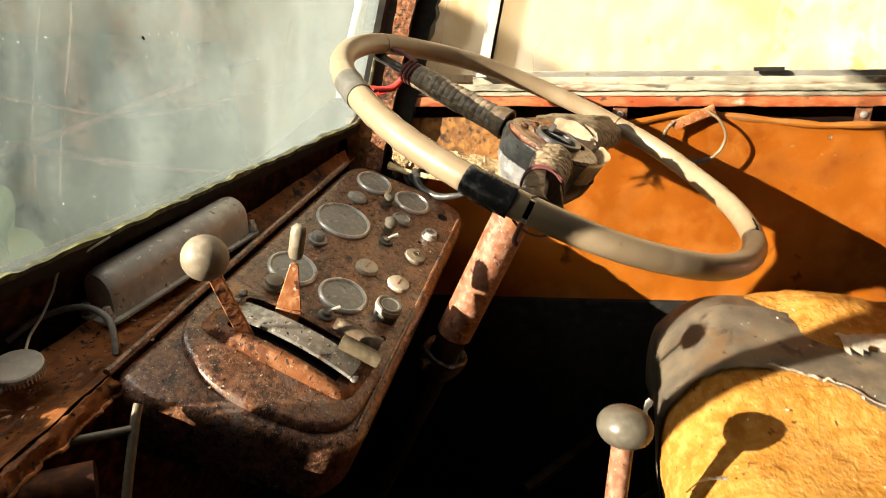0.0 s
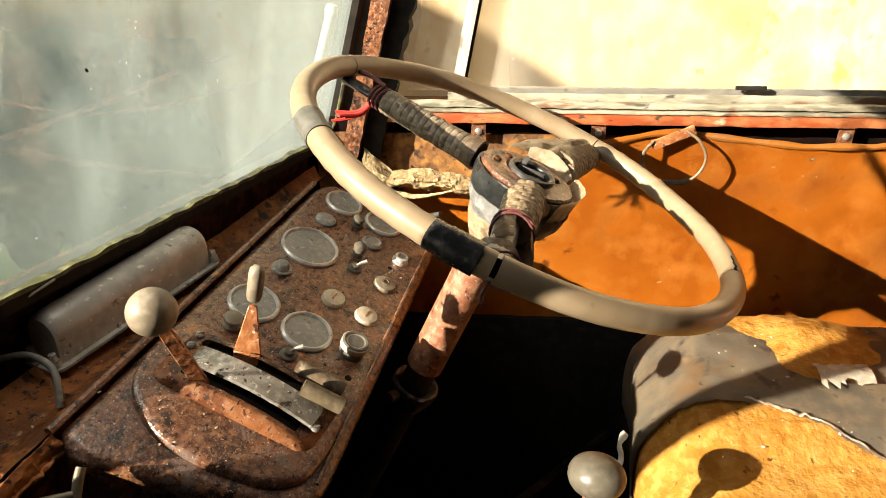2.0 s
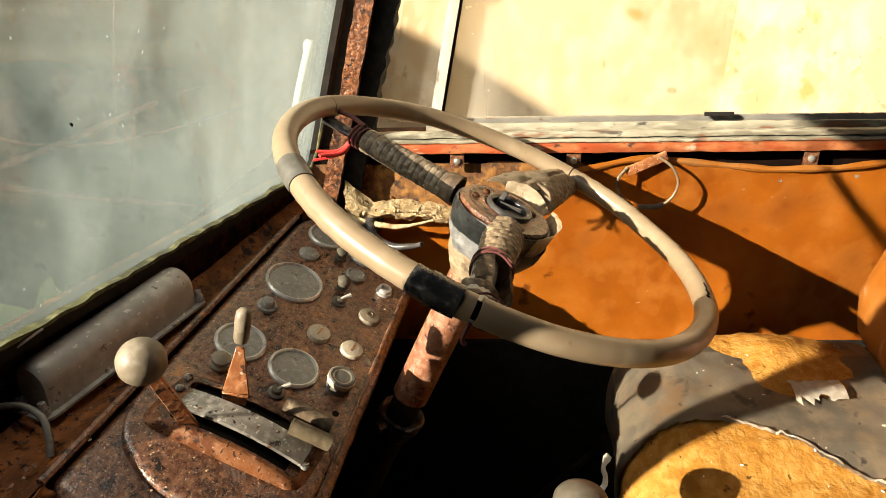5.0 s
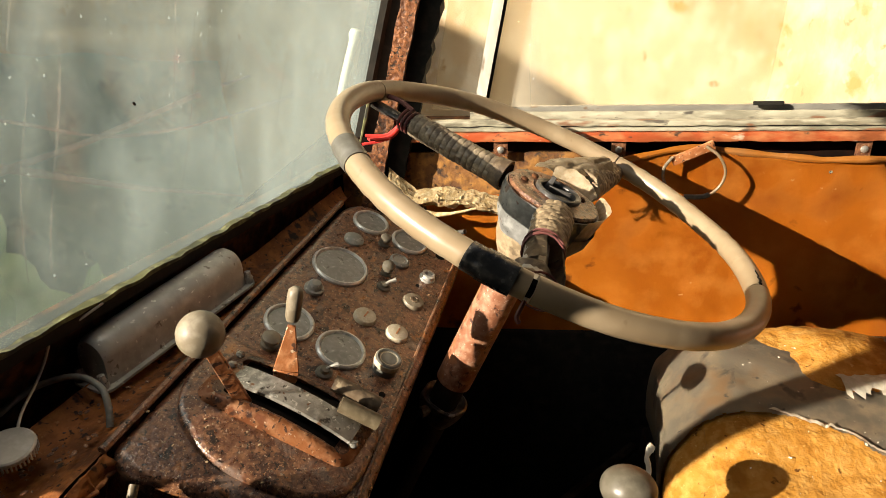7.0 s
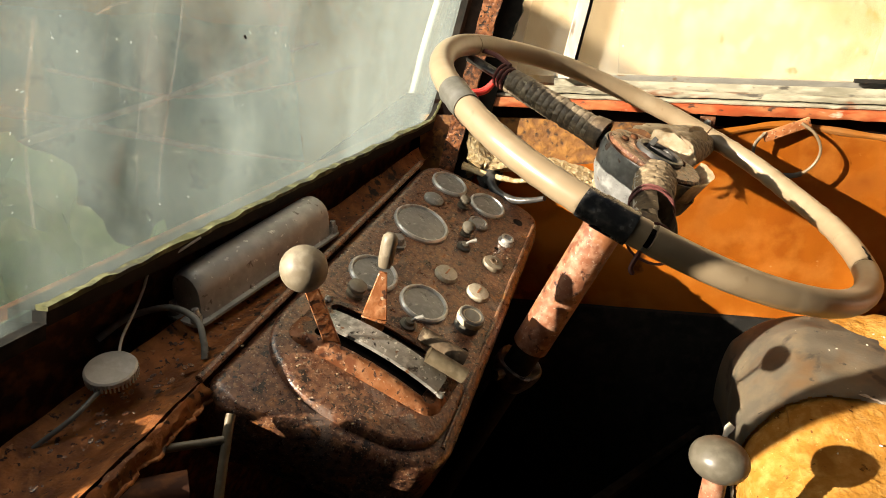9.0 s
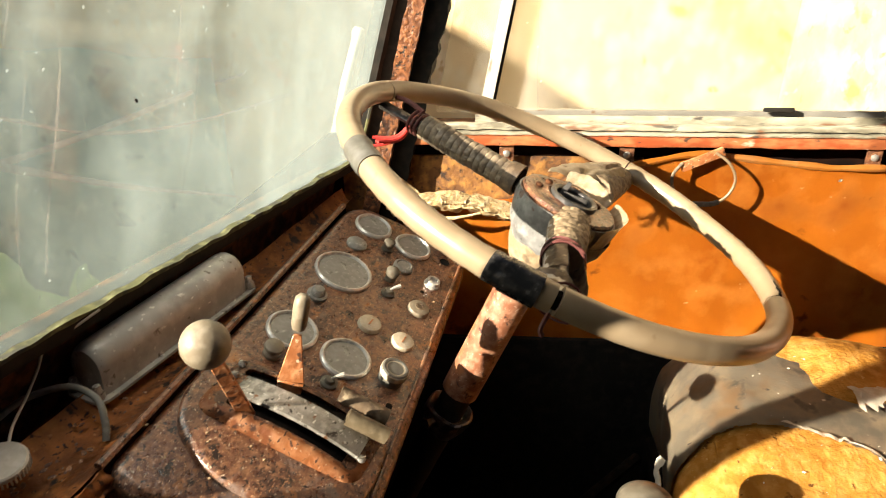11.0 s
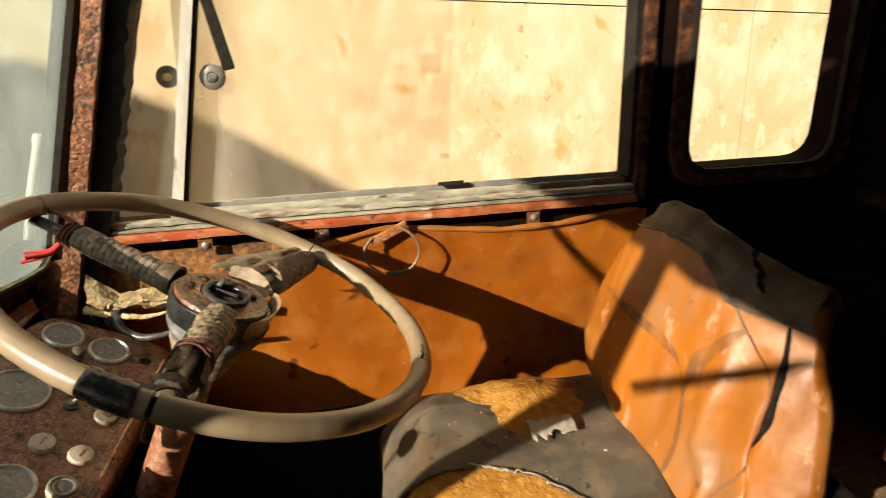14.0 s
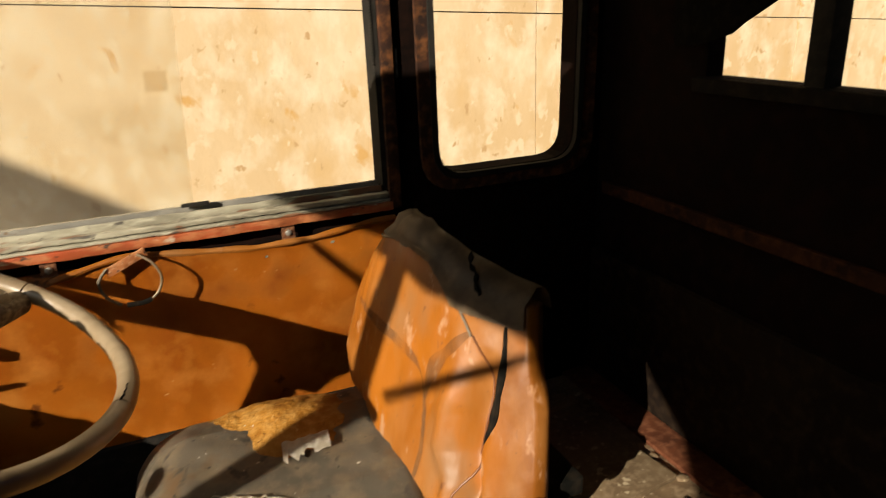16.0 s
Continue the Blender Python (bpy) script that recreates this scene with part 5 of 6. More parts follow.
# ---------------------------------------------------------------- orange side panel, brackets, pull strap
def panel_top(x):
    """Upper edge of the vinyl, torn away ahead of the wheel."""
    if x < 0.15:
        return 0.690 + 0.012 * (x + 0.05) / 0.2
    if x < 0.30:
        return 0.702 + (x - 0.15) / 0.15 * 0.050
    return float(np.interp(x, [0.30, 0.38, 0.42, 0.50, 0.60, 0.70, 0.80, 0.86], [0.758, 0.776, 0.779, 0.769, 0.759, 0.761, 0.774, 0.776]))


def door_card():
    bm = bmesh.new()
    nx, nz = 110, 56
    grid = []
    for i in range(nx + 1):
        x = -0.10 + 0.97 * i / nx
        top, row = panel_top(x) + (jag(x, 3.0, 0.004) if x < 0.3 else 0), []
        for j in range(nz + 1):
            z = 0.44 + (top - 0.44) * j / nz
            bulge = -0.016 * math.sin(math.pi * min(1, max(0, (0.76 - z) / 0.42))) ** 0.7 + 0.003 * noise.noise(Vector((x * 5, z * 5, 2))) + 0.0025 * noise.noise(Vector((x * 14, z * 9, 4)))
            row.append(bm.verts.new((x, SIDE - 0.016 - bulge, z)))
        grid.append(row)
    for i in range(nx):
        for j in range(nz):
            bm.faces.new((grid[i][j], grid[i + 1][j], grid[i + 1][j + 1], grid[i][j + 1]))
    bmesh.ops.solidify(bm, geom=bm.faces[:], thickness=-0.004)
    return bm


card = thing("side_lining", (0.4, SIDE - 0.02, 0.40), "orange vinyl side lining with a rolled upper edge", "lining", kind="structure")
part("vinyl_sheet", door_card(), "vinyl", card)
part("rolled_edge", sweep([(x, SIDE - 0.018 - 0.003 * math.sin(x * 9), panel_top(x) + 0.001) for x in np.linspace(0.30, 0.85, 60)], [0.0052 + 0.0008 * math.sin(k * 0.7) for k in range(60)], 8), "vinyl_seat", card, "rolled orange vinyl edge")
for x in (0.47, 0.62, 0.735, 0.80):
    part("tack", lathe([(0.004, 0), (0.0035, 0.0015), (0, 0.0022)], 12, aimed((x, SIDE - 0.0118, panel_top(x) - 0.018), (0, -1, 0))), "steel", card)
# black panel added where the lower side lies in footwell shade
shade_panel = thing("footwell_shade_panel", (0.39, SIDE - 0.005, 0.02), "black panel standing in for the footwell shade under the orange lining", "panel", kind="structure")
part("black_face", rough_up(box(-0.10, 0.87, SIDE - 0.013, SIDE + 0.003, 0.02, 0.449, 0.003), 0.0008, 20), "rubber", shade_panel)
# bare rusted metal behind the torn corner
part("bare_metal", box(-0.14, 0.33, SIDE + 0.006, SIDE + 0.0115, 0.64, 0.766), "rust_ochre", card, "bare rusted steel behind the lining", smooth=0)
for x in (0.119, 0.300, 0.661):
    br = thing("bracket", (x, SIDE - 0.012, 0.765), "small rusty bracket with a bolt under the window rail", "bracket", "brackets under the rail")
    part("plate", box(x - 0.011, x + 0.011, SIDE - 0.0125, SIDE - 0.0085, 0.765, 0.7875, 0.001), "rust", br)
    part("bolt", lathe([(0.0055, 0), (0.0055, 0.0025), (0.003, 0.004), (0, 0.0045)], 8, aimed((x, SIDE - 0.0125, 0.776), (0, -1, 0))), "alu", br)

# torn jute padding along the front of the lining
def torn_pad():
    bm = bmesh.new()
    nx, nz = 70, 14
    grid = []
    for i in range(nx + 1):
        x = -0.055 + 0.215 * i / nx
        row = []
        for j in range(nz + 1):
            t = j / nz
            z = 0.700 + 0.020 * math.sin(x * 14 + 1.2) - t * (0.030 + jag(x, 9.0, 0.006)) + (0.045 * max(0, 1 - (x + 0.055) / 0.04)) * (1 - t)
            y = SIDE - 0.032 - 0.020 * math.sin(t * math.pi) - 0.006 * noise.noise(Vector((x * 40, t * 5, 1)))
            row.append(bm.verts.new(Vector((x, y, z)) + noise.noise_vector(Vector((x * 90, t * 8, 3))) * 0.004))
        grid.append(row)
    for i in range(nx):
        for j in range(nz):
            bm.faces.new((grid[i][j], grid[i + 1][j], grid[i + 1][j + 1], grid[i][j + 1]))
    bmesh.ops.solidify(bm, geom=bm.faces[:], thickness=0.006)
    return bm


pad = thing("torn_padding", (0.05, SIDE - 0.03, 0.66), "crumbling yellow-beige jute padding torn from the lining", "padding")
part("mat", torn_pad(), "jute", pad)
rng = random.Random(8)
for k in range(16):
    x = -0.05 + 0.2 * rng.random()
    p = Vector((x, SIDE - 0.045, 0.682 + 0.02 * math.sin(x * 14 + 1.2)))
    e = p + Vector((0.025 * (rng.random() - 0.4), -0.010 * rng.random(), 0.02 * (rng.random() - 0.35)))
    part("shred", sweep(spline([p, p.lerp(e, 0.5) + Vector((0, -0.006, 0.004)), e], 4), [0.003 * (1 - 0.09 * i) for i in range(9)], 6, flat=0.4), "jute", pad)
pts = spline([(-0.062, SIDE - 0.045, 0.700), (-0.02, SIDE - 0.055, 0.690), (0.03, SIDE - 0.052, 0.683), (0.08, SIDE - 0.048, 0.690)], 8)
part("pale_roll", rough_up(sweep(pts, [0.0065 - 0.0002 * k for k in range(len(pts))], 10), 0.0025, 60), "jute", pad, "pale rolled cloth edge")

# pull strap: a plate and a loop of wire-bound strap
st = thing("pull_strap", (0.40, SIDE - 0.038, 0.70), "rusty plate with a looped strap hanging from the lining", "strap")
part("plate", box(0.375, 0.440, SIDE - 0.033, SIDE - 0.028, 0.768, 0.783, 0.002, Matrix.Translation((0.408, 0, 0.775)) @ Matrix.Rotation(radians(-24), 4, "Y") @ Matrix.Translation((-0.408, 0, -0.775))), "rust_bright", st)
pts = spline([(0.424, SIDE - 0.036, 0.787), (0.443, SIDE - 0.043, 0.773), (0.453, SIDE - 0.048, 0.751), (0.447, SIDE - 0.048, 0.728), (0.428, SIDE - 0.048, 0.713), (0.398, SIDE - 0.043, 0.710)], 8)
part("loop", sweep(pts, 0.0022, 8), "vinyl_brown", st)
part("binding", sweep(pts[30:], 0.0042, 8), "tape_grey", st, "bright wire binding")
pts = spline([(0.378, SIDE - 0.033, 0.770), (0.365, SIDE - 0.038, 0.752), (0.370, SIDE - 0.038, 0.728), (0.39, SIDE - 0.038, 0.71)], 6)
part("loop_end", sweep(pts, 0.0025, 7), "cord", st)

# crank handle on the side wall
ck = thing("crank_handle", (-0.018, 1.098, 0.678), "black crank handle with a curved dull metal arm", "handle")
cc, ce = Vector((-0.020, 1.072, 0.684)), Vector((0.067, 1.008, 0.678))
axis = Vector((0.10, -1, 0.15)).normalized()
part("boss", lathe([(0.016, 0), (0.017, 0.020), (0.019, 0.022), (0.019, 0.030), (0.014, 0.034), (0.013, 0.040), (0.009, 0.046), (0, 0.047)], 22, aimed(cc - axis * 0.034, axis)), "black_grip", ck)
coil = [aimed(cc - axis * (0.030 - 0.0048 * a / (2 * math.pi)), axis) @ Vector(((0.0225 - 0.0007 * a) * math.cos(a), (0.0225 - 0.0007 * a) * math.sin(a), 0)) for a in np.linspace(0, 8 * math.pi, 90)]
part("spring", sweep(coil, 0.0023, 6), "black_grip", ck, "dark coil spring")
pts = spline([cc + axis * 0.006, cc.lerp(ce, 0.14) + Vector((0, -0.010, -0.014)), cc.lerp(ce, 0.45) + Vector((0, -0.006, -0.019)), cc.lerp(ce, 0.75) + Vector((0, 0, -0.012)), ce], 8)
part("arm", sweep(pts, [0.0078 - 0.00013 * k for k in range(len(pts))], 10), "black_grip", ck, "curved dull metal arm")

# latch bosses and the black strap on the window
for nm, c, r, mt, lab in (("latch_boss", (0.094, SIDE + 0.028, 1.032), 0.0165, "rubber", "round black latch boss with a brass centre on the vent glass"), ("latch_disc", (0.160, SIDE + 0.014, 1.030), 0.019, "alu", "dull metal latch disc on the sliding glass")):
    t = thing(nm, c, lab, "latch")
    m = aimed(c, (0, -1, 0))
    part("disc", lathe([(r, 0), (r, 0.004), (r * 0.8, 0.007), (r * 0.45, 0.0075), (r * 0.42, 0.005), (0, 0.005)], 28, m), mt, t)
    part("centre", lathe([(r * 0.38, 0.005), (r * 0.36, 0.009), (0, 0.010)], 18, m), "jute" if mt == "rubber" else "steel", t)
hs = thing("hanging_strip", (0.185, SIDE + 0.004, 1.038), "black frayed rubber strip hanging at the window", "strip")
part("strip", rough_up(blade((0.186, SIDE + 0.004, 1.040), (0.152, SIDE + 0.004, 1.20), 0.018, 0.016, 0.005, (1, 0, 0)), 0.0015, 50), "rubber", hs)

# ---------------------------------------------------------------- driver's seat
seat = thing("driver_seat", (0.56, 0.82, 0.0), "torn driver's seat with grey vinyl cushion, yellow foam and orange back", "seat")
CX0, CX1, CY0, CY1, CZ0 = 0.335, 0.775, 0.57, 1.068, 0.31


def sup(t, n):
    """Rounded shoulder from 0 at the rim to 1 inside."""
    t = min(1.0, max(0.0, t))
    return (1 - (1 - t) ** n) ** (1 / n)


def cushion_z(x, y):
    ex = sup((x - CX0) / 0.12, 2.0) * sup((CX1 - x) / 0.05, 2.5)
    ey = sup((y - CY0) / 0.06, 2.4) * sup((CY1 - y) / 0.065, 2.2)
    bolster = float(np.interp(y, [0.57, 0.70, 0.745, 0.785, 0.83, 0.90, 0.955, 1.0, 1.07], [-0.024, -0.022, -0.012, 0.010, 0.020, 0.028, 0.034, 0.026, 0.0]))
    return CZ0 + (0.182 + bolster - 0.02 * (x - 0.5)) * ex * ey


def cushion(off, keep):
    """The cushion's skin, sunk by off; keep says which patches stay."""
    bm = bmesh.new()
    nx, ny = (230, 250) if off < 0.002 else (110, 120)
    vs = {}

    def at(i, j):
        if (i, j) not in vs:
            x, y = CX0 + (CX1 - CX0) * i / nx, CY0 + (CY1 - CY0) * j / ny
            z = cushion_z(x, y) - off
            lean = 0.030 * min(1.0, max(0.0, (0.95 - y) / 0.16)) * min(1.0, max(0.0, (0.47 - x) / 0.11))
            p = Vector((x - lean + max(0.0, 0.450 - cushion_z(x, y)) * 0.30 * (x < 0.45) + off * (x < 0.40), y, z))
            if off > 0.002:
                p.z += 0.022 * math.exp(-min(4.0, hole(x, y)) ** 2)
            p.z += 0.003 * noise.noise(p * 18) + (0.0014 * noise.noise(p * 70) if off > 0.002 else 0.0012 * noise.noise(p * 35))
            vs[i, j] = bm.verts.new(p)
        return vs[i, j]

    for i in range(nx):
        for j in range(ny):
            x, y = CX0 + (CX1 - CX0) * (i + 0.5) / nx, CY0 + (CY1 - CY0) * (j + 0.5) / ny
            if keep(x, y):
                bm.faces.new((at(i, j), at(i + 1, j), at(i + 1, j + 1), at(i, j + 1)))
    return bm


def tear_line(x):
    """The near tear: vinyl remains beyond this y."""
    return float(np.interp(x, [0.33, 0.36, 0.40, 0.47, 0.507, 0.562, 0.605, 0.70, 0.78], [0.765, 0.795, 0.817, 0.817, 0.806, 0.782, 0.752, 0.705, 0.66])) + jag(x, 1.0, 0.004)


HOLE = (0.588, 0.970)


def hole_radius(a):
    return float(np.interp(a % 360, [-20, 40, 83, 123, 155, 178, 209, 239, 261, 302, 340, 400], [0.079, 0.082, 0.088, 0.092, 0.096, 0.074, 0.048, 0.071, 0.087, 0.090, 0.079, 0.082]))


def hole(x, y):
    """The second tear, over the far shoulder."""
    dx, dy = x - HOLE[0], y - HOLE[1]
    return math.hypot(dx, dy) / hole_radius(math.degrees(math.atan2(dy, dx))) + 0.10 * noise.noise(Vector((x * 40, y * 40, 2))) + 0.06 * noise.noise(Vector((x * 110, y * 110, 2)))


def vinyl_here(x, y):
    return y > tear_line(x) and hole(x, y) > 1.0


bm = cushion(0.0, vinyl_here)
bmesh.ops.solidify(bm, geom=bm.faces[:], thickness=0.0022)
part("vinyl_cover", bm, "vinyl_grey", seat, "cracked grey vinyl cover, torn open")
part("foam", cushion(0.0045, lambda x, y: True), "foam", seat, "exposed yellow foam")


# curled white cloth backing along the tears
def curl(path, seed, w, up, material, label, n_out=1.0):
    bm = bmesh.new()
    rows = []
    for k, (x, y) in enumerate(path):
        z = cushion_z(x, y) + 0.0015
        ww = w * max(0.25, 0.75 + 0.9 * noise.noise(Vector((k * 0.10, seed, 0))) + 0.25 * noise.noise(Vector((k * 0.5, seed, 4)))) * min(1.0, 0.3 + k * 0.1)
        uu = up * (0.3 + 1.0 * abs(noise.noise(Vector((k * 0.21, seed, 8)))))
        rows.append([bm.verts.new((x, y, z)), bm.verts.new((x + 0.001, y - ww * 0.6 * n_out, z + uu)), bm.verts.new((x + 0.002 * noise.noise(Vector((k, seed, 1))), y - ww * n_out, z + uu * 0.7))])
    for a, b in zip(rows, rows[1:]):
        for k in range(2):
            bm.faces.new((a[k], a[k + 1], b[k + 1], b[k]))
    bmesh.ops.solidify(bm, geom=bm.faces[:], thickness=0.0012)
    part("torn_edge", bm, material, seat, label)


xs = np.linspace(0.467, 0.71, 80)
curl([(x, tear_line(x) + 0.003) for x in xs], 2.0, 0.0125, 0.007, "backing", "white cloth backing at the tear")
# frayed white crumbs of backing along the rim of the second tear
rng = random.Random(17)
bm = bmesh.new()
for k in range(70):
    a = 2.7 + 2.6 * rng.random()
    r = 0.5
    hr = hole_radius(math.degrees(a))
    while r < 1.6 and hole(HOLE[0] + hr * r * math.cos(a), HOLE[1] + hr * r * math.sin(a)) < 1.0:
        r += 0.02
    x, y = HOLE[0] + hr * r * math.cos(a), HOLE[1] + hr * r * math.sin(a)
    s = 0.0006 + 0.0019 * rng.random() ** 2
    b = bmesh.new()
    bmesh.ops.create_icosphere(b, subdivisions=1, radius=s)
    for v in b.verts:
        v.co *= 1 + 0.5 * noise.noise(v.co * 900 + Vector((k, 0, 0)))
    b.transform(Matrix.Translation((x, y, cushion_z(x, y) + 0.0012)) @ Matrix.Rotation(rng.random() * 6, 4, "Z") @ Matrix.Diagonal((1.8, 1, 0.4, 1)))
    me = bpy.data.meshes.new("tmp")
    b.to_mesh(me), b.free()
    bm.from_mesh(me)
    bpy.data.meshes.remove(me)
tagged(part("frayed_edge", bm, "backing", seat, "frayed white crumbs of cloth backing"), kind="stuff")
# the flap of pale cloth folded back beside the second tear
bm = bmesh.new()
grid = []
for i in range(15):
    row = []
    for j in range(9):
        s, t = i / 14, j / 8
        x = 0.577 + 0.071 * s - 0.006 * t
        y = 0.888 - 0.047 * t * (1 + 0.45 * noise.noise(Vector((s * 9, 1, 0)))) + 0.004 * s
        z = cushion_z(x, y) + 0.004 + 0.010 * math.sin(t * 2.4) + 0.003 * noise.noise(Vector((s * 6, t * 4, 0)))
        row.append(bm.verts.new((x, y, z)))
    grid.append(row)
for i in range(14):
    for j in range(8):
        if j < 7 or noise.noise(Vector((i * 1.7, 0, 3))) > -0.1:
            bm.faces.new((grid[i][j], grid[i + 1][j], grid[i + 1][j + 1], grid[i][j + 1]))
bmesh.ops.solidify(bm, geom=bm.faces[:], thickness=0.002)
part("cloth_flap", bm, "backing", seat, "frayed flap of pale cloth")
# a scrap hanging at the front corner and a bent steel rim in the worn-through foam
for nm, P, w, mt, lab in (("cloth_scrap", [(0.322, 0.800, 0.463), (0.310, 0.782, 0.420)], 0.012, "backing", "white cloth scrap at the front corner"),
                          ("wire_rim", [(0.336, 0.652, 0.445), (0.352, 0.666, 0.447), (0.372, 0.672, 0.449), (0.395, 0.668, 0.450), (0.415, 0.655, 0.450)], 0.004, "steel", "bent steel rim in the worn-through foam")):
    pts = spline([Vector(p) for p in P], 8) if len(P) > 2 else [Vector(P[0]).lerp(Vector(P[1]), k / 10) + Vector((-0.004 * math.sin(k * 0.6), 0, 0)) for k in range(11)]
    rs = [w * (0.7 + 0.4 * noise.noise(Vector((k * 0.5, w * 90, 0)))) for k in range(len(pts))]
    part(nm, sweep(pts, rs, 8, flat=0.25, up=(-1, 0, 0.4)), mt, seat, lab)
# crumbs of foam and cloth on the cushion
bm = bmesh.new()
for k in range(60):
    x, y = 0.40 + 0.36 * rng.random(), 0.60 + 0.43 * rng.random()
    s = 0.0005 + 0.0014 * rng.random() ** 3
    b = bmesh.new()
    bmesh.ops.create_icosphere(b, subdivisions=1, radius=s)
    b.transform(Matrix.Translation((x, y, cushion_z(x, y) + s * 0.4)) @ Matrix.Rotation(rng.random() * 3, 4, "Z") @ Matrix.Diagonal((1.8, 1, 0.7, 1)))
    me = bpy.data.meshes.new("tmp")
    b.to_mesh(me), b.free()
    bm.from_mesh(me)
    bpy.data.meshes.remove(me)
tagged(part("crumbs", bm, "backing", seat, "crumbs of foam and cloth"), kind="stuff")
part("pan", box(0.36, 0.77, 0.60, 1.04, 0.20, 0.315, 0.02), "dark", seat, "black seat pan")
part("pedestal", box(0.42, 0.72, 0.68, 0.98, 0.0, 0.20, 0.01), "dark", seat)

# the back: a domed shield of orange vinyl with a brown cap drawn over its top
def back_height(s):
    """The top slopes down towards the near side."""
    return 0.425 - 0.062 * max(0.0, (s - 0.30) / 0.70) ** 1.3


def back_xyz(s, t, lift=0.0):
    """s across from the far edge to the near one, t up; the front face."""
    z = 0.40 + back_height(s) * t
    far = float(np.interp(z, [0.40, 0.43, 0.47, 0.51, 0.55, 0.60, 0.68, 0.76, 0.80, 0.825], [0.81, 0.845, 0.885, 0.925, 0.980, 1.003, 1.000, 0.978, 0.957, 0.93]))
    near = float(np.interp(z, [0.40, 0.45, 0.50, 0.54, 0.62, 0.71, 0.76, 0.80, 0.825], [0.632, 0.622, 0.617, 0.623, 0.644, 0.676, 0.690, 0.712, 0.735]))
    y = far + (near - far) * s
    dome = (1 - abs(2 * s - 1) ** 2.4)
    x = 0.712 + (1.0 - y) * 0.40 + 0.25 * (z - 0.57) - 0.045 * dome * (1 - 0.3 * t) - lift
    return x, y, z


def sag(s, t, y, z):
    """How far the vinyl sinks (or swells, below zero) in folds and in the deep side crease."""
    c = float(np.interp(t, [0.12, 0.40, 0.55, 0.72, 0.88], [0.76, 0.79, 0.82, 0.855, 0.87]))
    fade = max(0, min(1, (t - 0.10) * 6)) * max(0, min(1, (0.78 - t) * 5))
    d = 0.006 * noise.noise(Vector((y * 22, z * 7, 1))) + 0.003 * noise.noise(Vector((y * 45, z * 14, 5)))
    d += 0.020 * math.exp(-((s - c) / 0.03) ** 2) * fade
    d -= 0.012 * math.exp(-((s - c + 0.09) / 0.05) ** 2) * max(0, min(1, (0.8 - t) * 4))
    d += 0.0008 * noise.noise(Vector((y * 30, z * 120, 2))) * math.exp(-((s - c + 0.10) / 0.08) ** 2) * fade
    return d + 0.004 * math.exp(-((t - 0.16) / 0.02) ** 2) * max(0, min(1, (s - 0.66) * 8))


def back_front(s0, s1, t0, t1, lift, nx, nz, crease=True):
    bm = bmesh.new()
    grid = []
    for i in range(nx + 1):
        row = []
        for j in range(nz + 1):
            s, t = s0 + (s1 - s0) * i / nx, t0 + (t1 - t0) * j / nz
            x, y, z = back_xyz(s, t, lift)
            p = Vector((x, y, z))
            if crease:
                p.x += sag(s, t, y, z)
            row.append(bm.verts.new(p))
        grid.append(row)
    for i in range(nx):
        for j in range(nz):
            bm.faces.new((grid[i][j], grid[i + 1][j], grid[i + 1][j + 1], grid[i][j + 1]))
    return bm, grid


bm, grid = back_front(0.0, 1.0, 0.0, 0.985, 0.0, 200, 90)
# closed behind and over the top by a rolled shell
ring = [grid[i][0] for i in range(201)] + [grid[200][j] for j in range(1, 91)] + [grid[i][90] for i in range(199, -1, -1)] + [grid[0][j] for j in range(89, 0, -1)]
prev = ring
cy, cz = 0.818, 0.61
for k, (dx, sh) in enumerate(((0.005, 1.006), (0.014, 1.008), (0.024, 0.99), (0.03, 0.90))):
    cur = []
    for v in ring:
        cur.append(bm.verts.new((v.co.x + dx, cy + (v.co.y - cy) * sh, cz + (v.co.z - cz) * (1 + (sh - 1) * 0.6))))
    for a in range(len(ring)):
        b = (a + 1) % len(ring)
        bm.faces.new((prev[a], prev[b], cur[b], cur[a]))
    prev = cur
bm.faces.new(prev)
part("backrest", bm, "vinyl_seat", seat, "worn orange vinyl backrest with creases", smooth=60)
# brown cap over the top
bm = bmesh.new()
rows = []
for i in range(61):
    s = i / 60
    low = float(np.interp(s, [0, 0.3, 0.55, 0.62, 0.70, 0.80, 1.0], [0.945, 0.95, 0.955, 0.925, 0.865, 0.87, 0.905])) + jag(s, 6.0, 0.006, 14)
    row = []
    for t, dx in ((low, 0), (low + (0.985 - low) * 0.33, 0), (low + (0.985 - low) * 0.66, 0), (0.985, 0), (1.02, 0.010), (1.035, 0.024), (1.03, 0.036), (1.0, 0.044), (0.95, 0.048)):
        tt = min(t, 0.985)
        x, y, z = back_xyz(s, tt, 0.006)
        y = 0.818 + (y - 0.818) * (1.015 if dx < 0.012 else 0.93)
        row.append(bm.verts.new(Vector((x + dx, y, 0.40 + back_height(s) * t)) + noise.noise_vector(Vector((s * 8, t * 12, 0))) * 0.0025))
    rows.append(row)
for a, b in zip(rows, rows[1:]):
    for k in range(8):
        bm.faces.new((a[k], a[k + 1], b[k + 1], b[k]))
bmesh.ops.solidify(bm, geom=bm.faces[:], thickness=0.003)
part("back_cap", bm, "vinyl_brown", seat, "dusty brown vinyl cap over the top, split")


def on_back(s, t, lift=0.004):
    x, y, z = back_xyz(s, t, lift)
    return Vector((x + sag(s, t, y, z), y, z))


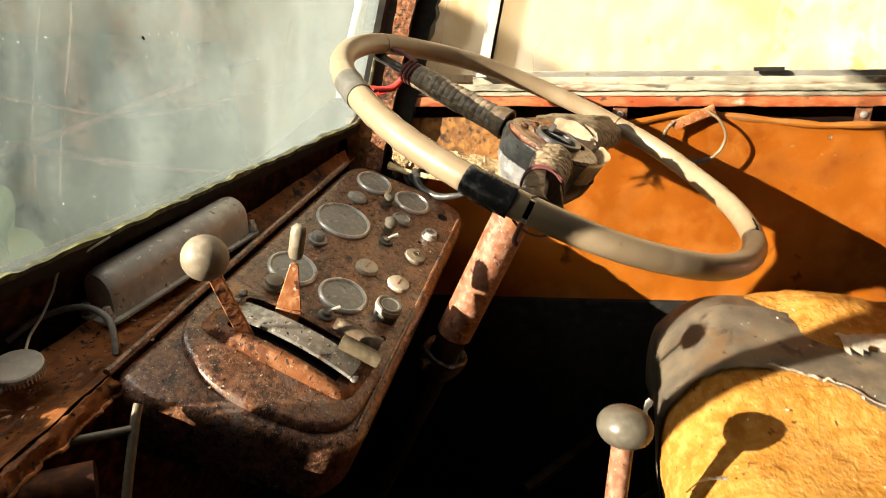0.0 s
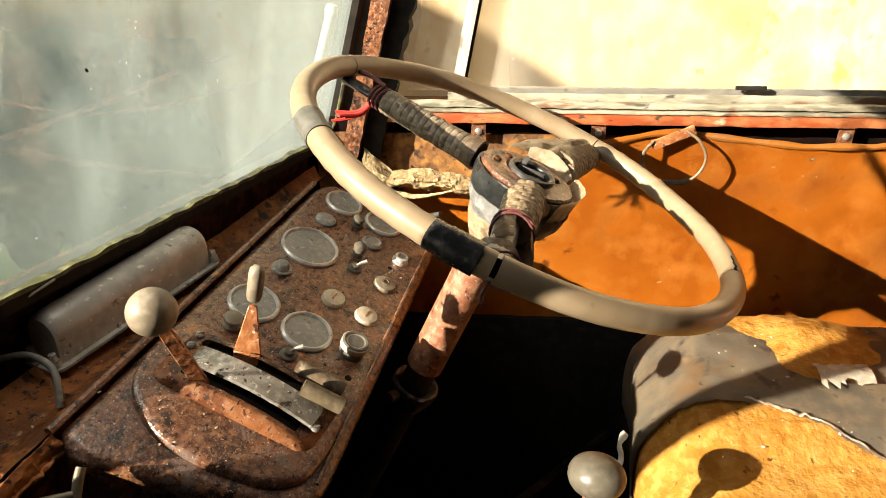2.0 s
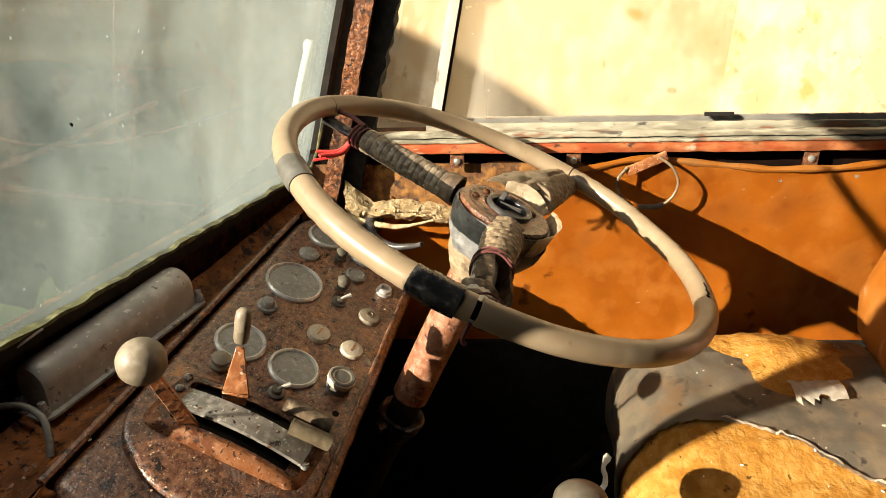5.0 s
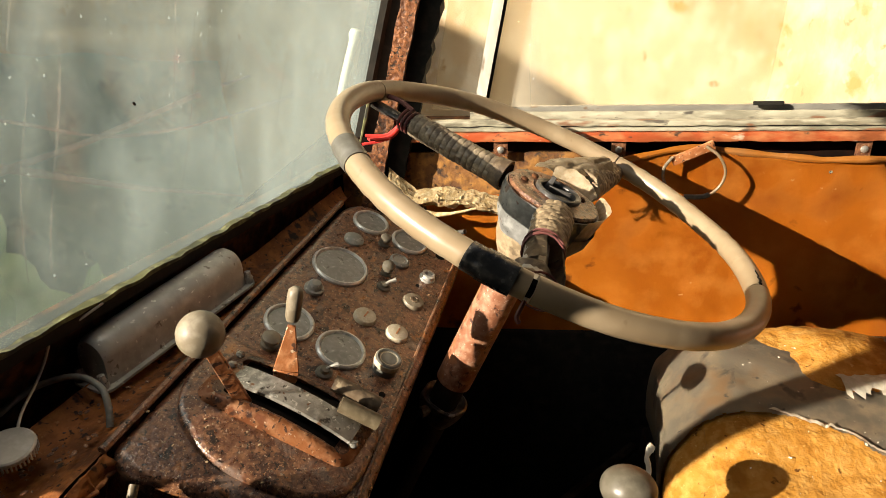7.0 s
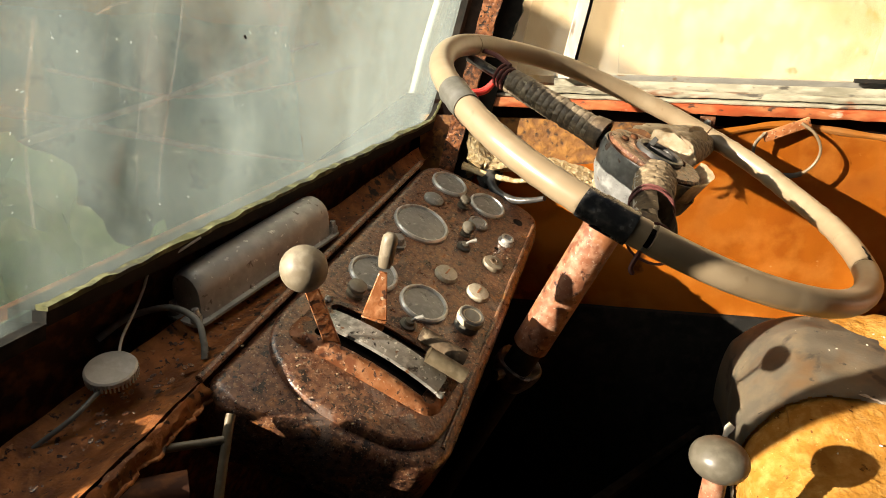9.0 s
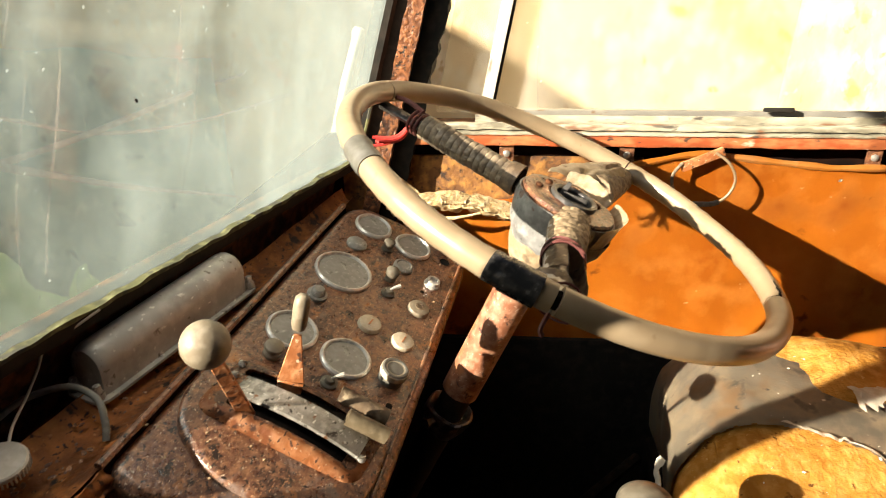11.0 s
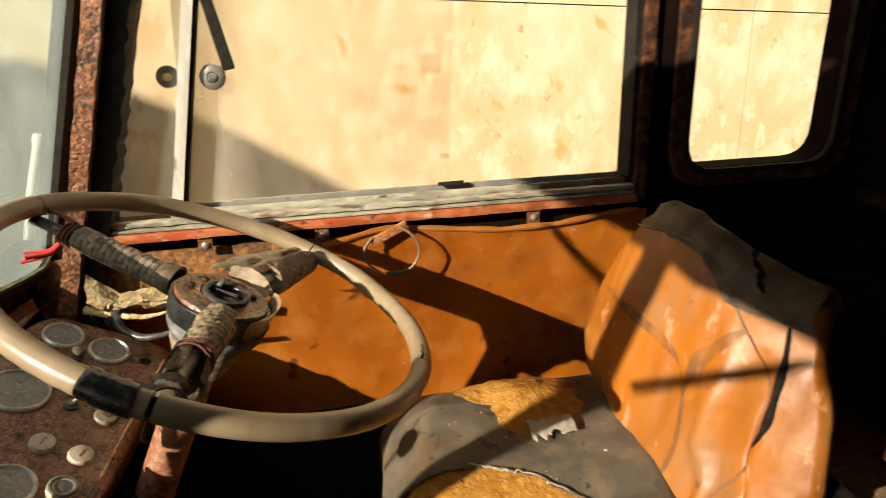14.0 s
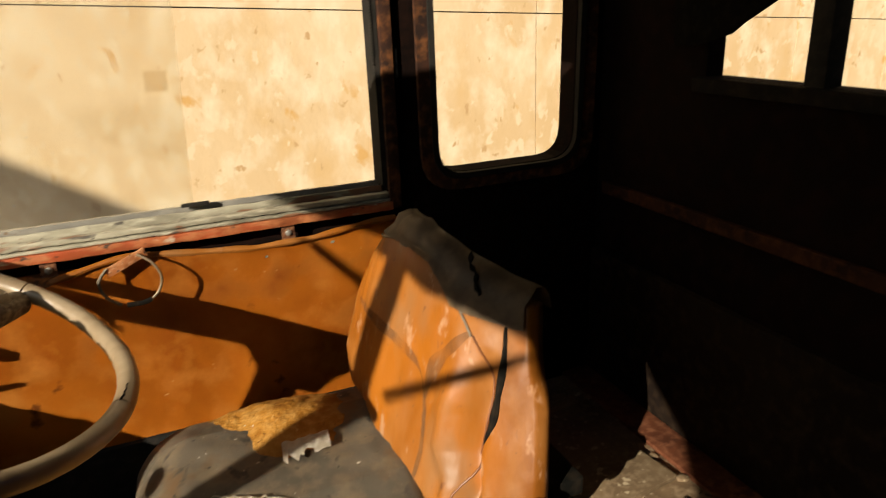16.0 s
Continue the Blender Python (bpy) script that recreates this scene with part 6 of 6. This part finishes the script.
def at_back(y, z, lift=0.003):
    """A place on the back's face, by width and height."""
    hi, lo = 1.2, -0.2
    for k in range(30):
        m = (hi + lo) / 2
        if back_xyz(m, (z - 0.40) / back_height(max(0, m)))[1] < y:
            hi = m
        else:
            lo = m
    return on_back(min(1, max(0, lo)), (z - 0.40) / back_height(max(0, lo)), lift)


line = spline([Vector((y, z, 0)) for y, z in ((0.962, 0.796), (0.868, 0.806), (0.821, 0.797), (0.780, 0.759), (0.742, 0.715), (0.710, 0.665), (0.693, 0.599), (0.694, 0.530), (0.703, 0.468), (0.706, 0.431))], 6)
part("piping", sweep([at_back(p.x, p.y, 0.0035) for p in line[:26]], 0.0018, 7), "vinyl_brown", seat, "brown piping seam")
part("piping", sweep([at_back(p.x, p.y, 0.0010) for p in line[25:]], 0.0016, 7), "piping", seat, "dark orange piping seam")
# black strip laid along the crease, painting the dark inside the fold
line = spline([Vector((y, z, 0)) for y, z in ((0.717, 0.737), (0.702, 0.672), (0.692, 0.607), (0.698, 0.565))], 8)
n = len(line) - 1
part("fold_shade", sweep([at_back(p.x - 0.008, p.y, -0.001) for p in line], [0.0008 + 0.0052 * math.sin(math.pi * k / n) ** 0.7 * (1 + 0.2 * math.sin(k * 0.9)) for k in range(n + 1)], 8), "dark", seat, "black strip for the shade in a fold beside the near edge")
line = spline([Vector((y, z, 0)) for y, z in ((0.762, 0.818), (0.756, 0.803), (0.747, 0.792), (0.743, 0.778), (0.734, 0.766))], 6)
part("cap_tear", rough_up(sweep([at_back(p.x, p.y, 0.0095) for p in line], [0.0012 + 0.0026 * abs(math.sin(k * 0.55)) for k in range(len(line))], 6), 0.0015, 120), "dark", seat, "ragged dark tear in the cap")
# grey worn streaks in a curved V on the back
for path in (((0.975, 0.690), (0.925, 0.683), (0.872, 0.672), (0.812, 0.645), (0.784, 0.599), (0.767, 0.535), (0.772, 0.47)), ((0.740, 0.712), (0.770, 0.668), (0.785, 0.634), (0.784, 0.60))):
    pts = spline([Vector((a, b, 0)) for a, b in path], 8)
    bm, rows = bmesh.new(), []
    for k, p in enumerate(pts):
        w = 0.012 * math.sin(math.pi * (0.08 + 0.84 * k / (len(pts) - 1))) * (1 + 0.4 * noise.noise(Vector((k * 0.2, path[0][0], 0))))
        rows.append([bm.verts.new(at_back(p.x + w * q * 0.6, p.y + w * q * 0.9, 0.0012)) for q in (-1, -0.3, 0.3, 1)])
    for a, b in zip(rows, rows[1:]):
        for q in range(3):
            bm.faces.new((a[q], a[q + 1], b[q + 1], b[q]))
    part("worn_streak", bm, "streak", seat, "grey worn streak on the vinyl")
kn = thing("height_adjuster", (0.846, 0.611, 0.45), "round pale adjusting knob beside the seat back", "seat adjuster")
part("stem", sweep([(0.878, 0.66, 0.49), (0.842, 0.608, 0.506)], 0.008, 10), "steel", kn)
part("cap", lathe([(0.012, 0), (0.018, 0.004), (0.019, 0.012), (0.015, 0.018), (0.006, 0.021), (0, 0.0212)], 24, aimed((0.840, 0.609, 0.505), (-0.35, -0.8, 0.45))), "knob", kn)
part("bracket", box(0.865, 0.95, 0.645, 0.74, 0.472, 0.502, 0.005), "dark", kn)
part("hinge", lathe([(0.008, 0), (0.0115, 0.010), (0.011, 0.020), (0.006, 0.026), (0, 0.027)], 14, aimed((0.718, 1.035, 0.466), (-0.3, -0.4, 0.8))), "white_cap", seat, "pale plastic hinge cap")

# ---------------------------------------------------------------- gear lever
gl = thing("gear_lever", (0.20, 0.44, 0.0), "rusty gear lever with a grey mushroom knob", "gear lever")
kc = Vector((0.251, 0.612, 0.562))
gb = Vector((0.20, 0.52, 0.0))
part("rod", sweep([gb, gb.lerp(kc, 0.5) + Vector((0.01, 0, 0)), kc], [0.013, 0.0125, 0.0115], 16), "column_paint", gl, "rusty red rod")
part("knob", lathe([(0, -0.021)] + [(0.0288 * math.cos(a) ** 0.92, 0.0215 * math.sin(a)) for a in np.linspace(-1.45, 1.45, 22)] + [(0, 0.0215)], 48, aimed(kc, (0.12, 0.25, 1))), "knob_grey", gl, "smooth grey plastic knob")

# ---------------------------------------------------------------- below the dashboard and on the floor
# added black block, the cavity's shade put into its colour
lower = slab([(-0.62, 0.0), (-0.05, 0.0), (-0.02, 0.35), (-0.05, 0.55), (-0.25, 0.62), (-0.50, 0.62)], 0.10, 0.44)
solid("cavity_block", lower, "dark", "added black block standing in for the dark cavity below the dash", "engine cover", smooth=0)
flap = thing("broken_ledge", (-0.28, 0.44, 0.62), "rust-eaten broken edge of the dashboard ledge", "dashboard")
bm = bmesh.new()
grid_flap = []
for i in range(60):
    row = []
    for j in range(8):
        s, t = i / 59, j / 7
        a = on_panel(-0.256 - 0.17 * s, bead_v(-0.256 - 0.17 * s) + 0.002, -0.001)
        p = a + Vector((0.007 * math.sin(1.6 * t) + 0.006 * noise.noise(Vector((s * 11, t * 2, 0))) * t + 0.004 * noise.noise(Vector((s * 35, 4, 0))) * t, -0.002 * t, -0.016 * t * t)) + noise.noise_vector(Vector((s * 20, t * 6, 0))) * 0.002
        row.append(bm.verts.new(p))
    grid_flap.append(row)
for i in range(59):
    for j in range(7):
        bm.faces.new((grid_flap[i][j], grid_flap[i + 1][j], grid_flap[i + 1][j + 1], grid_flap[i][j + 1]))
LIP = [r[-1].co.copy() for r in grid_flap]
bmesh.ops.solidify(bm, geom=bm.faces[:], thickness=0.004)
part("edge", bm, "rust_shelf", flap)
part("torn_lip", rough_up(sweep(LIP, [0.0022 + 0.0014 * noise.noise(Vector((k * 0.7, 2, 0))) for k in range(len(LIP))], 7), 0.002, 90), "rust_shelf", flap, "jagged rusty lip")
cable("stiff_pipe", [(-0.318, 0.419, 0.643), (-0.278, 0.436, 0.643), (-0.232, 0.456, 0.643), (-0.187, 0.475, 0.643)], 0.0036, "sleeve_beige", "stiff dull brown pipe under the ledge")
cable("stiff_pipe", [(-0.186, 0.490, 0.658), (-0.186, 0.484, 0.652), (-0.186, 0.475, 0.640), (-0.186, 0.448, 0.600), (-0.186, 0.430, 0.565)], 0.0042, "sleeve_beige", "bent brown pipe under the instrument panel")
solid("tool_roll", rough_up(sweep(spline([(-0.34, 0.355, 0.615), (-0.27, 0.40, 0.622), (-0.205, 0.44, 0.615)]), 0.026, 14, flat=0.7), 0.002, 25), "rust_dark", "dark brown rolled leather bundle under the ledge", "bundle")
for k, (a, b) in enumerate((((0.16, 0.80, 0.30), (0.34, 0.98, 0.31)), ((0.20, 0.74, 0.24), (0.36, 0.86, 0.25)))):
    solid("seat_rail", sweep([a, b], 0.009, 8), "dark", "black steel rail in front of the seat", "rail", group="seat rails")
# behind the seat: platform and boards
solid("rear_platform", box(0.90, 1.298, 0.30, 1.115, 0.001, 0.350, 0.006), "dusty_floor", "dark dusty platform behind the seat", "platform", "structure")
part_beam = rough_up(box(1.218, 1.283, 0.30, 1.112, 0.3506, 0.361, 0.003), 0.0015, 30)
solid("floor_strip", part_beam, "red_beam", "worn red-brown strip along the foot of the bulkhead", "strip", "structure")
solid("bulkhead_panel", box(1.2835, 1.2995, 0.30, 1.112, 0.3506, 0.640, 0.003), "sooty_panel", "dusty panel low on the rear bulkhead, darkened for its shade", "panel", "structure")
for k, (x, y, w, d, rz, rx, mt) in enumerate(((1.08, 0.84, 0.20, 0.26, 8, 1, "cardboard"), (1.10, 0.52, 0.17, 0.20, -14, 2, "dusty_floor"))):
    solid("loose_board", rough_up(box(-w / 2, w / 2, -d / 2, d / 2, 0, 0.010, 0.002, pose(x, y, 0.3545 + 0.003 * k, rx, 0, rz)), 0.001, 30), mt, "dusty loose board lying behind the seat", "board", group="loose boards")
bm = bmesh.new()
rng = random.Random(12)
for k in range(160):
    s = 0.002 + 0.007 * rng.random() ** 2
    b = bmesh.new()
    bmesh.ops.create_icosphere(b, subdivisions=1, radius=s)
    b.transform(Matrix.Translation((0.95 + 0.33 * rng.random(), 0.45 + 0.62 * rng.random(), 0.3502 + s * 0.5)) @ Matrix.Rotation(rng.random() * 3, 4, "Z") @ Matrix.Diagonal((1.5, 1, 0.7, 1)))
    me = bpy.data.meshes.new("tmp")
    b.to_mesh(me), b.free()
    bm.from_mesh(me)
    bpy.data.meshes.remove(me)
solid("floor_litter", bm, "cardboard", "crumbs and litter behind the seat", "litter", "stuff")
# crust and flakes lying on the ledge
bm = bmesh.new()
for k in range(220):
    u, v = -0.40 + 0.6 * rng.random(), -0.125 - 0.05 * rng.random()
    if -0.13 < u < 0.09 and v < -0.14:
        continue
    s = 0.0008 + 0.0018 * rng.random() ** 2
    p = on_panel(u, v)
    b = bmesh.new()
    bmesh.ops.create_icosphere(b, subdivisions=1, radius=s)
    q = Vector((p.x, p.y, on_panel(u, -0.112).z - 0.004))
    b.transform(Matrix.Translation(q) @ Matrix.Rotation(rng.random() * 3, 4, "Z") @ Matrix.Diagonal((1.7, 1, 0.5, 1)))
    me = bpy.data.meshes.new("tmp")
    b.to_mesh(me), b.free()
    bm.from_mesh(me)
    bpy.data.meshes.remove(me)
solid("rust_flakes", bm, "rust", "rust flakes and crumbs on the dashboard ledge", "flakes", "stuff")

# ---------------------------------------------------------------- small things
# smears and scratches on the windscreen
def on_screen(y, z, off=0.0016):
    return Vector((ws_x(y, z) + off, y, z))


SMEARS = [([(0.950, 1.022), (0.953, 0.954), (0.948, 0.905)], 0.0008), ([(0.881, 0.783), (0.943, 0.824), (0.994, 0.854)], 0.0008), ([(0.514, 0.975), (0.524, 0.979), (0.540, 0.982)], 0.0018),
          ([(0.677, 0.939), (0.682, 0.88), (0.687, 0.818)], 0.0010), ([(0.852, 0.957), (0.862, 0.87), (0.875, 0.779)], 0.0012), ([(0.70, 0.95), (0.72, 0.99), (0.73, 1.04)], 0.0008)]
rng = random.Random(21)
for path, w in SMEARS:
    pts = [Vector((0, y, z)) for y, z in path]
    pts = spline(pts, 8)
    bm = bmesh.new()
    rows = []
    for k, p in enumerate(pts):
        t = k / (len(pts) - 1)
        ww = w * math.sin(math.pi * min(1, 0.15 + t * 0.8)) * (0.7 + 0.5 * noise.noise(Vector((t * 9, w * 900, 0))))
        rows.append([bm.verts.new(on_screen(p.y, p.z + s * ww, 0.0012 + 0.0005 * j)) for j in (0, 1) for s in (-1, 1)])
    for a, c in zip(rows, rows[1:]):
        bm.faces.new((a[0], a[1], c[1], c[0])), bm.faces.new((a[2], a[3], c[3], c[2]))
    part("smear", bm, "smear", w1, "pale dusty smear on the glass")
part("dead_insect", lathe([(0, 0), (0.0013, 0.0005), (0.0014, 0.0014), (0, 0.002)], 8, aimed(on_screen(0.667, 0.942), (1, 0, 0)) @ Matrix.Diagonal((1, 1.8, 1, 1))), "dark", w1)

for k in range(16):
    y, z = 0.45 + 0.58 * rng.random(), 0.80 + 0.30 * rng.random()
    L, w = 0.05 + 0.14 * rng.random(), 0.0006 + 0.0022 * rng.random()
    bm = bmesh.new()
    rows = [[bm.verts.new(on_screen(y + 0.004 * math.sin(q * 0.5 + k) + s * w * (0.5 + 0.5 * noise.noise(Vector((q, k, 0)))), z + L * q / 9, 0.0032)) for s in (-1, 1)] for q in range(10)]
    for a, c in zip(rows, rows[1:]):
        bm.faces.new((a[0], a[1], c[1], c[0]))
    part("smear", bm, "smear", w1)

# grey-green tarpaulin hung along the yard wall ahead of the windscreen
bm = bmesh.new()
grid = []
for i in range(91):
    row = []
    for j in range(91):
        s, t = i / 90, j / 90
        p = Vector((-2.6 + 1.95 * s, 1.93 + 0.03 * s, GROUND + 0.01 + 1.82 * t - 0.08 * t * s))
        q = Vector((p.x * 2.2, p.z * 1.5, 3.0))
        r = abs(noise.noise(q * 1.3)) * 0.09 + abs(noise.noise(q * 3.1 + Vector((5, 0, 0)))) * 0.06 + 0.012 * noise.noise(q * 8)
        row.append(bm.verts.new(p + Vector((0.03 * noise.noise(q * 2), -r, 0.02 * noise.noise(q * 2.4)))))
    grid.append(row)
for i in range(90):
    for j in range(90):
        bm.faces.new((grid[i][j], grid[i + 1][j], grid[i + 1][j + 1], grid[i][j + 1]))
bmesh.ops.solidify(bm, geom=bm.faces[:], thickness=0.003)
solid("tarpaulin", bm, "tarpaulin", "creased grey-green tarpaulin hung along the yard wall", "tarpaulin")


def heap_top(x):
    """Upper edge of the crumpled sheeting that stands before the tarpaulin."""
    return float(np.interp(x, [-1.75, -1.35, -1.25, -1.17, -1.10, -1.03, -0.98, -0.92, -0.885, -0.85, -0.80], [0.60, 0.585, 0.575, 0.54, 0.46, 0.36, 0.27, 0.28, 0.37, 0.40, 0.25]))


bm = bmesh.new()
grid = []
for i in range(71):
    row = []
    for j in range(61):
        s, t = i / 70, j / 60
        x = -1.75 + 0.95 * s
        z = GROUND + 0.01 + (heap_top(x) - GROUND - 0.01) * t
        q = Vector((x * 3.0, z * 2.2, 8.0))
        fold = abs(noise.noise(q * 1.2)) * 0.16 + abs(noise.noise(q * 3.3)) * 0.08 + 0.012 * noise.noise(q * 11)
        row.append(bm.verts.new((x + 0.02 * noise.noise(q * 4), 1.30 + 0.16 * t + fold, z + 0.012 * noise.noise(Vector((x * 30, 0, 1))) * t)))
    grid.append(row)
for i in range(70):
    for j in range(60):
        bm.faces.new((grid[i][j], grid[i + 1][j], grid[i + 1][j + 1], grid[i][j + 1]))
bmesh.ops.solidify(bm, geom=bm.faces[:], thickness=0.002)
solid("plastic_sheeting", bm, "sheeting", "crumpled pale green plastic sheeting heaped beside the cab", "sheeting")
for pts, w0, w1_ in ((((-1.62, 1.73, 0.600), (-1.30, 1.73, 0.565), (-1.10, 1.73, 0.537), (-0.85, 1.73, 0.501), (-0.69, 1.73, 0.489), (-0.55, 1.73, 0.478)), 0.020, 0.0018),
                     (((-1.46, 1.68, 0.457), (-1.337, 1.70, 0.508), (-1.137, 1.74, 0.570), (-0.968, 1.79, 0.621), (-0.708, 1.93, 0.716), (-0.588, 1.975, 0.751)), 0.017, 0.005),
                     (((-1.27, 1.74, 0.695), (-1.127, 1.75, 0.668), (-0.968, 1.80, 0.624), (-0.798, 1.84, 0.627), (-0.645, 1.89, 0.653), (-0.46, 1.96, 0.699)), 0.007, 0.003)):
    line = spline([Vector(p) for p in pts], 8)
    rs = [(w0 + (w1_ - w0) * k / (len(line) - 1)) * (0.85 + 0.3 * noise.noise(Vector((k * 0.3, w0 * 99, 0)))) for k in range(len(line))]
    solid("tape", sweep(line, rs, 8, flat=0.15, up=(0, -1, 0)), "pink_tape", "faded pink tape strung before the tarpaulin", "tape", group="strung tapes")
rod_line = spline([Vector(p) for p in ((-0.119, 1.202, 0.938), (-0.130, 1.202, 0.905), (-0.146, 1.202, 0.855), (-0.162, 1.202, 0.795), (-0.195, 1.200, 0.68), (-0.235, 1.190, 0.56))], 8)
rod = thing("mirror_arm", (-0.235, 1.19, 0.56), "weathered white bent mirror arm outside the glass", "mirror arm")
part("rod", join(sweep(rod_line, 0.0075, 12), lathe([(0, -0.011), (0.008, -0.009), (0.011, 0), (0.008, 0.009), (0, 0.011)], 14, aimed((-0.118, 1.202, 0.941), (0.3, 0, 1)))), "rod_paint", rod)
part("bracket", box(-0.255, -0.225, 1.171, 1.20, 0.52, 0.57, 0.003), "rust_dark", rod)

# unseen wiper-like rods outside the glass, added to cast thin shadow lines
wp = thing("shadow_rod", (-0.40, -0.1, 0.75), "unseen thin black wiper-like rod outside the glass, added for its shadow", "wiper")
part("arm", sweep([(-0.368, 0.109, 1.142), (-0.296, -0.124, 1.294)], 0.0060, 8), "dark", wp)
part("blade", sweep([(-0.376, 0.099, 1.136), (-0.304, -0.106, 1.274)], 0.003, 6), "rubber", wp)
wq = thing("shadow_rod", (-0.25, 0.44, 1.11), "unseen thin black wiper-like rod outside the glass, added for its shadow", "wiper")
part("arm", sweep([(-0.222, 0.482, 1.228), (-0.274, 0.356, 1.168)], 0.0055, 8), "dark", wq)
part("blade", sweep([(-0.232, 0.476, 1.221), (-0.284, 0.356, 1.160)], 0.003, 6), "rubber", wq)

# crumbs of dirt on the instrument panel
bm = bmesh.new()
for k in range(420):
    u, v = -0.24 + 0.50 * rng.random(), -0.10 + 0.155 * rng.random()
    s = 0.0003 + 0.0014 * rng.random() ** 4
    q = bmesh.new()
    bmesh.ops.create_icosphere(q, subdivisions=1, radius=s)
    q.transform(Matrix.Translation(on_panel(u, v, 0.0002 if u > -0.07 else 0.0092)) @ Matrix.Rotation(rng.random() * 3, 4, "Z") @ Matrix.Diagonal((1.2, 1, 0.7, 1)))
    me = bpy.data.meshes.new("tmp")
    q.to_mesh(me), q.free()
    bm.from_mesh(me)
    bpy.data.meshes.remove(me)
solid("panel_dirt", bm, "dusty_floor", "pale crumbs of dirt on the instrument panel", "dirt", "stuff")
